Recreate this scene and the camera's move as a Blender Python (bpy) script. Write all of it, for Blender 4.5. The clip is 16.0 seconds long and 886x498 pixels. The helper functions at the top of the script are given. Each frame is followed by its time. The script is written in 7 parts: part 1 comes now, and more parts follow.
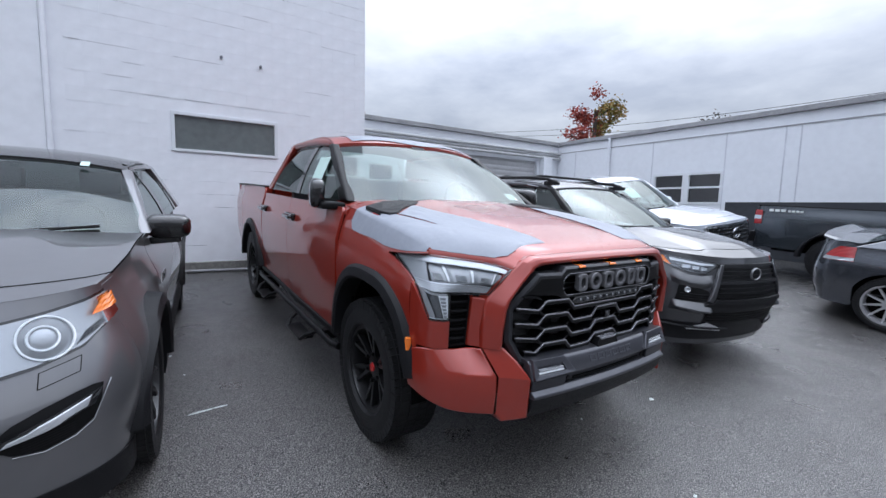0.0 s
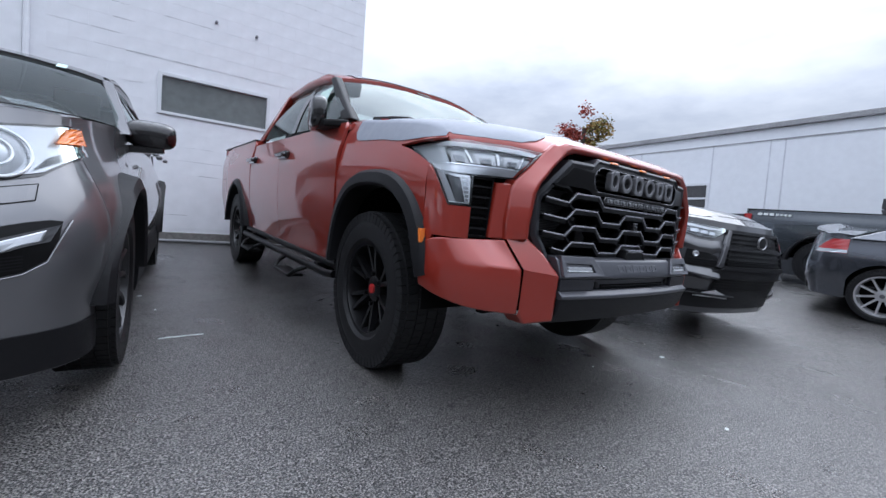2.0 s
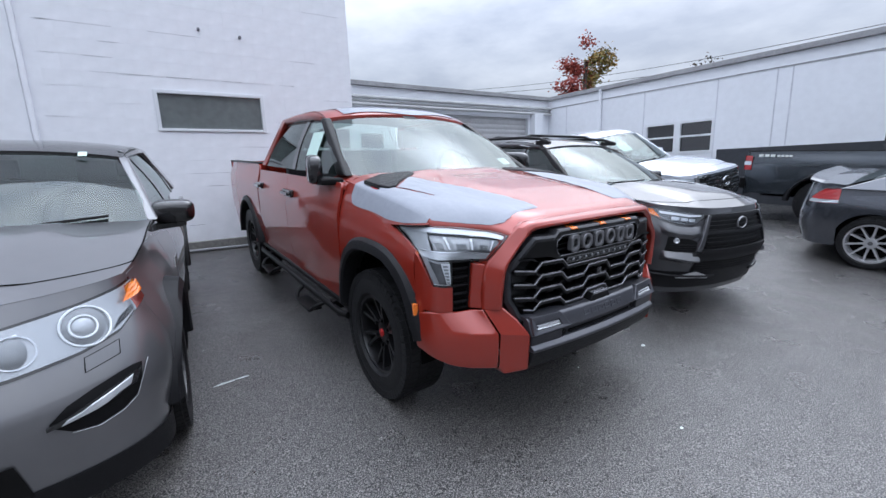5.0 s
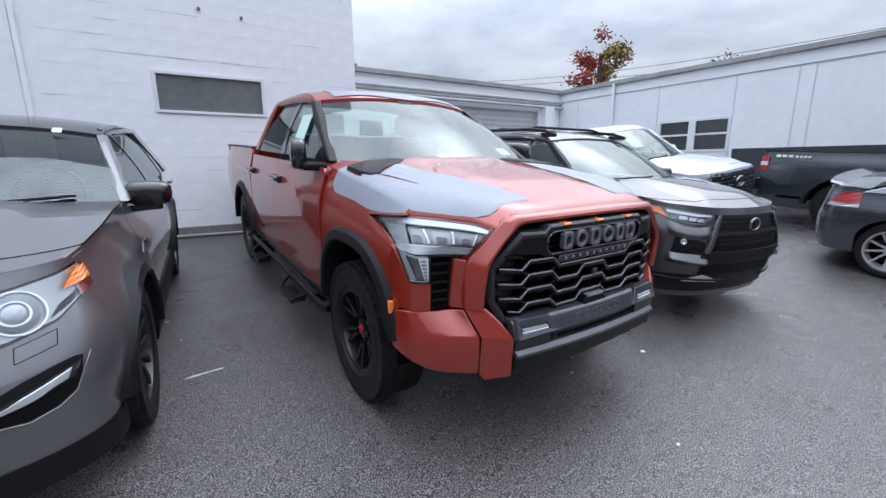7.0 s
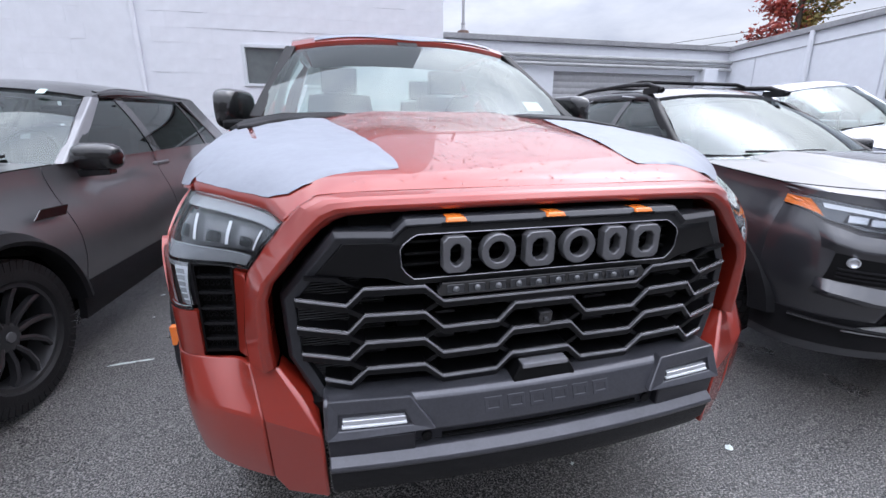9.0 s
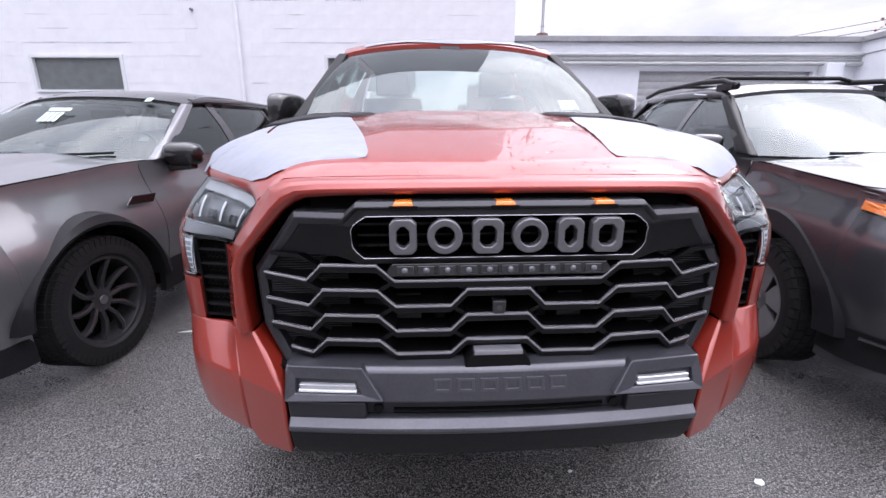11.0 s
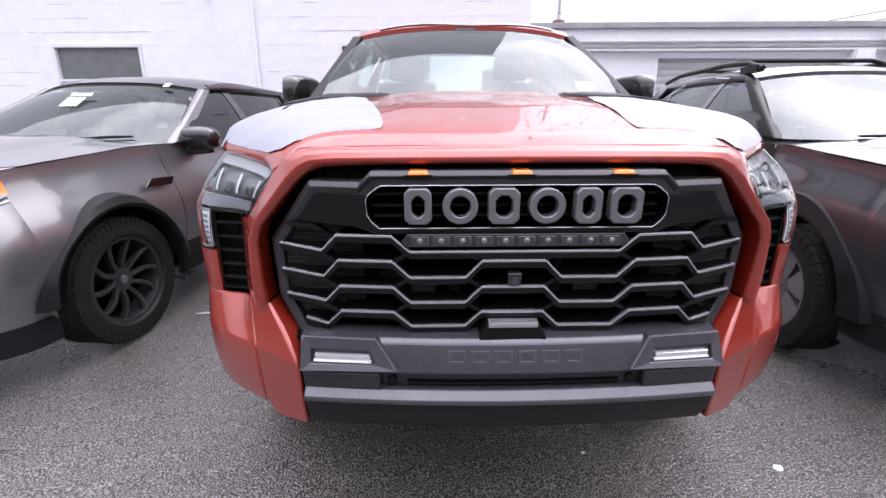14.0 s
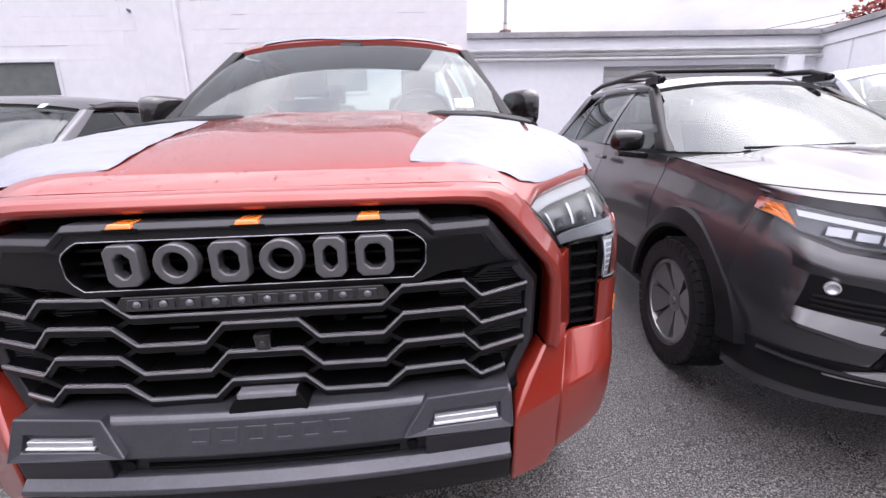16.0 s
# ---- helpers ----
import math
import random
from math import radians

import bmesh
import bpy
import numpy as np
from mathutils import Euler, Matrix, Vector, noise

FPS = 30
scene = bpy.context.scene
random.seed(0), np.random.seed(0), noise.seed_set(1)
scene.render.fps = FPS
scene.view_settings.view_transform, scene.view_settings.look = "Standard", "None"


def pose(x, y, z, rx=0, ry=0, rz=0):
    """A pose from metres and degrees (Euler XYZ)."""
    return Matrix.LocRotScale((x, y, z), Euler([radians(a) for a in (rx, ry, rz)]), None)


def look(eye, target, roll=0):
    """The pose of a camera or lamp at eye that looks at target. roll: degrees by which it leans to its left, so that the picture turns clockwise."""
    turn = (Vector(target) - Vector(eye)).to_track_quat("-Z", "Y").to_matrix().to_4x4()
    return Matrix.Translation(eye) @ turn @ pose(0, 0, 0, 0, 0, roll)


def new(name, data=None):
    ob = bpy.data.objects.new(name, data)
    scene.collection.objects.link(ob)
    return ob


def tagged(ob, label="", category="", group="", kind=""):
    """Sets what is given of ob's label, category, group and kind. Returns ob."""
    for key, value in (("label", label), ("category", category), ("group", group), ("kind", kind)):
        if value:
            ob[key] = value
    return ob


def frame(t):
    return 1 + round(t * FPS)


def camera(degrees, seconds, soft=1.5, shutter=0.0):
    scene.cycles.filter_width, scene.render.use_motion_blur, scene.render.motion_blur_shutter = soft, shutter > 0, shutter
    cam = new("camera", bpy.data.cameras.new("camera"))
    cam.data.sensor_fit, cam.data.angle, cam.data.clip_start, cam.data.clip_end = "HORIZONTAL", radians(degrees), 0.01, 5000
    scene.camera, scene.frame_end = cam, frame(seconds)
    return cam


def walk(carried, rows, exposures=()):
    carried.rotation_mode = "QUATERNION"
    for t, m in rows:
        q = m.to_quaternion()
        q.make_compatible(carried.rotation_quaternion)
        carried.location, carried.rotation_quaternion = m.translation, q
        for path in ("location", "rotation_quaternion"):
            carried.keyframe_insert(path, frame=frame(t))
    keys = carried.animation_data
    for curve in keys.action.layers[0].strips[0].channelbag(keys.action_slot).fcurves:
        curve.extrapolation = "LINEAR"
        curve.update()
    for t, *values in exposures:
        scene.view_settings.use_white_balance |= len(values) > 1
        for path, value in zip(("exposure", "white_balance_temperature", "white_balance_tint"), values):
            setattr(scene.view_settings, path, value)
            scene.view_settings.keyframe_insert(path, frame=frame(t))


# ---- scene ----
cam = camera(94.3, 16.0)
PATH = [
    (0, (-1.869, -1.32, 1.4), (-0.813, 0.367, 1.199), 1.4),
    (0.5, (-1.84, -1.251, 1.309), (-0.759, 0.424, 1.149), 2.4),
    (1, (-1.851, -1.192, 0.983), (-0.744, 0.47, 0.86), 3.5),
    (1.5, (-1.879, -1.144, 0.815), (-0.749, 0.503, 0.713), 4.1),
    (2, (-1.896, -1.117, 0.793), (-0.767, 0.531, 0.693), 4.2),
    (2.5, (-1.864, -1.134, 0.885), (-0.699, 0.487, 0.773), 0.6),
    (3, (-1.849, -1.209, 1.291), (-0.66, 0.383, 1.067), -6.3),
    (3.5, (-1.931, -1.343, 1.416), (-0.811, 0.281, 1.082), -6.8),
    (3.7, (-1.958, -1.376, 1.427), (-0.862, 0.256, 1.059), -5.9),
    (6, (-1.939, -1.403, 1.454), (-0.871, 0.245, 1.077), -0.6),
    (6.5, (-1.921, -1.4, 1.444), (-0.866, 0.255, 1.059), -0.2),
    (7, (-1.746, -1.328, 1.418), (-0.723, 0.34, 1.005), -0.3),
    (7.5, (-1.483, -1.175, 1.372), (-0.525, 0.523, 0.924), -0.5),
    (8, (-1.133, -1.015, 1.341), (-0.308, 0.743, 0.863), -0.7),
    (8.5, (-0.79, -0.939, 1.332), (-0.141, 0.889, 0.841), -0.4),
    (8.7, (-0.641, -0.879, 1.313), (-0.097, 0.98, 0.815), -0.3),
    (10.8, (-0.164, -0.977, 1.262), (-0.145, 0.967, 0.795), 0.1),
    (11, (-0.164, -0.976, 1.257), (-0.146, 0.969, 0.788), 0.0),
    (11.5, (-0.159, -0.966, 1.256), (-0.139, 0.976, 0.777), -0.1),
    (12, (-0.155, -0.963, 1.253), (-0.133, 0.978, 0.771), 0.0),
    (12.5, (-0.158, -0.962, 1.25), (-0.136, 0.979, 0.77), 0.1),
    (13, (-0.157, -0.965, 1.25), (-0.149, 0.976, 0.768), 0.2),
    (13.5, (-0.162, -0.976, 1.217), (-0.182, 0.962, 0.722), 0.1),
    (14, (-0.17, -0.981, 1.203), (-0.213, 0.954, 0.699), -0.0),
    (14.5, (-0.219, -0.995, 1.196), (-0.256, 0.939, 0.686), -0.3),
    (15, (-0.136, -0.998, 1.194), (-0.123, 0.935, 0.68), -0.6),
    (15.5, (0.013, -0.939, 1.226), (0.072, 0.995, 0.724), -0.8),
    (16, (0.357, -0.828, 1.267), (0.425, 1.114, 0.795), -1.3),
]
walk(cam, [(t, look(eye, target, roll)) for t, eye, target, roll in PATH],
     [(0, -0.26, 6050, 10), (1, -0.36, 6020, 10), (2, -0.20, 6000, 10), (6.5, -0.13, 6050, 10), (8.5, -0.03, 6150, 12), (11, 0.32, 6500, 20), (13, 0.4, 6600, 21), (14, 0.46, 6700, 22), (15, 0.5, 6800, 22), (16, 0.33, 6800, 22)])

# world, sun and exposure
world = bpy.data.worlds.new("overcast_sky")
scene.world = world
world.use_nodes = True
wn, wl = world.node_tree.nodes, world.node_tree.links
wn.clear()
w_out = wn.new("ShaderNodeOutputWorld")
w_bg = wn.new("ShaderNodeBackground")
w_sky = wn.new("ShaderNodeTexSky")
w_sky.sky_type = "NISHITA"
w_sky.sun_disc = False
w_sky.sun_elevation, w_sky.sun_rotation = radians(45), radians(69)
w_tc = wn.new("ShaderNodeTexCoord")
w_map = wn.new("ShaderNodeMapping")
w_map.inputs["Scale"].default_value = (1.6, 1.6, 4.2)
w_noise = wn.new("ShaderNodeTexNoise")
w_noise.inputs["Scale"].default_value, w_noise.inputs["Detail"].default_value = 1.7, 6
w_noise.inputs["Roughness"].default_value = 0.55
w_ramp = wn.new("ShaderNodeValToRGB")
w_ramp.color_ramp.elements[0].position, w_ramp.color_ramp.elements[0].color = 0.34, (0.55, 0.585, 0.67, 1)
w_ramp.color_ramp.elements[1].position, w_ramp.color_ramp.elements[1].color = 0.62, (0.90, 0.925, 0.98, 1)
w_mul = wn.new("ShaderNodeVectorMath")
w_mul.operation = "SCALE"
w_mul.inputs["Scale"].default_value = 0.014
w_add = wn.new("ShaderNodeVectorMath")
w_add.operation = "ADD"
wl.new(w_tc.outputs["Generated"], w_map.inputs["Vector"])
wl.new(w_map.outputs["Vector"], w_noise.inputs["Vector"])
wl.new(w_noise.outputs["Fac"], w_ramp.inputs["Fac"])
wl.new(w_sky.outputs["Color"], w_mul.inputs[0])
wl.new(w_ramp.outputs["Color"], w_add.inputs[0])
wl.new(w_mul.outputs["Vector"], w_add.inputs[1])
# an overcast sky grows brighter from the horizon to the zenith
w_sep = wn.new("ShaderNodeSeparateXYZ")
w_grad = wn.new("ShaderNodeMath")
w_grad.operation = "MULTIPLY_ADD"
w_grad.use_clamp = False
w_grad.inputs[1].default_value, w_grad.inputs[2].default_value = 2.1, 0.48
w_high = wn.new("ShaderNodeMath")
w_high.operation = "POWER"
w_high.inputs[1].default_value = 3.0
w_lift = wn.new("ShaderNodeMath")
w_lift.operation = "MULTIPLY_ADD"
w_lift.inputs[1].default_value = 2.4
w_abs = wn.new("ShaderNodeMath")
w_abs.operation = "ABSOLUTE"
w_cie = wn.new("ShaderNodeVectorMath")
w_cie.operation = "SCALE"
wl.new(w_tc.outputs["Generated"], w_sep.inputs[0])
wl.new(w_sep.outputs["Z"], w_abs.inputs[0])
wl.new(w_abs.outputs[0], w_grad.inputs[0])
wl.new(w_abs.outputs[0], w_high.inputs[0])
wl.new(w_high.outputs[0], w_lift.inputs[0])
wl.new(w_grad.outputs[0], w_lift.inputs[2])
# the cloud glows softly round the hidden sun
w_dot = wn.new("ShaderNodeVectorMath")
w_dot.operation = "DOT_PRODUCT"
w_dot.inputs[1].default_value = Vector((15.6, 6.6, 21.7)).normalized()
w_pos = wn.new("ShaderNodeMath")
w_pos.operation = "MAXIMUM"
w_pos.inputs[1].default_value = 0.0
w_pow = wn.new("ShaderNodeMath")
w_pow.operation = "POWER"
w_pow.inputs[1].default_value = 44.0
w_glow = wn.new("ShaderNodeMath")
w_glow.operation = "MULTIPLY_ADD"
w_glow.inputs[1].default_value = 5.0
wl.new(w_tc.outputs["Generated"], w_dot.inputs[0])
wl.new(w_dot.outputs["Value"], w_pos.inputs[0])
wl.new(w_pos.outputs[0], w_pow.inputs[0])
wl.new(w_pow.outputs[0], w_glow.inputs[0])
wl.new(w_lift.outputs[0], w_glow.inputs[2])
wl.new(w_glow.outputs[0], w_cie.inputs["Scale"])
wl.new(w_add.outputs["Vector"], w_cie.inputs[0])
wl.new(w_cie.outputs["Vector"], w_bg.inputs["Color"])
w_bg.inputs["Strength"].default_value = 1.0
wl.new(w_bg.outputs["Background"], w_out.inputs["Surface"])

sun_data = bpy.data.lights.new("sun", "SUN")
sun_data.energy, sun_data.angle, sun_data.color = 0.6, radians(70), (1.0, 0.97, 0.93)
sun = new("sun", sun_data)
sun.matrix_world = look((15.6, 6.6, 21.7), (0, 0, 0))


# materials
def mat(name, color, rough=0.5, metal=0.0, coat=0.0, vary=0.0, scale=6.0, bump=0.0, bump_scale=60.0, spec=0.5, rvary=0.0):
    """A surface with colour variation at two scales and a fine relief."""
    m = bpy.data.materials.new(name)
    m.use_nodes = True
    nt = m.node_tree
    b = nt.nodes["Principled BSDF"]
    b.inputs["Base Color"].default_value = (*color, 1)
    b.inputs["Roughness"].default_value, b.inputs["Metallic"].default_value = rough, metal
    b.inputs["Coat Weight"].default_value, b.inputs["Coat Roughness"].default_value = coat, 0.03
    b.inputs["Coat IOR"].default_value = 1.5
    b.inputs["Specular IOR Level"].default_value = spec
    tc = nt.nodes.new("ShaderNodeTexCoord")
    if vary:
        n1, n2 = nt.nodes.new("ShaderNodeTexNoise"), nt.nodes.new("ShaderNodeTexNoise")
        n1.inputs["Scale"].default_value, n2.inputs["Scale"].default_value = scale, scale * 9
        n1.inputs["Detail"].default_value = n2.inputs["Detail"].default_value = 4
        add = nt.nodes.new("ShaderNodeMath")
        add.operation = "MULTIPLY_ADD"
        add.inputs[1].default_value = 0.5
        nt.links.new(n2.outputs["Fac"], add.inputs[0])
        half = nt.nodes.new("ShaderNodeMath")
        half.operation = "MULTIPLY"
        half.inputs[1].default_value = 0.5
        nt.links.new(n1.outputs["Fac"], half.inputs[0])
        nt.links.new(half.outputs[0], add.inputs[2])
        mr = nt.nodes.new("ShaderNodeMapRange")
        mr.inputs["From Min"].default_value, mr.inputs["From Max"].default_value = 0.3, 0.7
        mr.inputs["To Min"].default_value, mr.inputs["To Max"].default_value = 1 - vary, 1 + vary
        nt.links.new(add.outputs[0], mr.inputs["Value"])
        sc = nt.nodes.new("ShaderNodeVectorMath")
        sc.operation = "SCALE"
        sc.inputs[0].default_value = color
        nt.links.new(mr.outputs[0], sc.inputs["Scale"])
        nt.links.new(sc.outputs["Vector"], b.inputs["Base Color"])
        nt.links.new(tc.outputs["Object"], n1.inputs["Vector"])
        nt.links.new(tc.outputs["Object"], n2.inputs["Vector"])
        if rvary:
            mr2 = nt.nodes.new("ShaderNodeMapRange")
            mr2.inputs["From Min"].default_value, mr2.inputs["From Max"].default_value = 0.3, 0.7
            mr2.inputs["To Min"].default_value, mr2.inputs["To Max"].default_value = rough - rvary, rough + rvary
            nt.links.new(n1.outputs["Fac"], mr2.inputs["Value"])
            nt.links.new(mr2.outputs[0], b.inputs["Roughness"])
    if bump:
        nb = nt.nodes.new("ShaderNodeTexNoise")
        nb.inputs["Scale"].default_value, nb.inputs["Detail"].default_value = bump_scale, 5
        bp = nt.nodes.new("ShaderNodeBump")
        bp.inputs["Strength"].default_value, bp.inputs["Distance"].default_value = bump, 0.01
        nt.links.new(tc.outputs["Object"], nb.inputs["Vector"])
        nt.links.new(nb.outputs["Fac"], bp.inputs["Height"])
        nt.links.new(bp.outputs["Normal"], b.inputs["Normal"])
    return m


def paint(name, color, flake=0.25, metal=0.0, rough=0.27, coat=0.85, ior=1.6):
    """Car paint: tinted base with flakes under a clear coat, beaded with rain."""
    m = mat(name, color, rough=rough, metal=metal, coat=coat, vary=flake * 0.2, scale=1.2)
    nt = m.node_tree
    b = nt.nodes["Principled BSDF"]
    b.inputs["Coat IOR"].default_value, b.inputs["Coat Roughness"].default_value = ior, 0.012
    tc = nt.nodes.new("ShaderNodeTexCoord")
    nb = nt.nodes.new("ShaderNodeTexNoise")
    nb.inputs["Scale"].default_value, nb.inputs["Detail"].default_value = 2.2, 1
    bp = nt.nodes.new("ShaderNodeBump")
    bp.inputs["Strength"].default_value, bp.inputs["Distance"].default_value = 0.02, 0.05
    nt.links.new(tc.outputs["Object"], nb.inputs["Vector"])
    nt.links.new(nb.outputs["Fac"], bp.inputs["Height"])
    nt.links.new(bp.outputs["Normal"], b.inputs["Coat Normal"])
    return m


def glass(name, color, alpha_mix, soft=0.0, ior=1.5):
    """Window glass: see-through with a mirror-like skin."""
    m = bpy.data.materials.new(name)
    m.use_nodes = True
    nt = m.node_tree
    nt.nodes.remove(nt.nodes["Principled BSDF"])
    out = nt.nodes["Material Output"]
    tr, gl = nt.nodes.new("ShaderNodeBsdfTransparent"), nt.nodes.new("ShaderNodeBsdfGlossy")
    tr.inputs["Color"].default_value = (*color, 1)
    gl.inputs["Roughness"].default_value = soft
    gl.inputs["Color"].default_value = (0.93, 1.0, 0.98, 1)
    fr = nt.nodes.new("ShaderNodeFresnel")
    fr.inputs["IOR"].default_value = ior
    ad = nt.nodes.new("ShaderNodeMath")
    ad.operation = "ADD"
    ad.use_clamp = True
    ad.inputs[1].default_value = alpha_mix
    mx = nt.nodes.new("ShaderNodeMixShader")
    nt.links.new(fr.outputs[0], ad.inputs[0])
    nt.links.new(ad.outputs[0], mx.inputs["Fac"])
    nt.links.new(tr.outputs[0], mx.inputs[1])
    nt.links.new(gl.outputs[0], mx.inputs[2])
    nt.links.new(mx.outputs[0], out.inputs["Surface"])
    return m


M = {}
M["red"] = paint("orange_red_paint", (0.295, 0.021, 0.009), metal=0.3, rough=0.40, coat=1.0, ior=1.6)
M["gunmetal"] = paint("gunmetal_paint", (0.165, 0.165, 0.174), metal=0.6, rough=0.30, coat=1.0, ior=1.7)
M["grey"] = paint("dark_grey_paint", (0.036, 0.037, 0.043), metal=0.3, rough=0.40, coat=1.0, ior=1.65)
M["slate_grey"] = paint("slate_grey_paint", (0.055, 0.066, 0.078), metal=0.5, coat=1.0)
M["coupe_grey"] = paint("steel_grey_paint", (0.085, 0.092, 0.108), metal=0.6, coat=1.0)
M["white_paint"] = paint("white_car_paint", (0.47, 0.50, 0.56))
M["gloss_black"] = paint("gloss_black", (0.008, 0.008, 0.009))
M["black"] = mat("satin_black_plastic", (0.004, 0.004, 0.0045), rough=0.42, vary=0.2, scale=20, bump=0.05, bump_scale=300, spec=0.2)
M["flare"] = mat("grained_black_plastic", (0.010, 0.010, 0.0115), rough=0.5, vary=0.2, scale=8, bump=0.15, bump_scale=400, spec=0.22)
M["grille_black"] = mat("wet_black_grille_plastic", (0.004, 0.004, 0.0048), rough=0.34, vary=0.2, scale=12, spec=0.3)
# near-black that puts the shade of gaps, wheel houses and undersides into colour
M["dark"] = mat("cavity_shade_black", (0.004, 0.004, 0.004), rough=0.9, spec=0.05)
M["metal_bar"] = mat("wet_gunmetal_trim", (0.075, 0.076, 0.088), rough=0.30, metal=0.5, vary=0.15, scale=15, coat=0.4)
M["lip"] = mat("dark_satin_bumper_lip", (0.035, 0.035, 0.042), rough=0.32, metal=0.4, vary=0.15, scale=15)
# light grey puts the wet highlight on grille edges into the colour
M["edge_highlight"] = mat("grey_grille_edge_highlight", (0.42, 0.42, 0.45), rough=0.24, metal=0.7)
M["letter"] = mat("dark_grey_lettering", (0.17, 0.17, 0.18), rough=0.35, metal=0.5)
M["chrome"] = mat("chrome", (0.75, 0.76, 0.78), rough=0.08, metal=1.0)
M["silver"] = mat("machined_alloy", (0.55, 0.55, 0.57), rough=0.33, metal=0.6)
M["rubber"] = mat("tyre_rubber", (0.011, 0.011, 0.012), rough=0.55, vary=0.3, scale=14, bump=0.2, bump_scale=120, spec=0.3)
M["rim_black"] = mat("black_alloy", (0.008, 0.008, 0.009), rough=0.30, coat=0.25, spec=0.3)
M["rim_satin"] = mat("satin_black_alloy", (0.022, 0.022, 0.024), rough=0.35, coat=0.3)
M["rim_grey"] = mat("grey_machined_alloy", (0.30, 0.30, 0.31), rough=0.32, metal=0.8, vary=0.1, scale=12)
M["rim_dark"] = mat("dark_grey_alloy", (0.05, 0.05, 0.055), rough=0.3, metal=0.6, coat=0.3)
M["glass"] = glass("tinted_windscreen", (0.60, 0.71, 0.67), 0.04, 0.0, 1.5)
M["privacy"] = glass("privacy_glass", (0.05, 0.06, 0.06), 0.03)
M["lens"] = glass("clear_lamp_lens", (0.90, 0.92, 0.94), 0.0, 0.0, 1.36)
M["lamp_in"] = mat("lamp_reflector", (0.62, 0.64, 0.67), rough=0.14, metal=0.6)
M["white_guide"] = mat("frosted_light_guide", (0.80, 0.82, 0.84), rough=0.25, coat=0.5)
M["lamp_cell"] = mat("lamp_lens_block", (0.06, 0.062, 0.068), rough=0.08, metal=0.5, coat=1.0)
M["lamp_chrome"] = mat("lamp_chrome", (0.68, 0.69, 0.71), rough=0.18, metal=0.75, vary=0.1, scale=30)
M["lamp_smoke"] = mat("smoked_lamp_insert", (0.17, 0.175, 0.185), rough=0.2, metal=0.4, vary=0.3, scale=40)
M["lamp_dark"] = mat("lamp_housing", (0.03, 0.03, 0.035), rough=0.3, metal=0.2)
M["lamp_grey"] = mat("grey_lamp_box", (0.28, 0.285, 0.295), rough=0.25, metal=0.5, vary=0.25, scale=30)
M["lamp_satin"] = mat("satin_lamp_band", (0.50, 0.51, 0.53), rough=0.24, metal=0.55, vary=0.1, scale=12)
M["frame_grey"] = mat("satin_dark_grille_frame", (0.030, 0.031, 0.036), rough=0.36, metal=0.2, vary=0.15, scale=14)
M["mesh_grey"] = mat("grey_cooling_mesh", (0.05, 0.05, 0.053), rough=0.5, vary=0.2, scale=10)
M["galv_bolt"] = mat("zinc_bolt", (0.35, 0.35, 0.36), rough=0.35, metal=0.8)
M["amber"] = mat("amber_lens", (0.88, 0.22, 0.03), rough=0.15, coat=0.8)
M["tail"] = mat("red_tail_lens", (0.35, 0.010, 0.012), rough=0.12, coat=0.6)
M["red_cap"] = mat("red_plastic", (0.45, 0.02, 0.02), rough=0.35)
M["film"] = mat("white_protective_film", (0.255, 0.273, 0.315), rough=0.45, vary=0.06, scale=5, bump=0.25, bump_scale=14)
M["wall"] = mat("white_painted_block", (0.80, 0.81, 0.85), rough=0.55, vary=0.07, scale=0.7, bump=0.12, bump_scale=50)
M["stucco"] = mat("dark_stucco", (0.16, 0.155, 0.15), rough=0.85, vary=0.2, scale=0.6, bump=0.3, bump_scale=30)
M["joint"] = mat("painted_mortar_joint", (0.60, 0.61, 0.66), rough=0.7, vary=0.2, scale=2.0)
M["panel"] = mat("pale_grey_panel", (0.77, 0.79, 0.83), rough=0.6, vary=0.05, scale=0.8, bump=0.05)
M["roll_door"] = mat("dull_grey_rolling_door", (0.42, 0.42, 0.43), rough=0.55, vary=0.15, scale=1.5)
M["trim_grey"] = mat("weathered_flashing", (0.30, 0.30, 0.31), rough=0.6, vary=0.25, scale=2.5)
# grey darkened so the pipes carry their shadow lines in the colour
M["pipe"] = mat("painted_pipe", (0.44, 0.445, 0.45), rough=0.5, vary=0.2, scale=3)
M["dark_wall"] = mat("dark_painted_plinth", (0.03, 0.033, 0.04), rough=0.6, vary=0.3, scale=1.0)
M["concrete"] = mat("stained_concrete", (0.16, 0.155, 0.145), rough=0.85, vary=0.5, scale=3, bump=0.5, bump_scale=25)
M["window_dark"] = mat("grey_window_film", (0.15, 0.165, 0.165), rough=0.12, vary=0.2, scale=1.0)
M["frame"] = mat("white_window_frame", (0.70, 0.72, 0.75), rough=0.5, vary=0.05)
M["seat"] = mat("dark_upholstery", (0.05, 0.05, 0.055), rough=0.8, vary=0.2)
M["seat_light"] = mat("light_upholstery", (0.35, 0.36, 0.36), rough=0.8, vary=0.1)
M["paper"] = mat("white_paper", (0.80, 0.82, 0.80), rough=0.7)
M["sheet"] = mat("pale_green_paper", (0.55, 0.72, 0.66), rough=0.7)


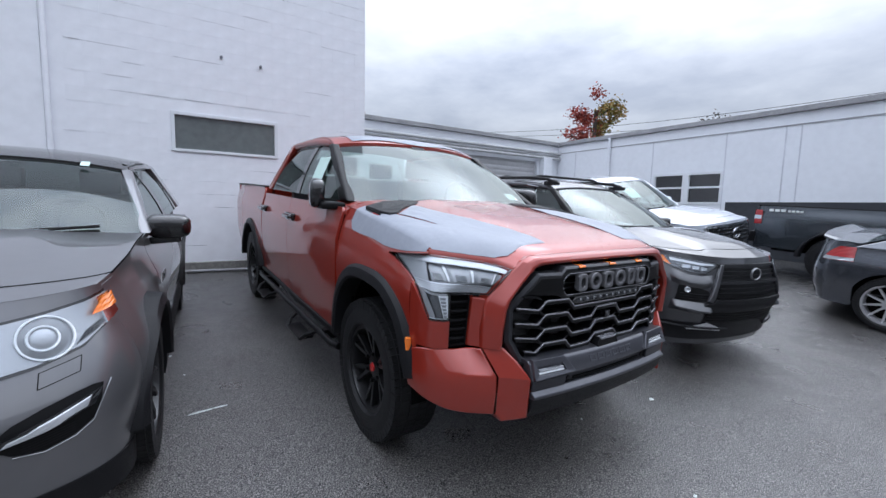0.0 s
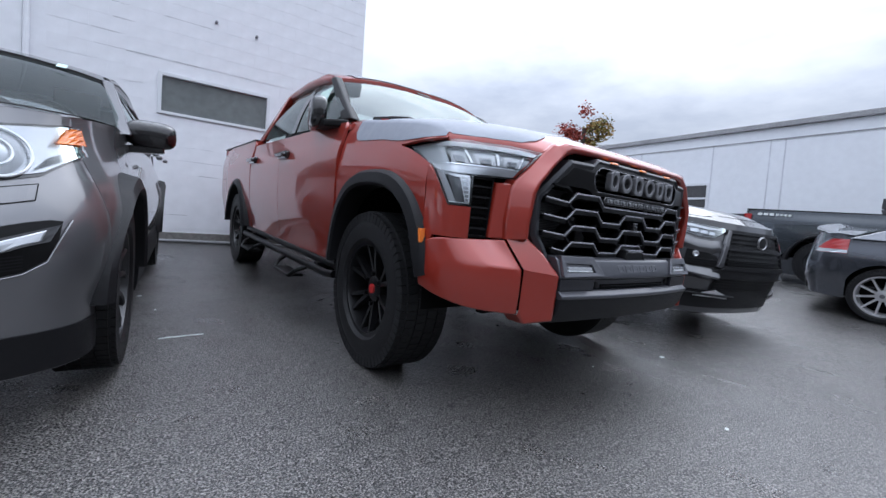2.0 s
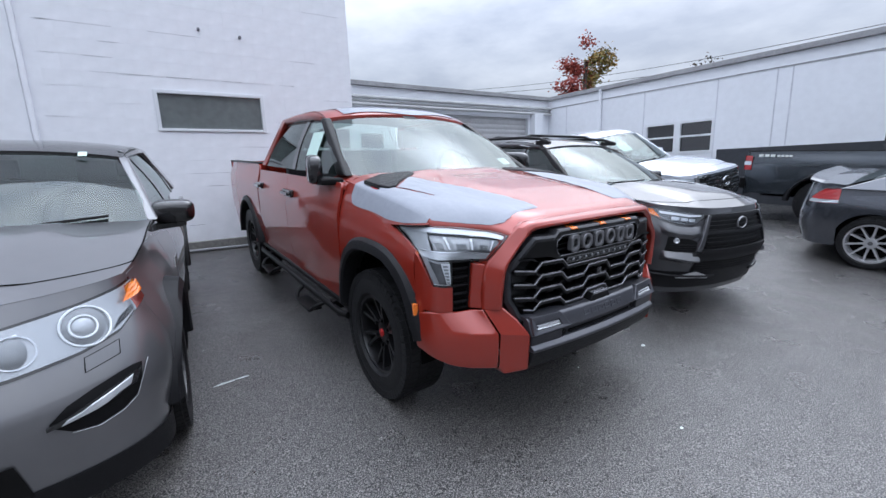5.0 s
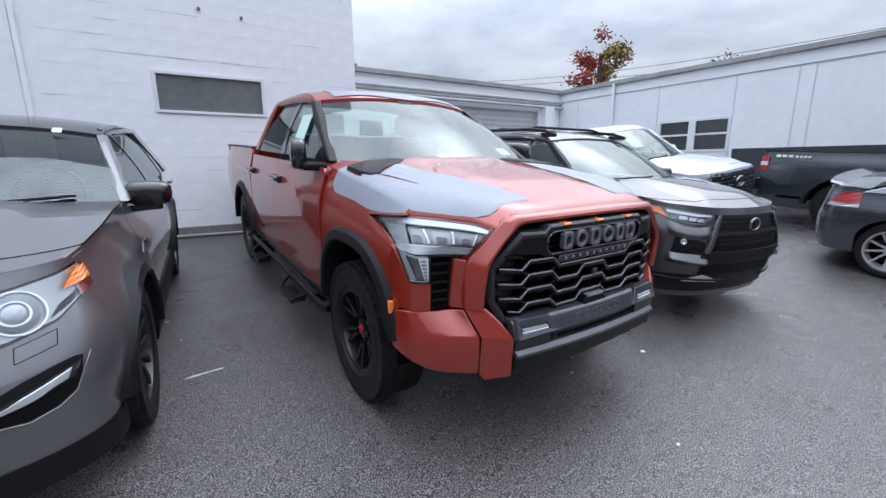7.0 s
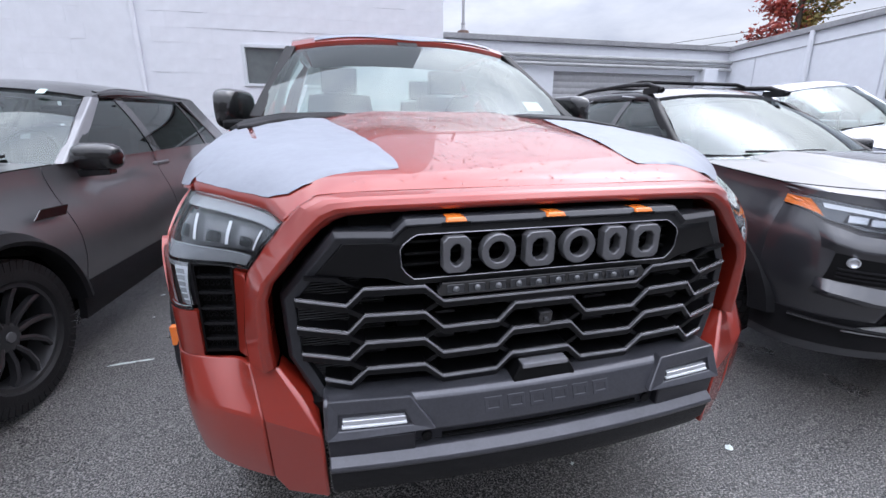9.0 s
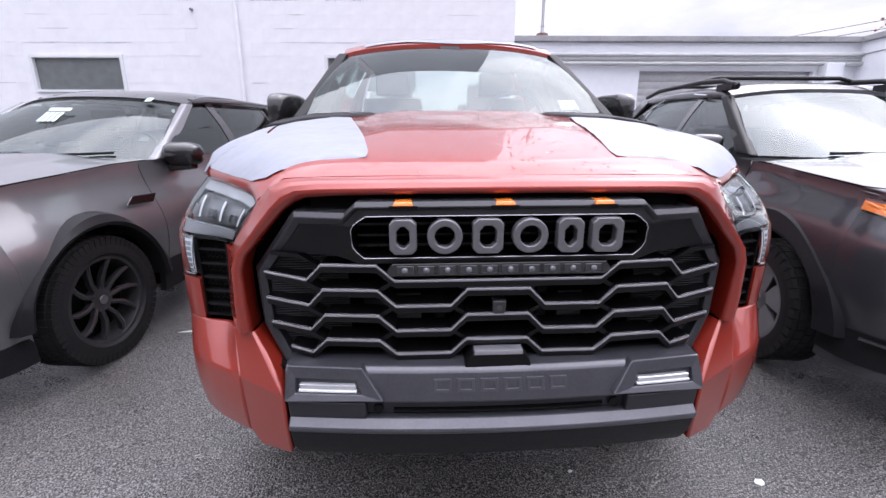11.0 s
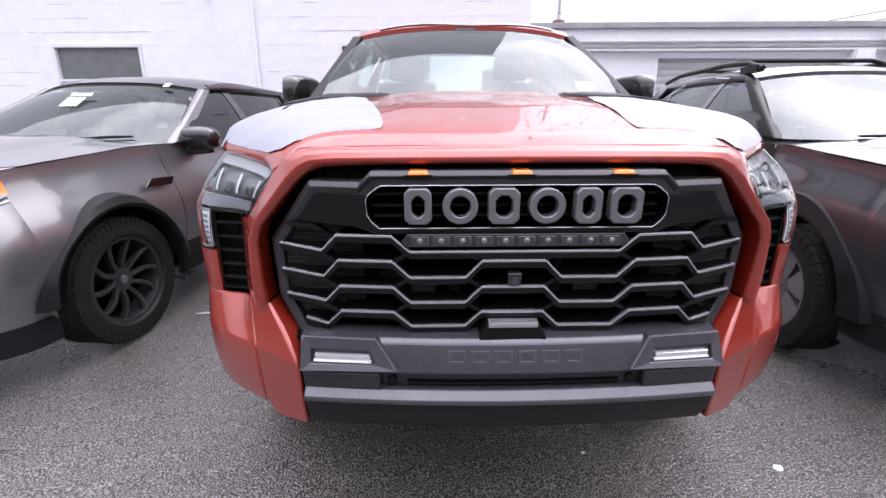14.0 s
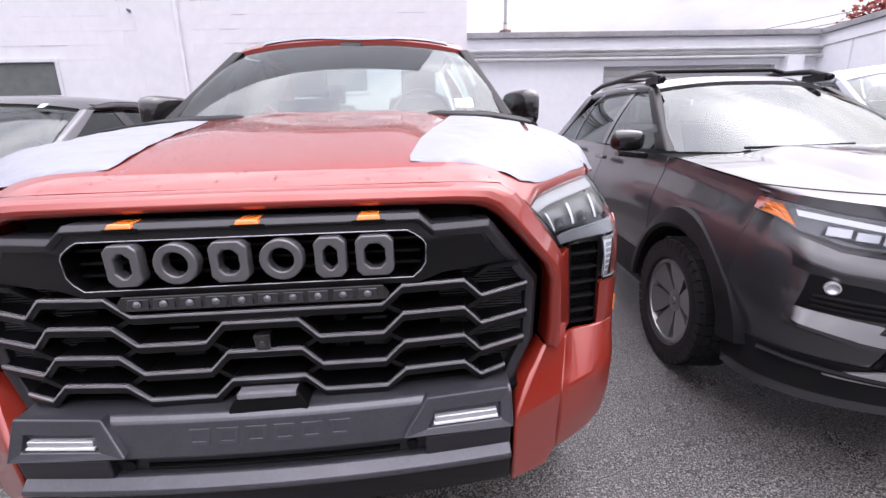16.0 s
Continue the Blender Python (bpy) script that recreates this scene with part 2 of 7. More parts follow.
# mesh helpers
def part(name, bm, material, parent=None, label="", smooth=False, scale=1.0, bevel=0.0):
    """Links a bmesh as one mesh object under a thing or a part."""
    bmesh.ops.recalc_face_normals(bm, faces=bm.faces)
    me = bpy.data.meshes.new(name)
    if scale != 1.0:
        bmesh.ops.scale(bm, vec=(scale,) * 3, verts=bm.verts)
    rim = [i for i, e in enumerate(bm.edges) if e.is_boundary]
    bm.to_mesh(me)
    bm.free()
    me.materials.append(material)
    if smooth:
        me.shade_smooth()
        me.set_sharp_from_angle(angle=radians(smooth if smooth is not True else 35))
        if rim:
            # open borders stay crisp where they are given thickness
            sharp = me.attributes.get("sharp_edge") or me.attributes.new("sharp_edge", "BOOLEAN", "EDGE")
            for i in rim:
                sharp.data[i].value = True
    ob = new(name, me)
    if parent:
        ob.parent = parent
    if bevel:
        mod = ob.modifiers.new("edge", "BEVEL")
        mod.width, mod.segments, mod.limit_method = bevel, 2, "ANGLE"
    if label:
        tagged(ob, label)
    return ob


def thing(name, m, label, category, group="", kind=""):
    ob = new(name)
    ob.matrix_world = m
    return tagged(ob, label, category, group, kind)


def add_box(bm, lo, hi, m=None):
    v = [bm.verts.new((x, y, z)) for z in (lo[2], hi[2]) for y in (lo[1], hi[1]) for x in (lo[0], hi[0])]
    for f in ((0, 2, 3, 1), (4, 5, 7, 6), (0, 1, 5, 4), (2, 6, 7, 3), (0, 4, 6, 2), (1, 3, 7, 5)):
        bm.faces.new([v[i] for i in f])
    if m is not None:
        bmesh.ops.transform(bm, matrix=m, verts=v)
    return v


def box(lo, hi):
    bm = bmesh.new()
    add_box(bm, lo, hi)
    return bm


def prism(bm, loop, push):
    """A closed solid: the polygon loop and its copy moved by push."""
    push = Vector(push)
    a = [bm.verts.new(p) for p in loop]
    b = [bm.verts.new(Vector(p) + push) for p in loop]
    bm.faces.new(a)
    bm.faces.new(b[::-1])
    for i in range(len(a)):
        j = (i + 1) % len(a)
        bm.faces.new((a[j], a[i], b[i], b[j]))
    return a + b


def ring_prism(bm, outer, inner, push):
    """A frame: two loops of equal length, joined and given depth by push."""
    push = Vector(push)
    n = len(outer)
    v = [[bm.verts.new(Vector(p) + q) for p in loop] for q in (Vector((0, 0, 0)), push) for loop in (outer, inner)]
    o0, i0, o1, i1 = v
    for k in range(n):
        j = (k + 1) % n
        bm.faces.new((o0[k], o0[j], i0[j], i0[k]))
        bm.faces.new((o1[j], o1[k], i1[k], i1[j]))
        bm.faces.new((o0[j], o0[k], o1[k], o1[j]))
        bm.faces.new((i0[k], i0[j], i1[j], i1[k]))


def grid(bm, fn, nu, nv, push=None):
    """A sheet fn(u, v) over the unit square; with push, a closed slab of that depth."""
    v = [[bm.verts.new(fn(i / nu, j / nv)) for j in range(nv + 1)] for i in range(nu + 1)]
    for i in range(nu):
        for j in range(nv):
            bm.faces.new((v[i][j], v[i + 1][j], v[i + 1][j + 1], v[i][j + 1]))
    if push is not None:
        push = Vector(push)
        w = [[bm.verts.new(p.co + push) for p in row] for row in v]
        for i in range(nu):
            for j in range(nv):
                bm.faces.new((w[i][j + 1], w[i + 1][j + 1], w[i + 1][j], w[i][j]))
        rim = [(i, 0) for i in range(nu)] + [(nu, j) for j in range(nv)] + [(i, nv) for i in range(nu, 0, -1)] + [(0, j) for j in range(nv, 0, -1)]
        for k in range(len(rim)):
            (a, b), (c, d) = rim[k], rim[(k + 1) % len(rim)]
            bm.faces.new((v[c][d], v[a][b], w[a][b], w[c][d]))


def lathe(bm, profile, n=32, axis="x", centre=(0, 0, 0)):
    """Turns (along, radius) pairs about an axis through centre."""
    rows = []
    for a, r in profile:
        row = []
        for k in range(n):
            c, s = math.cos(2 * math.pi * k / n) * r, math.sin(2 * math.pi * k / n) * r
            p = {"x": (a, c, s), "y": (c, a, s), "z": (c, s, a)}[axis]
            row.append(bm.verts.new(Vector(p) + Vector(centre)))
        rows.append(row)
    for r0, r1 in zip(rows, rows[1:]):
        for k in range(n):
            j = (k + 1) % n
            bm.faces.new((r0[k], r0[j], r1[j], r1[k]))
    return rows


def tube(bm, pts, r, n=8, cap=True):
    """A round bar along a line of points."""
    pts = [Vector(p) for p in pts]
    rows = []
    for i, p in enumerate(pts):
        d = (pts[min(i + 1, len(pts) - 1)] - pts[max(i - 1, 0)]).normalized()
        u = d.cross(Vector((0, 0, 1)))
        u = u.normalized() if u.length > 0.05 else Vector((1, 0, 0))
        w = d.cross(u)
        rows.append([bm.verts.new(p + (u * math.cos(2 * math.pi * k / n) + w * math.sin(2 * math.pi * k / n)) * r) for k in range(n)])
    for r0, r1 in zip(rows, rows[1:]):
        for k in range(n):
            bm.faces.new((r0[k], r0[(k + 1) % n], r1[(k + 1) % n], r1[k]))
    if cap:
        bm.faces.new(rows[0][::-1])
        bm.faces.new(rows[-1])


def curve(keys, t):
    """Smooth value between (place, value) keys."""
    if t <= keys[0][0]:
        return keys[0][1]
    for (a, va), (b, vb) in zip(keys, keys[1:]):
        if t <= b:
            s = (t - a) / (b - a)
            return va + (vb - va) * s
    return keys[-1][1]


def smooth01(s):
    s = min(1.0, max(0.0, s))
    return s * s * (3 - 2 * s)


def ground_z(x, y):
    """The yard's surface: it rises to the walls and to the far vehicles."""
    return 0.025 + 0.05 * (max(y, -6) - 0.74) - 0.010 * (min(x, 5) + 0.92) + 0.28 * smooth01((x - 3.8) / 3.6)


def on_ground(x, y, yaw):
    """A pose that stands on the yard and follows its slope."""
    e = 0.8
    gx = (ground_z(x + e, y) - ground_z(x - e, y)) / (2 * e)
    gy = (ground_z(x, y + e) - ground_z(x, y - e)) / (2 * e)
    up = Vector((-gx, -gy, 1)).normalized()
    ahead = Vector((-math.sin(radians(yaw)), math.cos(radians(yaw)), 0))
    side = ahead.cross(up).normalized()
    back = up.cross(side)
    m = Matrix((side, back, up)).transposed().to_4x4()
    m.translation = (x, y, ground_z(x, y))
    return m


# ground
def build_ground():
    bm = bmesh.new()
    xs = [-3000, -400, -60, -20] + [x * 0.5 for x in range(-30, 31)] + [20, 60, 400, 3000]
    ys = [-3000, -400, -60, -20] + [y * 0.5 for y in range(-30, 31)] + [20, 60, 400, 3000]
    v = [[bm.verts.new((x, y, ground_z(x, min(y, 16)))) for y in ys] for x in xs]
    for i in range(len(xs) - 1):
        for j in range(len(ys) - 1):
            bm.faces.new((v[i][j], v[i + 1][j], v[i + 1][j + 1], v[i][j + 1]))
    m = bpy.data.materials.new("wet_asphalt")
    m.use_nodes = True
    nt = m.node_tree
    N, K = nt.nodes, nt.links
    b = N["Principled BSDF"]
    geo = N.new("ShaderNodeNewGeometry")
    big, mid, fine, agg = (N.new("ShaderNodeTexNoise") for _ in range(4))
    for n, s, d in ((big, 0.35, 3), (mid, 2.2, 5), (fine, 110, 2), (agg, 160, 2)):
        n.inputs["Scale"].default_value, n.inputs["Detail"].default_value = s, d
        K.new(geo.outputs["Position"], n.inputs["Vector"])
    vor = N.new("ShaderNodeTexVoronoi")
    vor.inputs["Scale"].default_value = 130
    K.new(geo.outputs["Position"], vor.inputs["Vector"])
    ramp = N.new("ShaderNodeValToRGB")
    ramp.color_ramp.elements[0].position, ramp.color_ramp.elements[0].color = 0.44, (0.004, 0.004, 0.0042, 1)
    ramp.color_ramp.elements[1].position, ramp.color_ramp.elements[1].color = 0.70, (0.29, 0.274, 0.26, 1)
    # drier, paler patches
    patch = N.new("ShaderNodeMath")
    patch.operation = "MULTIPLY_ADD"
    patch.inputs[1].default_value, patch.inputs[2].default_value = 0.14, -0.07
    K.new(big.outputs["Fac"], patch.inputs[0])
    both = N.new("ShaderNodeMath")
    K.new(agg.outputs["Fac"], both.inputs[0])
    K.new(patch.outputs[0], both.inputs[1])
    K.new(both.outputs[0], ramp.inputs["Fac"])
    K.new(ramp.outputs["Color"], b.inputs["Base Color"])
    rr = N.new("ShaderNodeMapRange")
    rr.inputs["From Min"].default_value, rr.inputs["From Max"].default_value = 0.35, 0.65
    rr.inputs["To Min"].default_value, rr.inputs["To Max"].default_value = 0.26, 0.40
    K.new(mid.outputs["Fac"], rr.inputs["Value"])
    K.new(rr.outputs[0], b.inputs["Roughness"])
    b.inputs["Specular IOR Level"].default_value = 0.35
    b.inputs["Coat Weight"].default_value, b.inputs["Coat Roughness"].default_value = 1.0, 0.13
    b.inputs["Coat IOR"].default_value = 1.48
    hsum = N.new("ShaderNodeMath")
    hsum.operation = "ADD"
    K.new(vor.outputs["Distance"], hsum.inputs[0])
    K.new(fine.outputs["Fac"], hsum.inputs[1])
    bp = N.new("ShaderNodeBump")
    bp.inputs["Strength"].default_value, bp.inputs["Distance"].default_value = 1.0, 0.0034
    K.new(hsum.outputs[0], bp.inputs["Height"])
    K.new(bp.outputs["Normal"], b.inputs["Normal"])
    K.new(bp.outputs["Normal"], b.inputs["Coat Normal"])
    ob = part("ground", bm, m, smooth=True)
    tagged(ob, "wet dark asphalt yard with coarse shiny grain", "ground", kind="structure")


build_ground()

# buildings
WALL_Y, CORNER_X, BACK_Y, SIDE_X = 6.27, 1.06, 9.85, 10.15


def build_block_wall():
    """Tall white-painted block building: front wall with its window openings, side wall and top."""
    top, left = 8.2, -16.0
    win = [(-2.02, -0.5, 2.16, 2.755), (-6.78, -5.28, 2.18, 2.755)]
    root = thing("wall_north", Matrix(), "tall white-painted concrete block wall with fine cracked joints", "wall", kind="structure")
    bm = bmesh.new()
    xs = sorted({left, CORNER_X, *[a for w in win for a in w[:2]]})
    zs = sorted({0.0, top, 2.16, 2.18, 2.755})
    for x0, x1 in zip(xs, xs[1:]):
        for z0, z1 in zip(zs, zs[1:]):
            cx, cz = (x0 + x1) / 2, (z0 + z1) / 2
            if any(w[0] < cx < w[1] and w[2] < cz < w[3] for w in win):
                continue
            add_box(bm, (x0, WALL_Y, z0), (x1, WALL_Y + 0.2, z1))
    bmesh.ops.remove_doubles(bm, verts=bm.verts, dist=1e-5)
    part("wall_face", bm, M["wall"], root)
    part("wall_side", box((CORNER_X - 0.2, WALL_Y + 0.203, 0), (CORNER_X, 18, top)), M["wall"], root)
    part("roof_slab", box((left, WALL_Y + 0.203, top - 0.2), (CORNER_X - 0.203, 18, top - 0.02)), M["trim_grey"], root)
    part("pilaster", box((-3.86, WALL_Y - 0.02, 0.2), (-3.42, WALL_Y, top)), M["wall"], root)
    bm = bmesh.new()
    tube(bm, [(-3.38, WALL_Y - 0.035, 0.3), (-3.38, WALL_Y - 0.035, top)], 0.032, 10)
    part("downpipe", bm, M["wall"], root, smooth=True)
    part("plinth", box((left, WALL_Y - 0.10, 0.0), (CORNER_X, WALL_Y, 0.44)), M["concrete"], root, "stained bare concrete footing along the wall")
    for i, (x0, x1, z0, z1) in enumerate(win):
        w = thing(f"window_{i + 1}", Matrix(), "long low window with white frame and dull grey pane", "window", kind="structure")
        bm = bmesh.new()
        ring_prism(bm, [(x0, WALL_Y - 0.025, z0), (x1, WALL_Y - 0.025, z0), (x1, WALL_Y - 0.025, z1), (x0, WALL_Y - 0.025, z1)],
                   [(x0 + 0.05, WALL_Y - 0.025, z0 + 0.04), (x1 - 0.05, WALL_Y - 0.025, z0 + 0.04), (x1 - 0.05, WALL_Y - 0.025, z1 - 0.05), (x0 + 0.05, WALL_Y - 0.025, z1 - 0.05)], (0, 0.1, 0))
        part("window_frame", bm, M["frame"], w, bevel=0.004)
        part("pane", box((x0 + 0.04, WALL_Y + 0.03, z0 + 0.03), (x1 - 0.04, WALL_Y + 0.05, z1 - 0.03)), M["window_dark"], w)


build_block_wall()


def build_low_buildings():
    rz = 3.92
    back = thing("wall_east", Matrix(), "low pale building with flat roof, pipes and a rolling door", "wall", kind="structure")
    gx0, gx1, gz = 4.78, 9.1, 3.15
    bm = bmesh.new()
    add_box(bm, (CORNER_X, BACK_Y, 0), (gx0, BACK_Y + 0.2, rz - 0.13))
    add_box(bm, (gx1, BACK_Y, 0), (SIDE_X + 0.2, BACK_Y + 0.2, rz - 0.13))
    add_box(bm, (gx0, BACK_Y, gz), (gx1, BACK_Y + 0.2, rz - 0.13))
    part("wall_face", bm, M["panel"], back)
    part("coping", box((CORNER_X, BACK_Y - 0.10, rz - 0.126), (SIDE_X, BACK_Y + 0.25, rz)), M["trim_grey"], back, bevel=0.01)
    part("roof_slab", box((CORNER_X, BACK_Y + 0.25, rz - 0.3), (SIDE_X, 18, rz - 0.2)), M["trim_grey"], back)
    part("column", box((9.2, BACK_Y - 0.25, 0.2), (9.62, BACK_Y, 3.3)), M["panel"], back)
    bm = bmesh.new()
    for k in range(18):
        z = 0.35 + k * 0.16
        grid(bm, lambda u, v, z=z: (gx0 + (gx1 - gx0) * u, BACK_Y + 0.12 - 0.018 * math.sin(math.pi * v), z + 0.158 * v), 1, 4)
    part("rolling_door", bm, M["roll_door"], back, "pale ribbed rolling door", smooth=True)
    bm = bmesh.new()
    for z, r, o in ((3.50, 0.05, 0.10), (3.40, 0.035, 0.06), (3.30, 0.045, 0.12)):
        tube(bm, [(CORNER_X, BACK_Y - o, z), (5.0, BACK_Y - o, z - 0.01), (SIDE_X, BACK_Y - o, z)], r, 8)
    part("pipes", bm, M["pipe"], back, "painted horizontal service pipes", smooth=True)
    side = thing("wall_south", Matrix(), "long pale panelled building wall with flat roof edge", "wall", kind="structure")
    y0, y1 = -14.0, BACK_Y
    wins = [(4.12, 6.02, 1.66, 2.54)]
    sx = lambda y: SIDE_X + (BACK_Y - y) * 0.012

    def slab(bm, a, b, z0, z1, off0, off1):
        prism(bm, [(sx(a) + off0, a, z0), (sx(b) + off0, b, z0), (sx(b) + off0, b, z1), (sx(a) + off0, a, z1)], (off1 - off0, 0, 0))
    bm = bmesh.new()
    ys = sorted({y0, y1, 4.12, 6.02})
    for a, b in zip(ys, ys[1:]):
        for z0, z1 in ((0.0, 1.66), (1.66, 2.54), (2.54, rz - 0.13)):
            if a == 4.12 and z0 == 1.66:
                continue
            slab(bm, a, b, z0, z1, 0, 0.2)
    part("wall_face", bm, M["panel"], side)
    bm = bmesh.new()
    slab(bm, y0, y1 - 0.05, rz - 0.126, rz, -0.08, 0.25)
    part("coping", bm, M["trim_grey"], side, bevel=0.01)
    bm = bmesh.new()
    slab(bm, y0, y1 - 0.1, 3.50, 3.525, -0.015, 0)
    part("band", bm, M["trim_grey"], side)
    bm = bmesh.new()
    slab(bm, y0, 4.0, 0, 1.72, -0.03, -0.002)
    part("dark_base", bm, M["dark_wall"], side, "dark painted lower wall")
    for y in (9.0, 6.1, 4.11, 2.85, 2.56, 0.3, -1.9):
        bm = bmesh.new()
        slab(bm, y - 0.012, y + 0.012, 0.3, 3.498, -0.012, -0.002)
        part("panel_joint", bm, M["joint"], side)
    bm = bmesh.new()
    tube(bm, [(sx(7.6) - 0.06, 7.6, 0.4), (sx(7.6) - 0.06, 7.6, rz - 0.1)], 0.055, 10)
    part("downpipe", bm, M["panel"], side, smooth=True)
    w = thing("window_3", Matrix(), "wide window with pale frame and dark divided panes", "window", kind="structure")
    a, b, z0, z1 = wins[0][0], wins[0][1], 1.66, 2.54
    bm = bmesh.new()
    for p, q, s, t in ((a, b, z0, z0 + 0.06), (a, b, z1 - 0.06, z1), (a, a + 0.06, z0 + 0.06, z1 - 0.06), (b - 0.06, b, z0 + 0.06, z1 - 0.06),
                       ((a + b) / 2 - 0.09, (a + b) / 2 + 0.09, z0 + 0.06, z1 - 0.06), (a + 0.06, (a + b) / 2 - 0.09, 2.10, 2.15), ((a + b) / 2 + 0.09, b - 0.06, 2.10, 2.15)):
        slab(bm, p, q, s, t, -0.02, 0.08)
    part("window_frame", bm, M["frame"], w)
    for p, q in ((a + 0.05, (a + b) / 2 - 0.08), ((a + b) / 2 + 0.08, b - 0.05)):
        for s, t in ((z0 + 0.05, 2.11), (2.14, z1 - 0.05)):
            bm = bmesh.new()
            slab(bm, p, q, s, t, 0.04, 0.05)
            part("pane", bm, M["gloss_black"], w)


build_low_buildings()


def build_closing_walls():
    """Plain walls that close the yard behind the camera and beyond the grey SUV."""
    for name, lo, hi, label in (("wall_west", (-30, -15.4, -1), (24, -15, 5.6), "plain dark stucco wall closing the yard"),
                                ("wall_outer", (-17.4, -15, -1), (-17, 6.2, 4.4), "plain dark stucco side wall of the yard")):
        w = part(name, box(lo, hi), M["stucco"])
        tagged(w, label, "wall", kind="structure")


build_closing_walls()


# vehicles
def side_x(car, y, z):
    """Half width of the body side at a station and height."""
    w = curve(car["w"], y)
    h = (z - car["sill"]) / (curve(car["belt"], y) - car["sill"])
    x = w * (0.955 + 0.045 * smooth01(h * 2.5)) - car.get("shoulder", (0.045, 0.72))[0] * smooth01((h - car.get("shoulder", (0.045, 0.72))[1]) / (1 - car.get("shoulder", (0.045, 0.72))[1]))
    if "waist" in car:
        x -= car["waist"] * math.exp(-((h - 0.34) / 0.13) ** 2) * smooth01((y - car["hubs"][0] - 0.3) / 0.3) * smooth01((car["hubs"][1] - 0.3 - y) / 0.3)
    return x


def body_rows(car, y):
    """One cross-section from sill to shoulder: (half width, height)."""
    belt = curve(car["belt"], y)
    lo = car["sill"]
    for hub in car["hubs"]:
        d = abs(y - hub)
        if d < car["arch"]:
            lo = max(lo, car["R"] + math.sqrt(car["arch"] ** 2 - d * d))
    lo = min(lo, belt - 0.05)
    return [(side_x(car, y, lo + (belt - lo) * k / 14), lo + (belt - lo) * k / 14) for k in range(15)]


def build_side(car, root, a, b, name, material, side, n=24, label=""):
    """One outer panel between two stations, with thickness."""
    bm = bmesh.new()
    ys = [a + (b - a) * i / n for i in range(n + 1)]
    vs = [[bm.verts.new((side * x, y, z)) for x, z in body_rows(car, y)] for y in ys]
    for i in range(n):
        for j in range(14):
            bm.faces.new((vs[i][j], vs[i + 1][j], vs[i + 1][j + 1], vs[i][j + 1]))
    ob = part(name, bm, material, root, label, smooth=50)
    mod = ob.modifiers.new("thickness", "SOLIDIFY")
    mod.thickness, mod.offset = 0.018, -1
    return ob


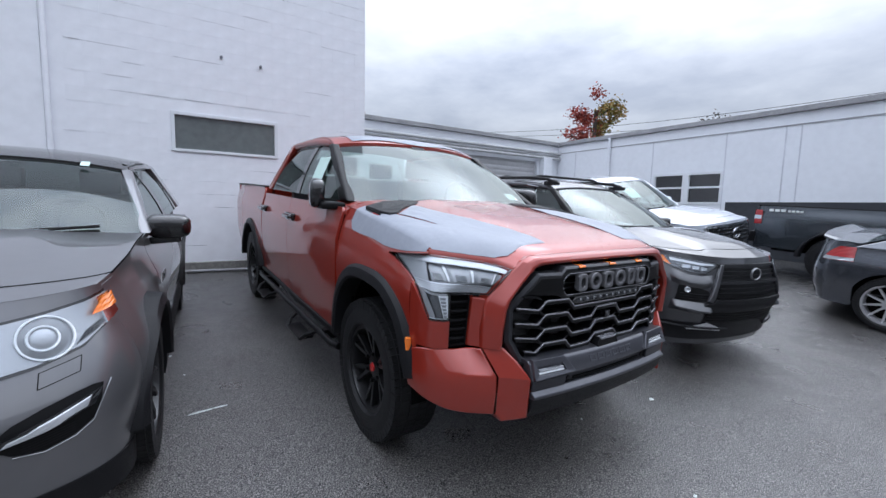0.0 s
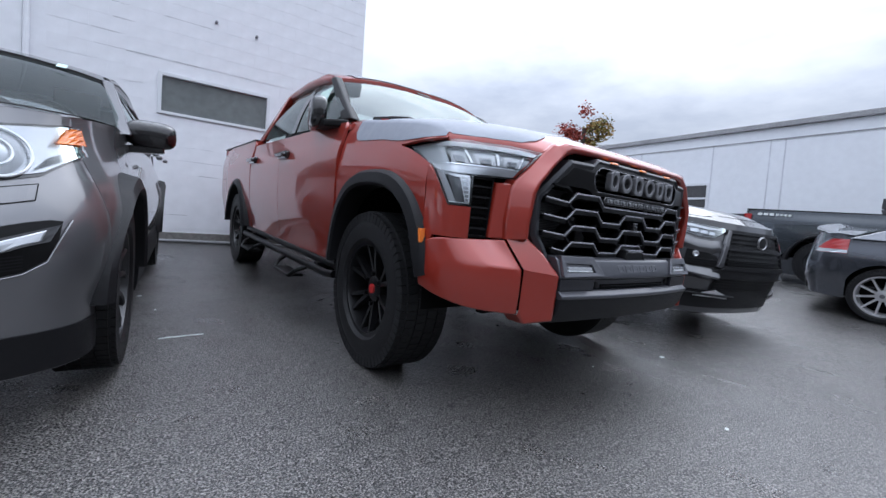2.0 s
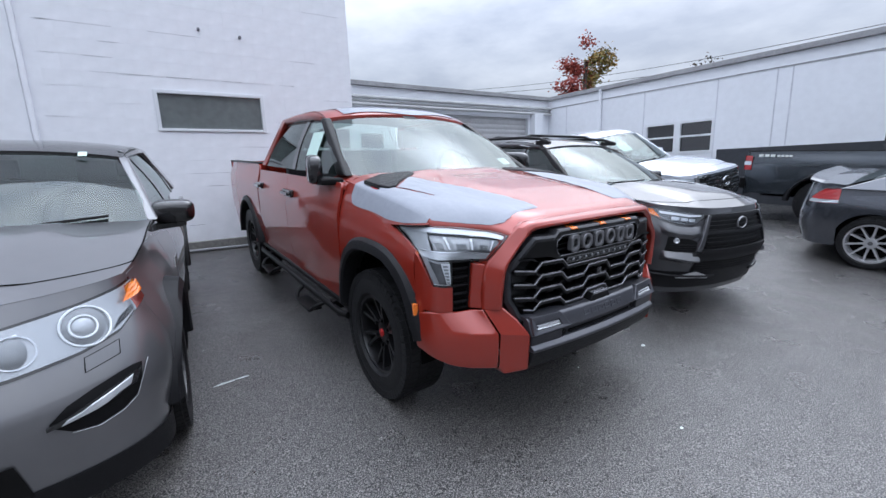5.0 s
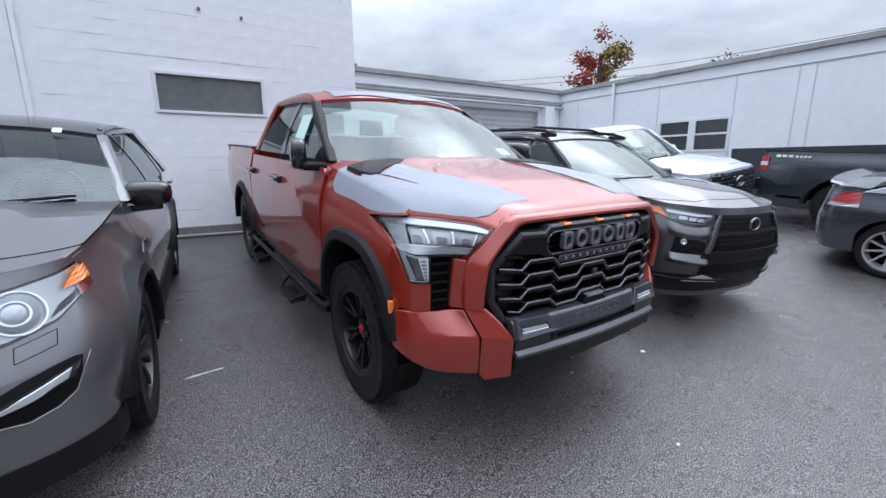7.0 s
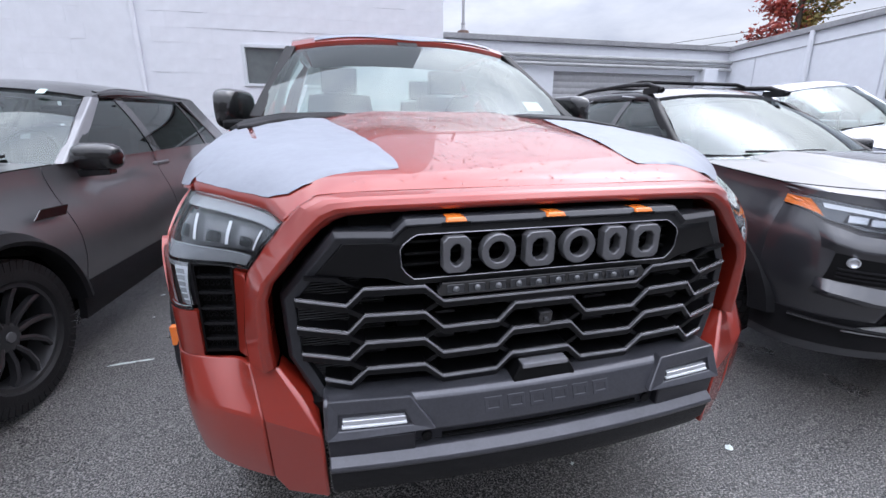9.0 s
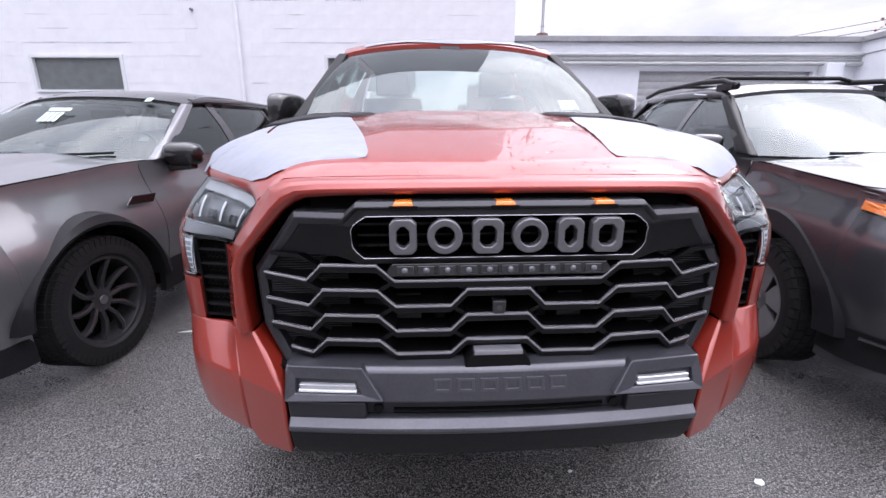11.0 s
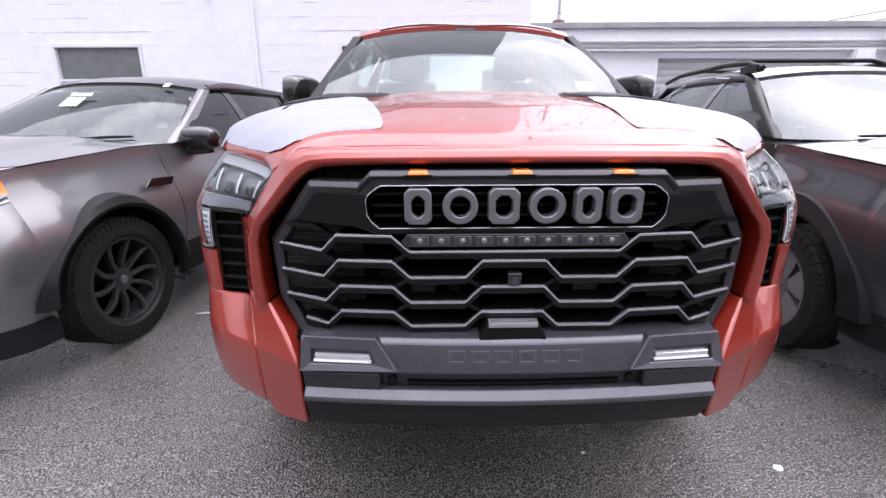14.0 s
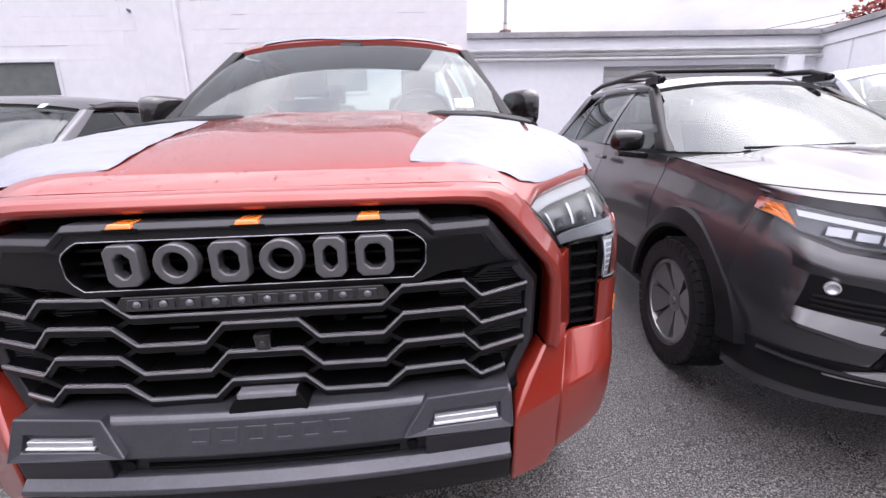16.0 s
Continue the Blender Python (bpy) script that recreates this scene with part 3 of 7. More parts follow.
def build_wheel(name, R, width, rim_r, rim_mat, spokes, root, m, cap=None, tread=44, twin=True, style="bar"):
    """A tyre with tread blocks and a spoked rim; the outer face looks along local -x."""
    wheel = new(name)
    wheel.parent = root
    wheel.matrix_local = m
    h = width / 2
    bm = bmesh.new()
    lathe(bm, [(-h * 0.80, rim_r), (-h * 0.98, rim_r + 0.02), (-h, rim_r + (R - rim_r) * 0.45), (-h * 0.93, R - 0.035), (-h * 0.82, R - 0.014), (h * 0.82, R - 0.014),
               (h * 0.93, R - 0.035), (h, rim_r + (R - rim_r) * 0.45), (h * 0.9, rim_r)], 48, "x")
    tyre = part("tyre", bm, M["rubber"], wheel, smooth=30)
    bm = bmesh.new()
    for k in range(tread):
        a = 2 * math.pi * k / tread
        for j, x in enumerate((-0.78, -0.38, 0.02, 0.42)):
            s = a + (0.5 if j % 2 else 0) * 2 * math.pi / tread
            turn = Matrix.Rotation(s, 4, "X")
            add_box(bm, (h * x, -R * 2.75 / tread, R - 0.018), (h * (x + 0.365), R * 2.75 / tread, R - 0.005), turn)
        turn = Matrix.Rotation(a, 4, "X")
        add_box(bm, (-h * 0.985, -R * 2.5 / tread, R - 0.060), (-h * 0.80, R * 2.5 / tread, R - 0.015), turn)
    tagged(part("tread", bm, M["rubber"], tyre), kind="stuff")
    bm = bmesh.new()
    lathe(bm, [(-h * 0.86, rim_r + 0.008), (-h * 0.86, rim_r - 0.012), (-h * 0.6, rim_r - 0.022), (h * 0.5, rim_r - 0.03)], 40, "x")
    for k in range(spokes):
        for off in ((-0.11, 0.11) if twin else (0.0,)):
            a = 2 * math.pi * k / spokes + off * (5 / spokes)
            turn = Matrix.Rotation(a, 4, "X")
            if style == "swirl":
                # slim spokes that bend on their way out
                pts = [(-h * 0.50, 0.0, rim_r * 0.20), (-h * 0.66, 0.018, rim_r * 0.50), (-h * 0.76, 0.012, rim_r * 0.78), (-h * 0.76, -0.010, rim_r - 0.008)]
                rows = [[bm.verts.new(Vector(p) + Vector(d)) for d in ((0, -0.013, 0), (-0.006, 0, 0), (0, 0.013, 0), (0.03, 0.010, 0), (0.03, -0.010, 0))] for p in pts]
                for p, q in zip(rows, rows[1:]):
                    for j in range(5):
                        bm.faces.new((p[j], p[(j + 1) % 5], q[(j + 1) % 5], q[j]))
                bmesh.ops.transform(bm, matrix=turn, verts=[v for r in rows for v in r])
                continue
            if style == "petal":
                loop = [(-h * 0.50, -0.020, rim_r * 0.18), (-h * 0.50, 0.020, rim_r * 0.18), (-h * 0.66, 0.058, rim_r * 0.55), (-h * 0.80, 0.082, rim_r * 0.86), (-h * 0.80, 0.04, rim_r - 0.006), (-h * 0.80, -0.04, rim_r - 0.006), (-h * 0.80, -0.082, rim_r * 0.86), (-h * 0.66, -0.058, rim_r * 0.55)]
                v = prism(bm, loop, (0.03, 0, 0))
                bmesh.ops.transform(bm, matrix=turn, verts=v)
                continue
            if style == "fork":
                # each spoke leaves the hub as one and forks towards the rim
                tip = 0.045 if off > 0 else -0.045
                loop = [(-h * 0.50, -0.012, rim_r * 0.20), (-h * 0.50, 0.012, rim_r * 0.20), (-h * 0.64, tip * 0.45 + 0.010, rim_r * 0.58), (-h * 0.78, tip + 0.010, rim_r - 0.008), (-h * 0.78, tip - 0.010, rim_r - 0.008), (-h * 0.64, tip * 0.45 - 0.010, rim_r * 0.58)]
                v = prism(bm, loop, (0.035, 0, 0))
                nut = Matrix.Translation((-h * 0.60, 0.0, rim_r * 0.33))
                v += add_box(bm, (-0.008, -0.009, -0.009), (0.008, 0.009, 0.009), nut)
                bmesh.ops.transform(bm, matrix=Matrix.Rotation(2 * math.pi * k / spokes, 4, "X"), verts=v)
                continue
            wd = 0.011 if style == "thin" else 0.019
            loop = [(-h * 0.45, -wd * 1.15, rim_r * 0.16), (-h * 0.45, wd * 1.15, rim_r * 0.16), (-h * 0.74, wd * 0.85, rim_r - 0.01), (-h * 0.74, -wd * 0.85, rim_r - 0.01)]
            v = prism(bm, loop, (0.035, 0, 0))
            bmesh.ops.transform(bm, matrix=turn, verts=v)
    lathe(bm, [(-h * 0.2, rim_r * 0.30), (-h * 0.52, rim_r * 0.28), (-h * 0.58, rim_r * 0.2), (-h * 0.58, 0.001)], 24, "x")
    rim = part("rim", bm, rim_mat, wheel, smooth=30)
    bm = bmesh.new()
    lathe(bm, [(-h * 0.57, 0.026), (-h * 0.64, 0.024), (-h * 0.66, 0.001)], 16, "x")
    part("hub_cap", bm, cap or rim_mat, rim, smooth=30)
    # near-black disc closes the wheel, shade behind the spokes in its colour
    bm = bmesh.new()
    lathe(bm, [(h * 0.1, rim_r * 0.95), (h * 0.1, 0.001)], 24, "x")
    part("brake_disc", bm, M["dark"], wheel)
    return wheel


def build_greenhouse(car, root, roof_mat, pillar_mat, light=True):
    """Cabin: roof, pillars, windscreen, side glass, rear glass, seats and dashboard."""
    g = car["cab"]
    bw, tw = g["base_w"], g["top_w"]
    y0, y1, y2, y3 = g["ws_base"], g["ws_top"], g["rear_top"], g["rear_base"]
    zb, zr = g["base_z"], g["roof_z"]

    def roof(u, v):
        y = y1 + (y2 - y1) * v
        x = tw * (2 * u - 1)
        crown = 1 - abs(2 * u - 1) ** 2.6
        edge = math.sin(math.pi * min(1, max(0, v)) ** 0.8)
        front = max(0.0, 1 - v / 0.22) ** 2
        return (x, y - 0.10 * crown * (1 - v) ** 3 + g.get("rear_bow", 0.05) * crown * v ** 4, zr - 0.055 + 0.045 * crown + g.get("arc", 0.05) * edge - 0.055 * front)
    bm = bmesh.new()
    grid(bm, roof, 16, 14, (0, 0, -0.03))
    part("roof", bm, roof_mat, root, smooth=50)

    def screen(u, v, a=0.0, b=1.0):
        v = a + (b - a) * v
        top, base = Vector(roof(0.03 + 0.94 * u, 0)), None
        x = bw * 0.93 * (2 * u - 1)
        base = Vector((x, y0 - g.get("bow", 0.22) * (1 - abs(2 * u - 1) ** 2), zb))
        p = base.lerp(top - Vector((0, 0, 0.016)), v)
        p.z += 0.025 * math.sin(math.pi * v)
        return p
    bm = bmesh.new()
    grid(bm, screen, 14, 8)
    ws = part("windscreen", bm, M["glass"], root, smooth=60)
    ws.visible_shadow = False
    for side in (-1, 1):
        base_a = Vector((side * bw * 0.93, y0, zb))
        top_a = Vector((side * tw, y1, zr - 0.11))
        base_r = Vector((side * bw * g.get("rear_narrow", 0.97), y3, zb + 0.02))
        top_r = Vector((side * tw * 0.97, y2, zr - 0.07))
        # rails and pillars as solid bars
        bm = bmesh.new()
        out = Vector((side * 0.03, 0, 0))
        a = [base_a + Vector((0, -0.03, 0)), top_a + Vector((0, -0.03, 0.0)), top_a + Vector((0, 0.06, 0.0)), base_a + Vector((0, 0.13, 0))]
        prism(bm, [p + out for p in a], -out * 2)
        part("front_pillar", bm, pillar_mat, root, bevel=0.012)
        bm = bmesh.new()
        tube(bm, [top_a + Vector((-side * 0.03, 0.10, 0.012)), top_a + Vector((-side * 0.006, 0.30, 0.035)), (top_a + top_r) / 2 + Vector((side * 0.012, 0, g.get("arc", 0.05))), top_r], 0.035, 8)
        part("roof_rail", bm, roof_mat, root, smooth=50)
        bm = bmesh.new()
        a = [base_r, top_r + Vector((0, 0.02, 0.02)), top_r + Vector((0, -g.get("c_pillar", 0.16), 0.02)), base_r + Vector((0, -g.get("c_pillar", 0.16) - 0.06, 0))]
        prism(bm, [p + out for p in a], -out * 2)
        part("rear_pillar", bm, car["mat"] if g.get("c_body", True) else pillar_mat, root, bevel=0.012)
        # side glass and door pillars along the slanted plane

        def flank(y, s, lift=0.0):
            k = (y - y0) / (y3 - y0)
            base = base_a.lerp(base_r, k) + Vector((side * 0.02, 0, 0))
            kt = (y - y1) / (y2 - y1)
            top = top_a.lerp(top_r, kt) + Vector((0, 0, g.get("arc", 0.05) * math.sin(math.pi * min(1, max(0, kt))) - 0.02))
            top.y = y
            p = base.lerp(top, s)
            # the front and rear pillars cut the pane short
            return p + Vector((side * (lift + 0.02 * math.sin(math.pi * s)), 0, 0))

        def clip_top(y):
            s = 1.0
            if y < y1:
                s = min(s, max(0.02, (y - y0) / (y1 - y0)))
            if y > y2:
                s = min(s, max(0.02, (y3 - y) / (y3 - y2)))
            return s
        for a, b, name in g["panes"]:
            bm = bmesh.new()
            grid(bm, lambda u, v: flank(a + (b - a) * u, v * clip_top(a + (b - a) * u) * 0.97), 12, 6)
            pane = part(name, bm, M["glass"] if (light and name == "front_door_glass") else M["privacy"], root, smooth=60)
            pane.visible_shadow = False
        for (_, b, _), (c, _, _) in zip(g["panes"], g["panes"][1:]):
            bm = bmesh.new()
            grid(bm, lambda u, v: flank(b + (c - b) * u, v * clip_top(b), 0.006), 1, 6, (-side * 0.03, 0, 0))
            part("door_pillar", bm, M["gloss_black"], root, smooth=50)
    # rear glass
    bm = bmesh.new()
    grid(bm, lambda u, v: Vector((bw * 0.9 * (2 * u - 1), y3, zb + 0.05)).lerp(Vector(roof(0.06 + 0.88 * u, 1)) - Vector((0, 0, 0.04)), v), 10, 6)
    rg = part("rear_window", bm, M["glass"] if light else M["privacy"], root, smooth=60)
    rg.visible_shadow = False
    # interior
    bm = bmesh.new()
    grid(bm, lambda u, v: Vector(roof(0.05 + 0.90 * u, 0.06 + 0.88 * v)) - Vector((0, 0, 0.05)), 10, 8, (0, 0, -0.01))
    part("headliner", bm, M["seat_light"], root, smooth=50)
    cabin_floor = zb - 0.55
    part("cabin_floor", box((-bw * 0.9, y0 - 0.1, cabin_floor - 0.02), (bw * 0.9, y3 - 0.05, cabin_floor)), M["seat"], root)
    bm = bmesh.new()
    grid(bm, lambda u, v: (bw * 0.88 * (2 * u - 1), y0 - g.get("bow", 0.22) * (1 - abs(2 * u - 1) ** 2) * (1 - v) + 0.04 + 0.46 * v, zb - 0.05 + 0.035 * math.sin(math.pi * v) - 0.03 * v), 14, 6, (0, 0, -0.25))
    part("dashboard", bm, M["seat"], root, smooth=50)
    rowsy = [y0 + 0.95] + ([y0 + 1.85] if g.get("rows", 2) > 1 else [])
    for k, sy in enumerate(rowsy):
        for sxx in (-0.42, 0.42):
            bm = bmesh.new()
            grid(bm, lambda u, v: (sxx * bw / 0.9 + (0.27 - 0.05 * v * v) * (2 * u - 1), sy + 0.22 * v - 0.05 * math.cos(math.pi * (u - 0.5)), zb - 0.45 + 0.62 * v), 8, 8, (0, 0.11, 0))
            add_box(bm, (sxx * bw / 0.9 - 0.13, sy + 0.24, zb + 0.19), (sxx * bw / 0.9 + 0.13, sy + 0.34, zb + 0.36))
            part("seat", bm, g.get("seat", M["seat"]), root, smooth=50, bevel=0.01)
    bm = bmesh.new()
    lathe(bm, [(-0.015, 0.18), (0.0, 0.195), (0.015, 0.18), (0.0, 0.165), (-0.015, 0.18)], 24, "y")
    bmesh.ops.transform(bm, matrix=pose(0.4 * g.get("wheel_side", 1), y0 + 0.42, zb + 0.0, -25), verts=bm.verts)
    part("steering_wheel", bm, M["black"], root, smooth=60)
    return roof


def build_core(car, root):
    """Near-black inner tub that closes the underside and wheel houses, their shade put into its colour."""
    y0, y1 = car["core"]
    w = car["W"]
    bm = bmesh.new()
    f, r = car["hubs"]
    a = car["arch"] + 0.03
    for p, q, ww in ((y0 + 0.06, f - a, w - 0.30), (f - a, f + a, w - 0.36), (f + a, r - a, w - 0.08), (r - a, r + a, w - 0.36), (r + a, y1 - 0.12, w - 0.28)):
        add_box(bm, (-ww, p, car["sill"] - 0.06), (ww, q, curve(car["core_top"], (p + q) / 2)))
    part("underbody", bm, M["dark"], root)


def arch_flare(bm, car, hub, side, r0, r1, lift, a0=-0.15, a1=math.pi + 0.15, n=26):
    """A wheel-arch moulding between two radii, proud of the side."""
    def at(a, r, d):
        y, z = hub - math.cos(a) * r, car["R"] + math.sin(a) * r
        w = curve(car["w"], y)
        if "nose" in car and y < car["join"]:
            n = car["nose"]
            y0 = n["rake"] * max(0, z - n["zf"]) + n.get("under", 0.25) * max(0, n["zf"] - 0.12 - z)
            t = max(0.0, min(1.0, (y - y0) / (car["join"] - y0)))
            w = curve(car["w"], car["join"]) * (1 - (1 - t) ** n["p"]) ** (1 / n["p"])
        return (side * (w + d), y, z)
    loops = []
    for i in range(n + 1):
        a = a0 + (a1 - a0) * i / n
        rr = r1 + car.get("flare_wave", 0.02) * math.cos(4 * a)
        loops.append([bm.verts.new(at(a, r, d)) for r, d in ((r0, -0.09), (r0, lift), (r0 + 0.02, lift + 0.012), (rr - 0.015, lift * 0.6), (rr, -0.06))])
    for p, q in zip(loops, loops[1:]):
        for k in range(4):
            bm.faces.new((p[k], q[k], q[k + 1], p[k + 1]))


def add_mirror(root, x, y, z, material, cap=None, size=1.0):
    side = 1 if x > 0 else -1
    bm = bmesh.new()
    bmesh.ops.create_uvsphere(bm, u_segments=16, v_segments=10, radius=1)
    for v in bm.verts:
        v.co = Vector((math.copysign(abs(v.co.x) ** 0.6, v.co.x) * 0.13 * size, math.copysign(abs(v.co.y) ** 0.8, v.co.y) * 0.085 * size, math.copysign(abs(v.co.z) ** 0.6, v.co.z) * 0.082 * size))
        if v.co.y > 0.05 * size:
            v.co.y = 0.05 * size
        v.co += Vector((x + side * 0.13 * size, y, z + 0.03))
    mir = part("door_mirror", bm, cap or material, root, smooth=45)
    bm = bmesh.new()
    prism(bm, [(x - side * 0.06, y - 0.03, z - 0.10), (x + side * 0.20 * size, y - 0.04, z - 0.075), (x + side * 0.20 * size, y - 0.04, z - 0.03), (x - side * 0.06, y - 0.03, z - 0.055)], (0, 0.08, 0))
    part("mirror_arm", bm, material, mir, bevel=0.01)


def rescale(root, k):
    """Brings a vehicle drawn in other units to metres."""
    done = set()
    for o in root.children_recursive:
        o.location *= k
        if o.data and o.data.name not in done:
            done.add(o.data.name)
            o.data.transform(Matrix.Scale(k, 4))
        for mod in o.modifiers:
            if mod.type == "BEVEL":
                mod.width *= k


def folded_mirror(root, side, x, y, z):
    """A tall truck mirror folded back along the door."""
    bm = bmesh.new()
    bmesh.ops.create_uvsphere(bm, u_segments=18, v_segments=12, radius=1)
    for v in bm.verts:
        c = v.co
        v.co = Vector((math.copysign(abs(c.x) ** 0.6, c.x) * 0.052, math.copysign(abs(c.y) ** 0.5, c.y) * 0.165, math.copysign(abs(c.z) ** 0.45, c.z) * 0.098))
        v.co = Matrix.Rotation(radians(side * 14), 3, "Z") @ v.co + Vector((side * (x - 0.012), y + 0.045, z + 0.008))
    mir = part("door_mirror", bm, M["gloss_black"], root, "glossy black folded door mirror", smooth=45)
    bm = bmesh.new()
    prism(bm, [(side * 0.86, y - 0.26, z - 0.085), (side * 0.98, y - 0.16, z - 0.09), (side * 0.985, y + 0.08, z - 0.09), (side * 0.86, y + 0.0, z - 0.085)], (0, 0, 0.045))
    part("mirror_arm", bm, M["black"], mir, bevel=0.012)


# ---- front end of the orange-red pickup, in metres from the foot of its nose
def spline(keys, t):
    """A smooth line through (place, value...) keys; returns a number or a Vector."""
    pts = [Vector(k[1:]) if len(k) > 2 else Vector((k[1], 0, 0)) for k in keys]
    at = [k[0] for k in keys]
    t = min(at[-1], max(at[0], t))
    i = max(j for j in range(len(at) - 1) if at[j] <= t) if t < at[-1] else len(at) - 2
    slope = lambda j: (pts[min(j + 1, len(pts) - 1)] - pts[max(j - 1, 0)]) / (at[min(j + 1, len(at) - 1)] - at[max(j - 1, 0)])
    h = at[i + 1] - at[i]
    s = (t - at[i]) / h
    p = pts[i] * (2 * s ** 3 - 3 * s * s + 1) + slope(i) * h * (s ** 3 - 2 * s * s + s) + pts[i + 1] * (3 * s * s - 2 * s ** 3) + slope(i + 1) * h * (s ** 3 - s * s)
    return p if len(keys[0]) > 2 else p.x


def even(points):
    """Keys at even steps from 0 to 1."""
    return [(k / (len(points) - 1), *p) for k, p in enumerate(points)]


HOOD_EDGE = [(0.135, 0.534), (0.146, 0.608), (0.19, 0.632), (0.237, 0.657), (0.335, 0.76), (0.45, 0.868), (0.56, 0.892), (0.70, 0.900), (1.2, 0.905), (1.43, 0.900)]
HOOD_LOW = [(0.135, 1.207), (0.146, 1.153), (0.19, 1.166), (0.237, 1.180), (0.335, 1.189), (0.45, 1.196), (0.50, 1.226), (0.56, 1.250), (0.70, 1.274), (0.90, 1.296), (1.2, 1.330), (1.43, 1.355)]
HOOD_MID = [(0.135, 1.212), (0.16, 1.229), (0.20, 1.245), (0.30, 1.268), (0.45, 1.293), (0.70, 1.327), (1.0, 1.360), (1.43, 1.402)]
FLANK = [(0.30, 0.905), (0.331, 0.933), (0.40, 0.957), (0.47, 0.970), (0.60, 0.980), (0.80, 0.984), (1.42, 0.986)]
LAMP_RIM = [(0.331, 0.903), (0.37, 0.97), (0.43, 1.05), (0.52, 1.10), (0.62, 1.138), (0.708, 1.16)]
ARCH_Y, ARCH_Z, ARCH_BEND = 0.905, 0.41, 2.7


def truck_hood_z(x, y):
    mid, low = spline(HOOD_MID, y), curve(HOOD_LOW, y)
    s = min(1.0, abs(x) / curve(HOOD_EDGE, y))
    dome = 0.010 * smooth01((0.43 - abs(x)) / 0.16) * smooth01((y - 0.30) / 0.35)
    trough = 0.008 * math.exp(-((abs(x) - 0.50) / 0.09) ** 2) * smooth01((y - 0.35) / 0.3)
    return mid + dome - trough + (low - mid) * max(0.0, (s - 0.45) / 0.55) ** 4


def fender_x(y, z):
    top = curve(HOOD_LOW, max(0.45, y))
    side, edge = curve(FLANK, y), curve(HOOD_EDGE, max(0.45, y))
    tuck = 0.012 * smooth01((0.98 - z) / 0.25)
    return side - tuck - (side - edge) * max(0.0, min(1.0, (z - 0.99) / (top - 0.99))) ** 1.9


def truck_fender(root, sd, red):
    """Rear part behind the lamp, the strip above it and the cheek below it."""
    arch = lambda y: ARCH_Z + 0.60 * max(0.0, 1 - (abs(y - ARCH_Y) / 0.49) ** ARCH_BEND) ** (1 / ARCH_BEND)
    bm = bmesh.new()

    def column(y0, y1, low, high, nu, nv):
        def fn(u, v):
            y = y0 + (y1 - y0) * u
            z = low(y) + (high(y) - low(y)) * v
            return (sd * fender_x(y, z), y, z)
        grid(bm, fn, nu, nv)
    top = lambda y: curve(HOOD_LOW, y) - 0.004
    column(0.706, 1.392, arch, top, 34, 18)
    column(0.452, 0.706, lambda y: 1.187 - 0.105 * (y - 0.45), top, 14, 5)
    column(0.452, 0.706, arch, lambda y: spline(LAMP_RIM, y) - 0.004, 14, 10)
    bmesh.ops.remove_doubles(bm, verts=bm.verts, dist=0.0015)
    ob = part("fender", bm, red, root, smooth=50)
    mod = ob.modifiers.new("thickness", "SOLIDIFY")
    mod.thickness, mod.offset = 0.016, -1
    bm = bmesh.new()
    plan = even([(0.857, 0.274, 0), (0.885, 0.284, 0), (0.915, 0.306, 0), (0.933, 0.334, 0), (0.955, 0.392, 0), (0.965, 0.446, 0)])

    def cheek(u, v):
        p = spline(plan, u)
        hi = 0.903 if p.y < 0.331 else spline(LAMP_RIM, p.y)
        lo = 0.772 if p.y < 0.40 else max(0.74, arch(p.y))
        return (sd * p.x, p.y, lo + (hi - 0.004 - lo) * v)
    grid(bm, cheek, 24, 8)
    ob = part("bumper_cheek", bm, red, root, smooth=50)
    mod = ob.modifiers.new("thickness", "SOLIDIFY")
    mod.thickness, mod.offset = 0.016, -1


def truck_arch(root, sd):
    """Front wheel arch: a squarish black moulding with a marker lamp, and the dark liner behind it."""
    def at(a, half, high, x):
        c, n = math.cos(a), math.sin(a)
        y = ARCH_Y - half * math.copysign(abs(c) ** (2 / ARCH_BEND), c)
        return (sd * (curve(FLANK, max(0.38, y)) + x), y, ARCH_Z + high * abs(n) ** (2 / ARCH_BEND))
    bm = bmesh.new()
    rows = []
    for i in range(41):
        a = 0.20 + (math.pi - 0.30) * i / 40
        end = 0.5 + 0.5 * min(1.0, i / 2)
        rows.append([bm.verts.new(at(a, h, b, x)) for h, b, x in ((0.455, 0.557, -0.10), (0.455, 0.557, 0.020 * end), (0.466, 0.569, 0.032 * end), (0.508, 0.618, 0.024 * end), (0.522, 0.634, 0.004), (0.526, 0.640, -0.02))])
    for p, q in zip(rows, rows[1:]):
        for k in range(5):
            bm.faces.new((p[k], q[k], q[k + 1], p[k + 1]))
    bm.faces.new(rows[0])
    bm.faces.new(rows[-1])
    flare = part("front_flare", bm, M["flare"], root, smooth=35)
    bm = bmesh.new()
    add_box(bm, (sd * 0.976 - 0.012, 0.424, 0.732), (sd * 0.976 + 0.012, 0.446, 0.792))
    part("side_marker", bm, M["amber"], flare, bevel=0.003)
    # liner in near-black, the wheel house's shade in its colour
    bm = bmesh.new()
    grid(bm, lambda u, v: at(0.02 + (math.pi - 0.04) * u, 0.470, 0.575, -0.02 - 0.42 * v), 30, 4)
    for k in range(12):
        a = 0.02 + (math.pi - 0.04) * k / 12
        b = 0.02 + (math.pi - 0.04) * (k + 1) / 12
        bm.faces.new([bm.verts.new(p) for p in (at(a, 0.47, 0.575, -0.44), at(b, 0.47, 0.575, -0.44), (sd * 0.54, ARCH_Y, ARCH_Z))])
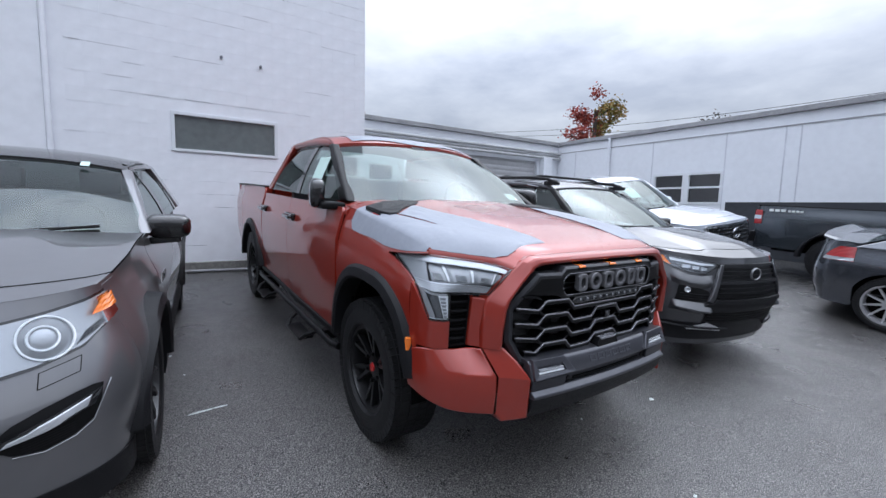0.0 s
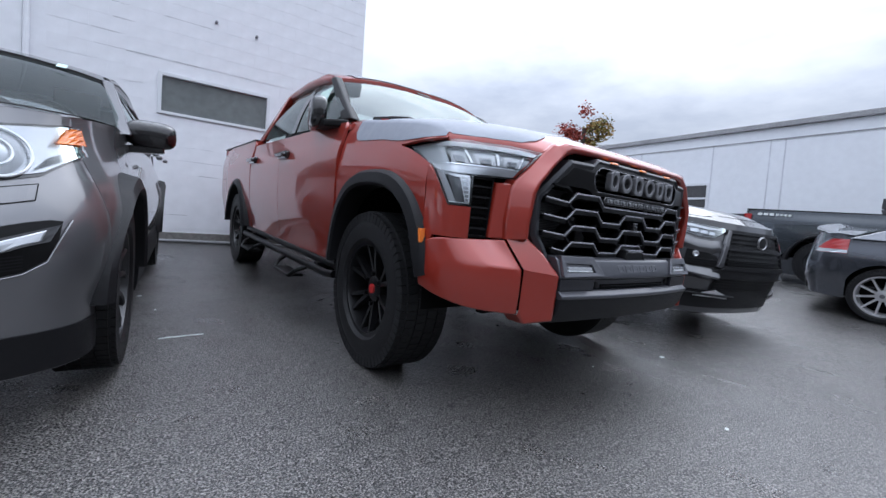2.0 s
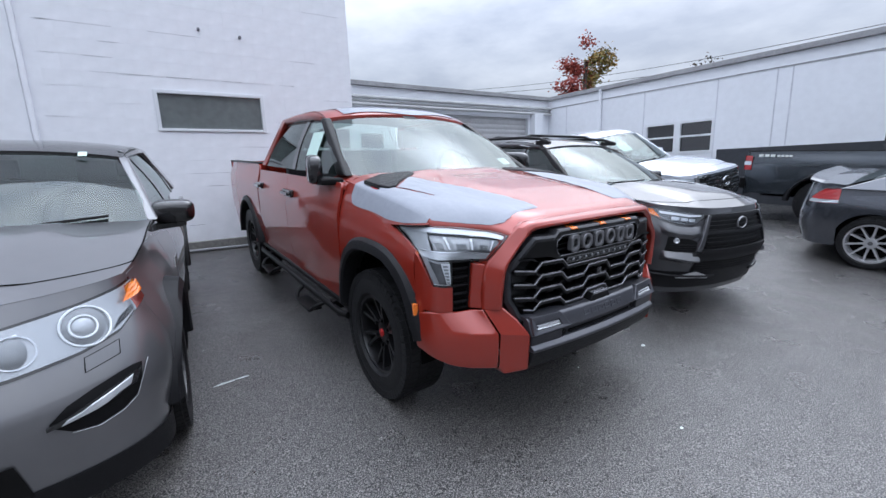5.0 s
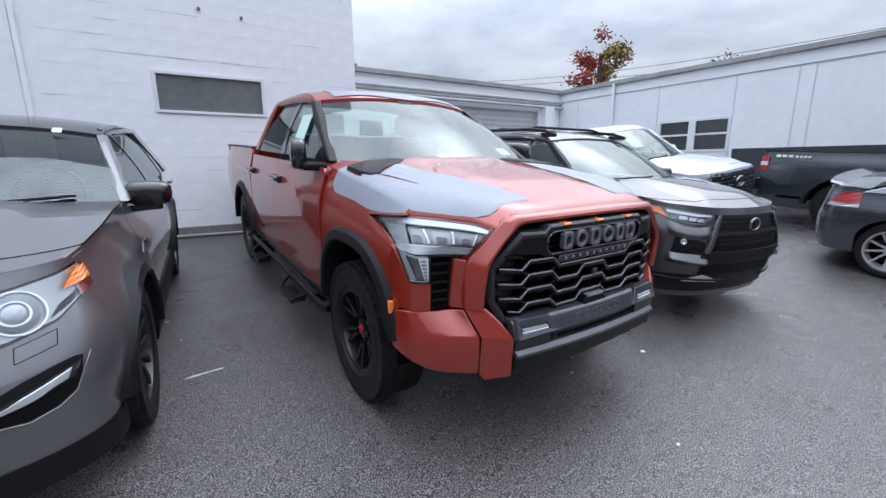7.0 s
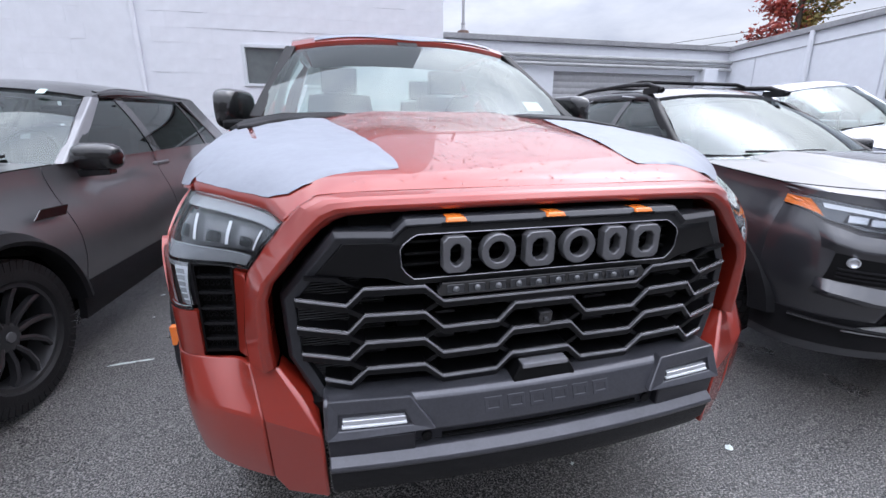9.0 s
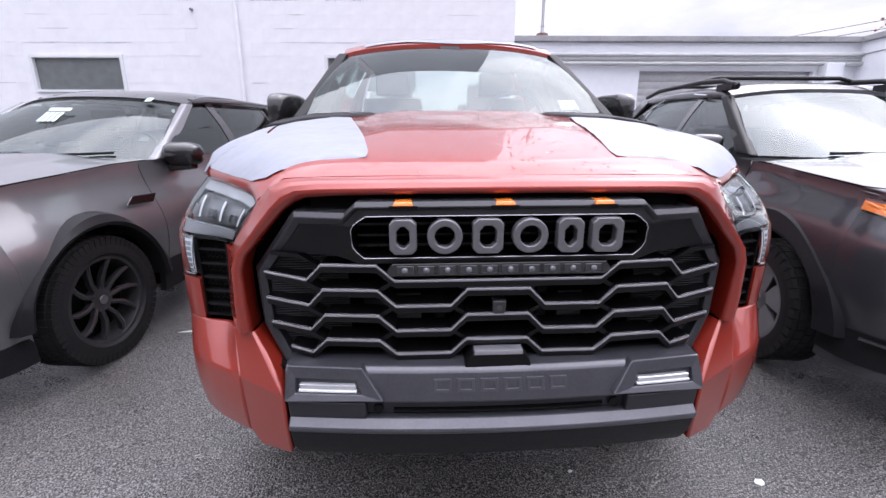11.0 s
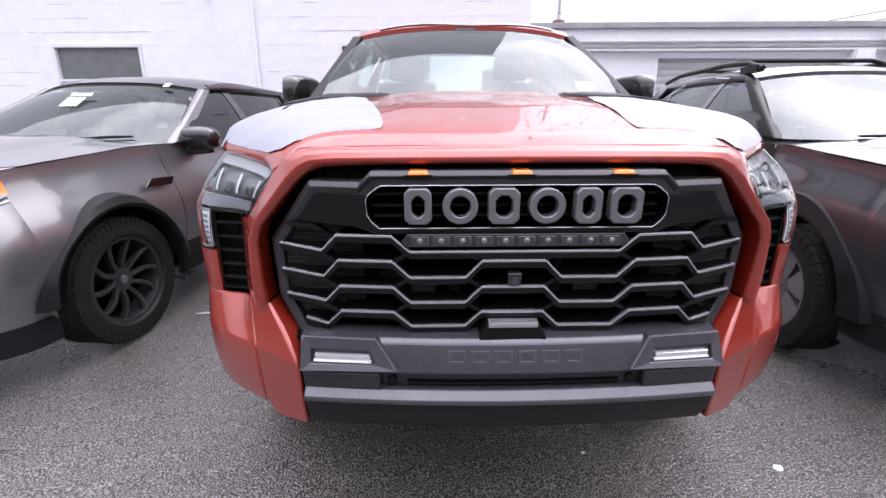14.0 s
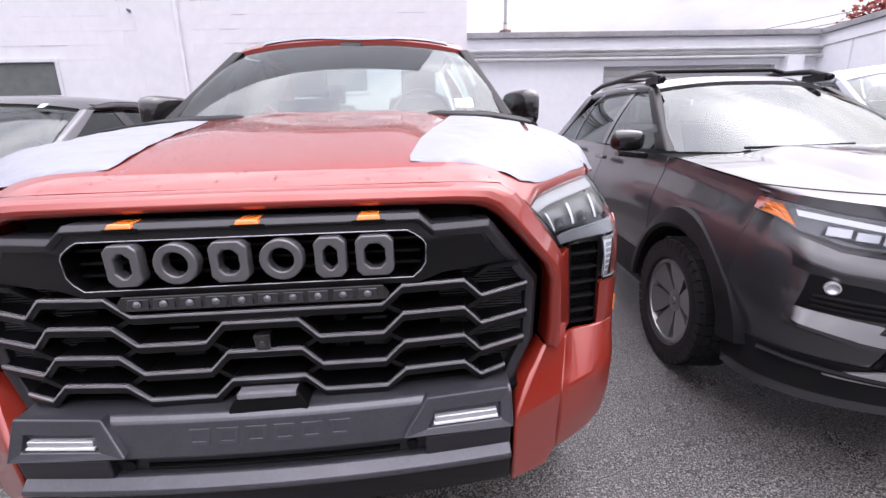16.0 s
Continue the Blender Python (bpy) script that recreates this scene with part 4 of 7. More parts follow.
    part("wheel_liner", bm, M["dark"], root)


def truck_lamp(root, sd):
    """C-shaped headlamp wrapped round the corner: smoked box, projectors, bright guides and a clear lens."""
    lamp = new("headlamp")
    lamp.parent = root
    tops = even([(0.612, 0.150, 1.146), (0.66, 0.226, 1.163), (0.76, 0.332, 1.176), (0.868, 0.447, 1.182), (0.908, 0.58, 1.172), (0.930, 0.708, 1.16)])
    bots = even([(0.706, 0.190, 1.027), (0.765, 0.232, 1.026), (0.850, 0.278, 1.025), (0.917, 0.322, 1.028), (0.944, 0.385, 1.038), (0.952, 0.43, 1.05)])
    feet = even([(0.862, 0.272, 0.903), (0.888, 0.283, 0.903), (0.914, 0.303, 0.903), (0.933, 0.331, 0.903)])

    def upper(u, v):
        p = spline(bots, u).lerp(spline(tops, u), v)
        bulge = 0.022 * math.sin(math.pi * v) * math.sin(math.pi * min(1, 0.15 + u))
        return p + Vector((0.55, -0.8, 0.2)) * bulge

    def leg(u, v):
        top = spline(bots, 0.41 + 0.59 * u)
        foot = spline(feet, u)
        p = foot.lerp(top, v)
        return p + Vector((0.5, -0.85, 0)) * 0.006 * math.sin(math.pi * v)

    def leaned(u, v):
        return upper(min(1.0, max(0.0, u + 0.15 * (v - 0.5))), v)

    def place(fn, u, v, d):
        e = 0.01
        n = (fn(min(1, u + e), v) - fn(max(0, u - e), v)).cross(fn(u, min(1, v + e)) - fn(u, max(0, v - e))).normalized()
        if n.y > 0:
            n = -n
        p = fn(u, v) - n * d
        return (sd * p.x, p.y, p.z)

    def patch(name, pieces, material, parent, push=None, smooth=60):
        bm = bmesh.new()
        for fn, u0, u1, v0, v1, d, nu, nv in pieces:
            grid(bm, lambda u, v: place(fn, u0 + (u1 - u0) * u, v0 + (v1 - v0) * v, d), nu, nv, push)
        return part(name, bm, material, parent, smooth=smooth)
    patch("housing", [(upper, 0, 1, 0, 1, 0.040, 28, 8), (leg, 0, 1, 0, 1.0, 0.030, 8, 10)], M["lamp_dark"], lamp)
    patch("rim", [(upper, 0.0, 0.02, 0.0, 1, 0.003, 1, 8), (upper, 0, 1, 0.985, 1, 0.002, 28, 1), (upper, 0.985, 1.0, 0, 1, 0.002, 1, 8), (upper, 0, 0.42, 0.0, 0.03, 0.002, 12, 1),
                  (leg, 0, 1, 0, 0.05, 0.001, 8, 1), (leg, 0.96, 1, 0.0, 1, 0.001, 1, 8), (leg, 0, 0.03, 0, 1, 0.001, 1, 8)], M["gloss_black"], lamp)
    patch("upper_reflector", [(upper, 0.04, 0.96, 0.82, 0.975, 0.010, 28, 3)], M["lamp_satin"], lamp)
    patch("lower_reflector", [(upper, 0.05, 0.90, 0.05, 0.26, 0.010, 28, 3), (upper, 0.66, 0.93, 0.26, 0.84, 0.014, 10, 6), (leg, 0.62, 0.95, 0.08, 1.0, 0.010, 5, 10)], M["lamp_satin"], lamp)
    patch("inner_bezel", [(upper, 0.05, 0.64, 0.29, 0.80, 0.026, 18, 5)], M["lamp_smoke"], lamp)
    patch("bezel_line", [(upper, 0.05, 0.90, 0.255, 0.285, 0.006, 28, 1), (leg, 0.05, 0.62, 0.90, 1.0, 0.008, 6, 2)], M["lamp_chrome"], lamp)
    for u in (0.17, 0.36, 0.55):
        proj = patch("projector", [(leaned, u - 0.060, u + 0.075, 0.36, 0.72, 0.022, 4, 3)], M["lamp_grey"], lamp)
        patch("bright_bar", [(leaned, u - 0.083, u - 0.066, 0.36, 0.74, 0.014, 1, 3)], M["white_guide"], proj)
        patch("projector_lens", [(leaned, u - 0.03, u + 0.05, 0.38, 0.56, 0.017, 3, 2)], M["lamp_cell"], proj)
    patch("leg_shade", [(leg, 0.22, 0.62, 0.06, 0.90, 0.020, 4, 6)], M["lamp_smoke"], lamp)
    patch("light_guide", [(leg, 0.04, 0.24, 0.10, 0.92, 0.007, 2, 8)], M["white_guide"], lamp)
    for k in range(6):
        patch("led_block", [(leg, 0.09, 0.21, 0.12 + 0.13 * k, 0.21 + 0.13 * k, 0.004, 1, 1)], M["lamp_in"], lamp)
    patch("foot_line", [(leg, 0.08, 0.93, 0.06, 0.085, 0.005, 6, 1)], M["white_guide"], lamp)
    patch("side_reflector", [(upper, 0.955, 0.985, 0.03, 0.34, 0.004, 1, 4)], M["amber"], lamp)
    lens = patch("lens", [(upper, 0, 1, 0, 1, 0.0, 28, 10), (leg, 0, 1, 0, 1.0, 0.0, 8, 10)], M["lens"], lamp)
    lens.visible_shadow = False


def truck_vent(root, sd):
    """Tall side vent with bars and a honeycomb behind them."""
    inn = lambda z: Vector((0.757 + 0.055 * (1.0 - z), 0.262, z))
    out = lambda z: Vector((0.854, 0.284 - 0.02 * (1.0 - z), z))

    def f(u, v, d):
        z = 0.779 + 0.245 * v
        p = inn(z).lerp(out(z), u)
        return (sd * p.x, p.y + d, p.z)
    # near-black sheet puts the shade inside the vent into its colour
    bm = bmesh.new()
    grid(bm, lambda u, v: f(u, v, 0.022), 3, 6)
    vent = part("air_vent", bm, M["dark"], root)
    bm = bmesh.new()
    for a, b, c, d in ((0, 1, 0, 0.03), (0, 1, 0.97, 1.0), (0, 0.06, 0.03, 0.97), (0.94, 1, 0.03, 0.97)):
        grid(bm, lambda u, v: f(a + (b - a) * u, c + (d - c) * v, 0.0), 2, 2, (0, 0.025, 0))
    part("vent_frame", bm, M["black"], vent)
    for k in range(5):
        v0 = 0.13 + 0.175 * k
        bm = bmesh.new()
        grid(bm, lambda u, v: f(0.06 + 0.88 * u, v0 + 0.028 * v, 0.004), 3, 1, (0, 0.016, 0))
        part("vent_bar", bm, M["flare"], vent)
    bm = bmesh.new()
    for k in range(6):
        for j in range(6):
            for half in (0, 1):
                u0 = 0.08 + 0.15 * j + (0.075 if half else 0)
                v0 = 0.035 + 0.175 * k + (0.066 if half else 0)
                if u0 + 0.11 > 0.95 or v0 + 0.075 > 0.98:
                    continue
                lo = [f(u0 + a * 0.12, v0 + b * 0.062, 0.012) for a, b in ((0.25, 0), (0.75, 0), (1, 0.5), (0.75, 1), (0.25, 1), (0, 0.5))]
                hi = [f(u0 + a * 0.12, v0 + b * 0.062, 0.012) for a, b in ((0.32, 0.16), (0.68, 0.16), (0.85, 0.5), (0.68, 0.84), (0.32, 0.84), (0.15, 0.5))]
                ring_prism(bm, lo, hi, (0, 0.008, 0))
    tagged(part("honeycomb", bm, M["black"], vent), kind="stuff")


def truck_bow(x):
    return 0.032 * (x / 0.55) ** 2


def truck_grille(root):
    back = lambda x: 0.055 + 1.05 * max(0.0, abs(x) - 0.35) ** 2
    grille = new("grille")
    grille.parent = root

    def both(half):
        return [(-x, z) for x, z in half] + [(x, z) for x, z in half[::-1]]

    def frame_ring(name, rows, material, smooth=25):
        """A ring through several outlines, each with its own depth behind the front."""
        bm = bmesh.new()
        vs = [[bm.verts.new((x, back(x) + d, z)) for x, z in both(half)] for half, d in rows]
        for p, q in zip(vs, vs[1:]):
            for k in range(len(p)):
                j = (k + 1) % len(p)
                bm.faces.new((p[k], p[j], q[j], q[k]))
        return part(name, bm, material, grille, smooth=smooth, bevel=0.0025)
    # near-black plate, the grille's inner shade put into its colour
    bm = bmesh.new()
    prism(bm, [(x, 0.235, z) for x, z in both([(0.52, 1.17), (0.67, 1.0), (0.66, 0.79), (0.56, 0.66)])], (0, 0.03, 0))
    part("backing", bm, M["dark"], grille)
    outer = [(0.349, 1.158), (0.378, 1.132), (0.505, 1.134), (0.637, 0.972), (0.632, 0.812), (0.572, 0.700)]
    shelf = [(0.352, 1.146), (0.382, 1.119), (0.500, 1.120), (0.624, 0.966), (0.619, 0.817), (0.562, 0.711)]
    inner = [(0.349, 1.136), (0.380, 1.104), (0.489, 1.103), (0.603, 0.958), (0.598, 0.824), (0.545, 0.722)]
    frame_ring("grille_frame", [(outer, 0.10), (outer, 0.012), (shelf, 0.0), (inner, 0.012), (inner, 0.09)], M["frame_grey"])
    # name panel with its opening
    po = [(0.349, 1.140), (0.380, 1.108), (0.489, 1.106), (0.5, 1.088), (0.553, 1.030), (0.40, 1.024), (0.345, 1.004)]
    pi = [(0.325, 1.124), (0.340, 1.116), (0.358, 1.102), (0.364, 1.09), (0.362, 1.052), (0.352, 1.036), (0.334, 1.020)]
    panel = frame_ring("name_panel", [(po, 0.07), (po, 0.010), (pi, 0.004), (pi, 0.07)], M["grille_black"])
    bm = bmesh.new()
    pts = both(pi)
    tube(bm, [(x, back(x) + 0.003, z) for x, z in pts + pts[:1]], 0.0014, 6, False)
    part("opening_trim", bm, M["edge_highlight"], panel)
    for z in (1.046, 1.072, 1.100):
        part("slat", box((-0.352, 0.085, z - 0.003), (0.352, 0.125, z + 0.003)), M["black"], grille)
    # plain raised shapes in the place of the name
    for shape, x0, x1 in (("bar", -0.274, -0.203), ("ring", -0.181, -0.096), ("bar", -0.075, 0.006), ("ring", 0.025, 0.112), ("bar", 0.132, 0.201), ("bar", 0.215, 0.299)):
        bm = bmesh.new()
        xc, h, w = (x0 + x1) / 2, 0.043, (x1 - x0) / 2
        if shape == "ring":
            o = [(xc + w * math.cos(a), 0.040, 1.076 + h * math.sin(a)) for a in (6.2832 * k / 32 for k in range(32))]
            i = [(xc + (w - 0.018) * math.cos(a), 0.040, 1.076 + (h - 0.018) * math.sin(a)) for a in (6.2832 * k / 32 for k in range(32))]
        else:
            c = 0.012
            rect = lambda a, b: [(xc - a + c, b), (xc + a - c, b), (xc + a, b - c), (xc + a, -b + c), (xc + a - c, -b), (xc - a + c, -b), (xc - a, -b + c), (xc - a, b - c)]
            o = [(x, 0.040, 1.076 + z) for x, z in rect(w * 0.92, h)]
            i = [(x, 0.040, 1.076 + z) for x, z in rect(w * 0.92 - 0.017, h - 0.017)]
        ring_prism(bm, o, i, (0, 0.03, 0))
        part("raised_block", bm, M["letter"], grille, "raised grey metal shape with bright edges", smooth=30, bevel=0.003)
    for x in (-0.237, 0.007, 0.248):
        bm = bmesh.new()
        prism(bm, [(x - 0.025, 0.050, 1.149), (x + 0.025, 0.050, 1.149), (x + 0.021, 0.055, 1.159), (x - 0.021, 0.055, 1.159)], (0, 0.05, 0))
        lamp = part("marker_lamp", bm, M["amber"], grille, "small amber clearance lamp", bevel=0.003)
        part("marker_base", box((x - 0.034, 0.056, 1.141), (x + 0.034, 0.11, 1.149)), M["black"], lamp)
    # honeycomb bars
    xs = [0.080, 0.122, 0.263, 0.308, 0.447, 0.487, 0.62]
    heights = ((0.994, 0.953, 0.600), (0.928, 0.884, 0.602), (0.858, 0.815, 0.596), (0.788, 0.748, 0.548))
    for k, (zh, zl, reach) in enumerate(heights):
        zs = [zh, zl, zl, zh, zh, zl, zl + 0.012]
        if k == 0:
            zs = [zl, zl, zl, zh, zh, zl, zl + 0.014]
        half = [(0.0, zs[0])] + [(min(x, reach), z) for x, z in zip(xs, zs)]
        line = [(-x, z) for x, z in half[:0:-1]] + half
        bar = None
        # the second, pale strip paints a highlight along each bar's upper front edge
        for nm, thick, ya, yb, material, dz in (("grille_bar", 0.022, 0.004, 0.075, M["grille_black"], -0.004), ("bar_trim", 0.0075, 0.0, 0.010, M["edge_highlight"], 0.005)):
            bm = bmesh.new()
            rows = []
            for x, z in line:
                y = 0.040 + 0.5 * max(0.0, abs(x) - 0.28) ** 2 + 0.02
                rows.append([bm.verts.new(p) for p in ((x, y + ya, z - thick / 2 + dz), (x, y + ya, z + thick / 2 + dz), (x, y + yb, z + thick / 2 + dz), (x, y + yb, z - thick / 2 + dz))])
            for p, q in zip(rows, rows[1:]):
                for j in range(4):
                    bm.faces.new((p[j], q[j], q[(j + 1) % 4], p[(j + 1) % 4]))
            bar = part(nm, bm, material, bar or grille, bevel=0.0022)
        if k < 3:
            nz = heights[k + 1][0]
            for x, x2 in ((0.122, 0.080), (0.263, 0.308), (0.487, 0.447)):
                for sd in (-1, 1):
                    bm = bmesh.new()
                    prism(bm, [(sd * x, 0.078, zl - 0.008), (sd * x, 0.078, zl + 0.004), (sd * x2, 0.078, nz + 0.004), (sd * x2, 0.078, nz - 0.008)], (0, 0.05, 0))
                    part("rib", bm, M["grille_black"], grille)
    for sd in (-1, 1):
        # short stub that ties the panel to the first bar
        bm = bmesh.new()
        prism(bm, [(sd * 0.455, 0.085, 0.998), (sd * 0.467, 0.085, 1.002), (sd * 0.50, 0.085, 1.026), (sd * 0.575, 0.10, 1.030), (sd * 0.575, 0.10, 1.022), (sd * 0.505, 0.085, 1.016)], (0, 0.03, 0))
        part("rib", bm, M["grille_black"], grille)
    bm = bmesh.new()
    for k in range(40):
        z = 0.74 + k * 0.0068
        for sd in (-1, 1):
            add_box(bm, (min(sd * 0.395, sd * 0.60), 0.150, z), (max(sd * 0.395, sd * 0.60), 0.158, z + 0.0034))
    for sd in (-1, 1):
        add_box(bm, (min(sd * 0.20, sd * 0.27), 0.19, 0.77), (max(sd * 0.20, sd * 0.27), 0.20, 0.87))
    tagged(part("cooling_mesh", bm, M["mesh_grey"], grille), kind="stuff")
    # ducting and brackets behind the bars
    for x0, x1, z0, z1 in ((-0.36, -0.30, 0.84, 0.90), (-0.16, -0.13, 0.72, 0.87), (0.13, 0.16, 0.72, 0.95), (0.28, 0.36, 0.75, 0.80), (-0.10, 0.10, 0.80, 0.84)):
        part("bracket", box((x0, 0.175, z0), (x1, 0.20, z1)), M["flare"], grille, bevel=0.004)
    for x, z in ((-0.335, 0.895), (-0.37, 0.84), (0.30, 0.80), (0.34, 0.905)):
        bm = bmesh.new()
        lathe(bm, [(0.0, 0.009), (-0.006, 0.009), (-0.008, 0.005), (-0.008, 0.001)], 10, "y", (x, 0.172, z))
        part("bolt", bm, M["galv_bolt"], grille, smooth=30)
    # auxiliary light bar
    bm = bmesh.new()
    prism(bm, [(-0.275, 0.056, 0.972), (0.275, 0.056, 0.972), (0.282, 0.056, 0.988), (0.268, 0.056, 1.006), (-0.268, 0.056, 1.006), (-0.282, 0.056, 0.988)], (0, 0.05, 0))
    bar = part("light_bar", bm, M["gloss_black"], grille, bevel=0.003)
    for k in range(10):
        x = -0.236 + k * 0.0524
        bm = bmesh.new()
        prism(bm, [(x - 0.022, 0.050, 0.977), (x + 0.022, 0.050, 0.977), (x + 0.022, 0.056, 1.001), (x - 0.022, 0.056, 1.001)], (0, 0.01, 0))
        cell = part("lamp_cell", bm, M["lamp_cell"], bar, bevel=0.003)
        bm = bmesh.new()
        lathe(bm, [(0.0, 0.0085), (-0.004, 0.006), (-0.005, 0.001)], 12, "y", (x, 0.051, 0.989))
        part("bulb", bm, M["lamp_smoke"], cell, smooth=60)
    bm = bmesh.new()
    prism(bm, [(-0.085, 0.030, 0.695), (0.085, 0.030, 0.695), (0.087, 0.028, 0.735), (0.066, 0.034, 0.772), (-0.066, 0.034, 0.772), (-0.087, 0.028, 0.735)], (0, 0.10, 0))
    radar = part("radar_cover", bm, M["black"], grille, bevel=0.005)
    part("cover_lip", box((-0.064, 0.029, 0.762), (0.064, 0.06, 0.776)), M["edge_highlight"], radar, bevel=0.003)
    bm = bmesh.new()
    prism(bm, [(-0.014, 0.05, 0.868), (0.016, 0.05, 0.868), (0.020, 0.05, 0.905), (-0.018, 0.05, 0.905)], (0, 0.05, 0))
    eye = part("front_camera", bm, M["gloss_black"], grille, bevel=0.004)
    bm = bmesh.new()
    lathe(bm, [(0.0, 0.008), (-0.004, 0.007), (-0.005, 0.001)], 12, "y", (0.001, 0.05, 0.884))
    part("camera_lens", bm, M["lamp_cell"], eye, smooth=60)
    # lower sill of the opening
    bm = bmesh.new()
    grid(bm, lambda u, v: (0.60 * (2 * u - 1), 0.055 + truck_bow(0.6 * (2 * u - 1)) + 0.08 * v, 0.712 + 0.012 * v), 12, 1, (0, 0, -0.03))
    part("grille_sill", bm, M["black"], grille)


def truck_bumper(root, red):
    bumper = new("front_bumper")
    bumper.parent = root

    def run(name, prof, x0, x1, material, parent, label="", n=24, bevel=0.004, smooth=25):
        """A profile of (y, z) drawn across the truck along the bumper's bow, with closed ends."""
        bm = bmesh.new()
        rows = [[bm.verts.new((x, y + truck_bow(x), z)) for y, z in prof] for x in (x0 + (x1 - x0) * k / n for k in range(n + 1))]
        for p, q in zip(rows, rows[1:]):
            for k in range(len(prof)):
                j = (k + 1) % len(prof)
                bm.faces.new((p[k], p[j], q[j], q[k]))
        bm.faces.new(rows[0])
        bm.faces.new(rows[-1][::-1])
        return part(name, bm, material, parent, label, smooth=smooth, bevel=bevel)
    run("bumper_bar", [(0.09, 0.735), (0.035, 0.732), (0.020, 0.722), (-0.006, 0.656), (-0.006, 0.648), (0.012, 0.640), (0.09, 0.64)], -0.556, 0.556, M["metal_bar"], bumper, "dark silver bumper bar beaded with rain")
    run("bumper_recess", [(0.09, 0.641), (0.014, 0.641), (0.020, 0.598), (0.09, 0.598)], -0.36, 0.36, M["lip"], bumper)
    # the slot is a near-black bar, its shade painted in
    run("bumper_slot", [(0.06, 0.618), (0.014, 0.618), (0.015, 0.602), (0.06, 0.602)], -0.275, 0.285, M["dark"], bumper, bevel=0)
    run("slot_bar", [(0.05, 0.612), (0.010, 0.612), (0.010, 0.609), (0.05, 0.609)], -0.275, 0.285, M["flare"], bumper, bevel=0)
    for sd in (-1, 1):
        a, b = sorted((sd * 0.345, sd * 0.550))
        run("bumper_block", [(0.08, 0.642), (-0.006, 0.645), (-0.002, 0.594), (0.08, 0.592)], a, b, M["lip"], bumper, n=8)
        bm = bmesh.new()
        lathe(bm, [(0.0, 0.014), (-0.004, 0.013), (-0.004, 0.001)], 14, "y", (sd * 0.315, 0.022, 0.618))
        part("parking_sensor", bm, M["black"], bumper, smooth=30)
        # fog lamp in its raised bezel
        bow = lambda x, d: truck_bow(x) + d
        o = [(0.296, 0.662), (0.352, 0.738), (0.545, 0.740), (0.552, 0.656)]
        i = [(0.352, 0.674), (0.368, 0.706), (0.523, 0.708), (0.524, 0.674)]
        bm = bmesh.new()
        slope = lambda z: -0.018 + (z - 0.655) * 0.42
        va, vb, vc = ([bm.verts.new((sd * x, bow(x, slope(z) + d), z)) for x, z in loop] for loop, d in ((o, 0.02), (o, -0.006), (i, -0.002)))
        vd = [bm.verts.new((sd * x, bow(x, 0.004 + (z - 0.674) * 0.35), z)) for x, z in i]
        for p, q in ((va, vb), (vb, vc), (vc, vd)):
            for k in range(4):
                j = (k + 1) % 4
                bm.faces.new((p[k], p[j], q[j], q[k]))
        bm.faces.new(vd)
        fog = part("fog_lamp", bm, M["metal_bar"], bumper, bevel=0.003)
        bm = bmesh.new()
        grid(bm, lambda u, v: (sd * (0.368 + 0.146 * u), bow(0.372 + 0.146 * u, -0.004), 0.682 + 0.013 * v), 6, 1, (0, 0.015, 0))
        part("fog_lens", bm, M["lamp_in"], fog, bevel=0.002)
        bm = bmesh.new()
        grid(bm, lambda u, v: (sd * (0.366 + 0.150 * u), bow(0.366 + 0.150 * u, -0.007), 0.6765 + 0.0045 * v), 6, 1, (0, 0.01, 0))
        part("fog_guide", bm, M["white_guide"], fog)
    run("bumper_lip", [(0.08, 0.597), (0.004, 0.597), (-0.022, 0.576), (-0.020, 0.562), (0.08, 0.555)], -0.550, 0.550, M["metal_bar"], bumper, "smooth grey lip of the bumper")
    run("skid_plate", [(0.14, 0.562), (-0.014, 0.562), (0.0, 0.505), (0.030, 0.455), (0.14, 0.425)], -0.550, 0.550, M["flare"], bumper)
    # low plain raised shapes across the bar
    for k in range(6):
        x0 = -0.170 + k * 0.0605
        bm = bmesh.new()
        f = lambda x, z: (x, truck_bow(x) - 0.0075 + (z - 0.656) * 0.394, z)
        q = [f(*p) for p in ((x0, 0.672), (x0 + 0.046, 0.672), (x0 + 0.046, 0.706), (x0, 0.706))]
        r = [f(*p) for p in ((x0 + 0.009, 0.681), (x0 + 0.037, 0.681), (x0 + 0.037, 0.697), (x0 + 0.009, 0.697))]
        ring_prism(bm, q, r, (0, 0.008, 0))
        part("embossed_mark", bm, M["metal_bar"], bumper, bevel=0.001)
    # red corner pieces
    for sd in (-1, 1):
        s = lambda p: (sd * p[0], p[1], p[2])
        bm = bmesh.new()
        t1, t2, t3, c1, c2 = ((0.730, 0.180, 0.783), (0.655, 0.127, 0.795), (0.572, 0.098, 0.706), (0.695, 0.100, 0.672), (0.558, 0.028, 0.656))
        t25 = (0.612, 0.082, 0.742)
        b1, b0, b2 = (0.691, 0.108, 0.486), (0.664, 0.100, 0.446), (0.557, 0.036, 0.466)
        k1, k0, k2 = (0.690, 0.19, 0.475), (0.655, 0.19, 0.44), (0.557, 0.14, 0.458)
        vs = {n: bm.verts.new(s(p)) for n, p in dict(t1=t1, t2=t2, t3=t3, c1=c1, c2=c2, b1=b1, b0=b0, b2=b2, k1=k1, k0=k0, k2=k2, t25=t25).items()}
        e3 = bm.verts.new(s((0.572, 0.17, 0.70)))
        e4 = bm.verts.new(s((0.655, 0.20, 0.79)))
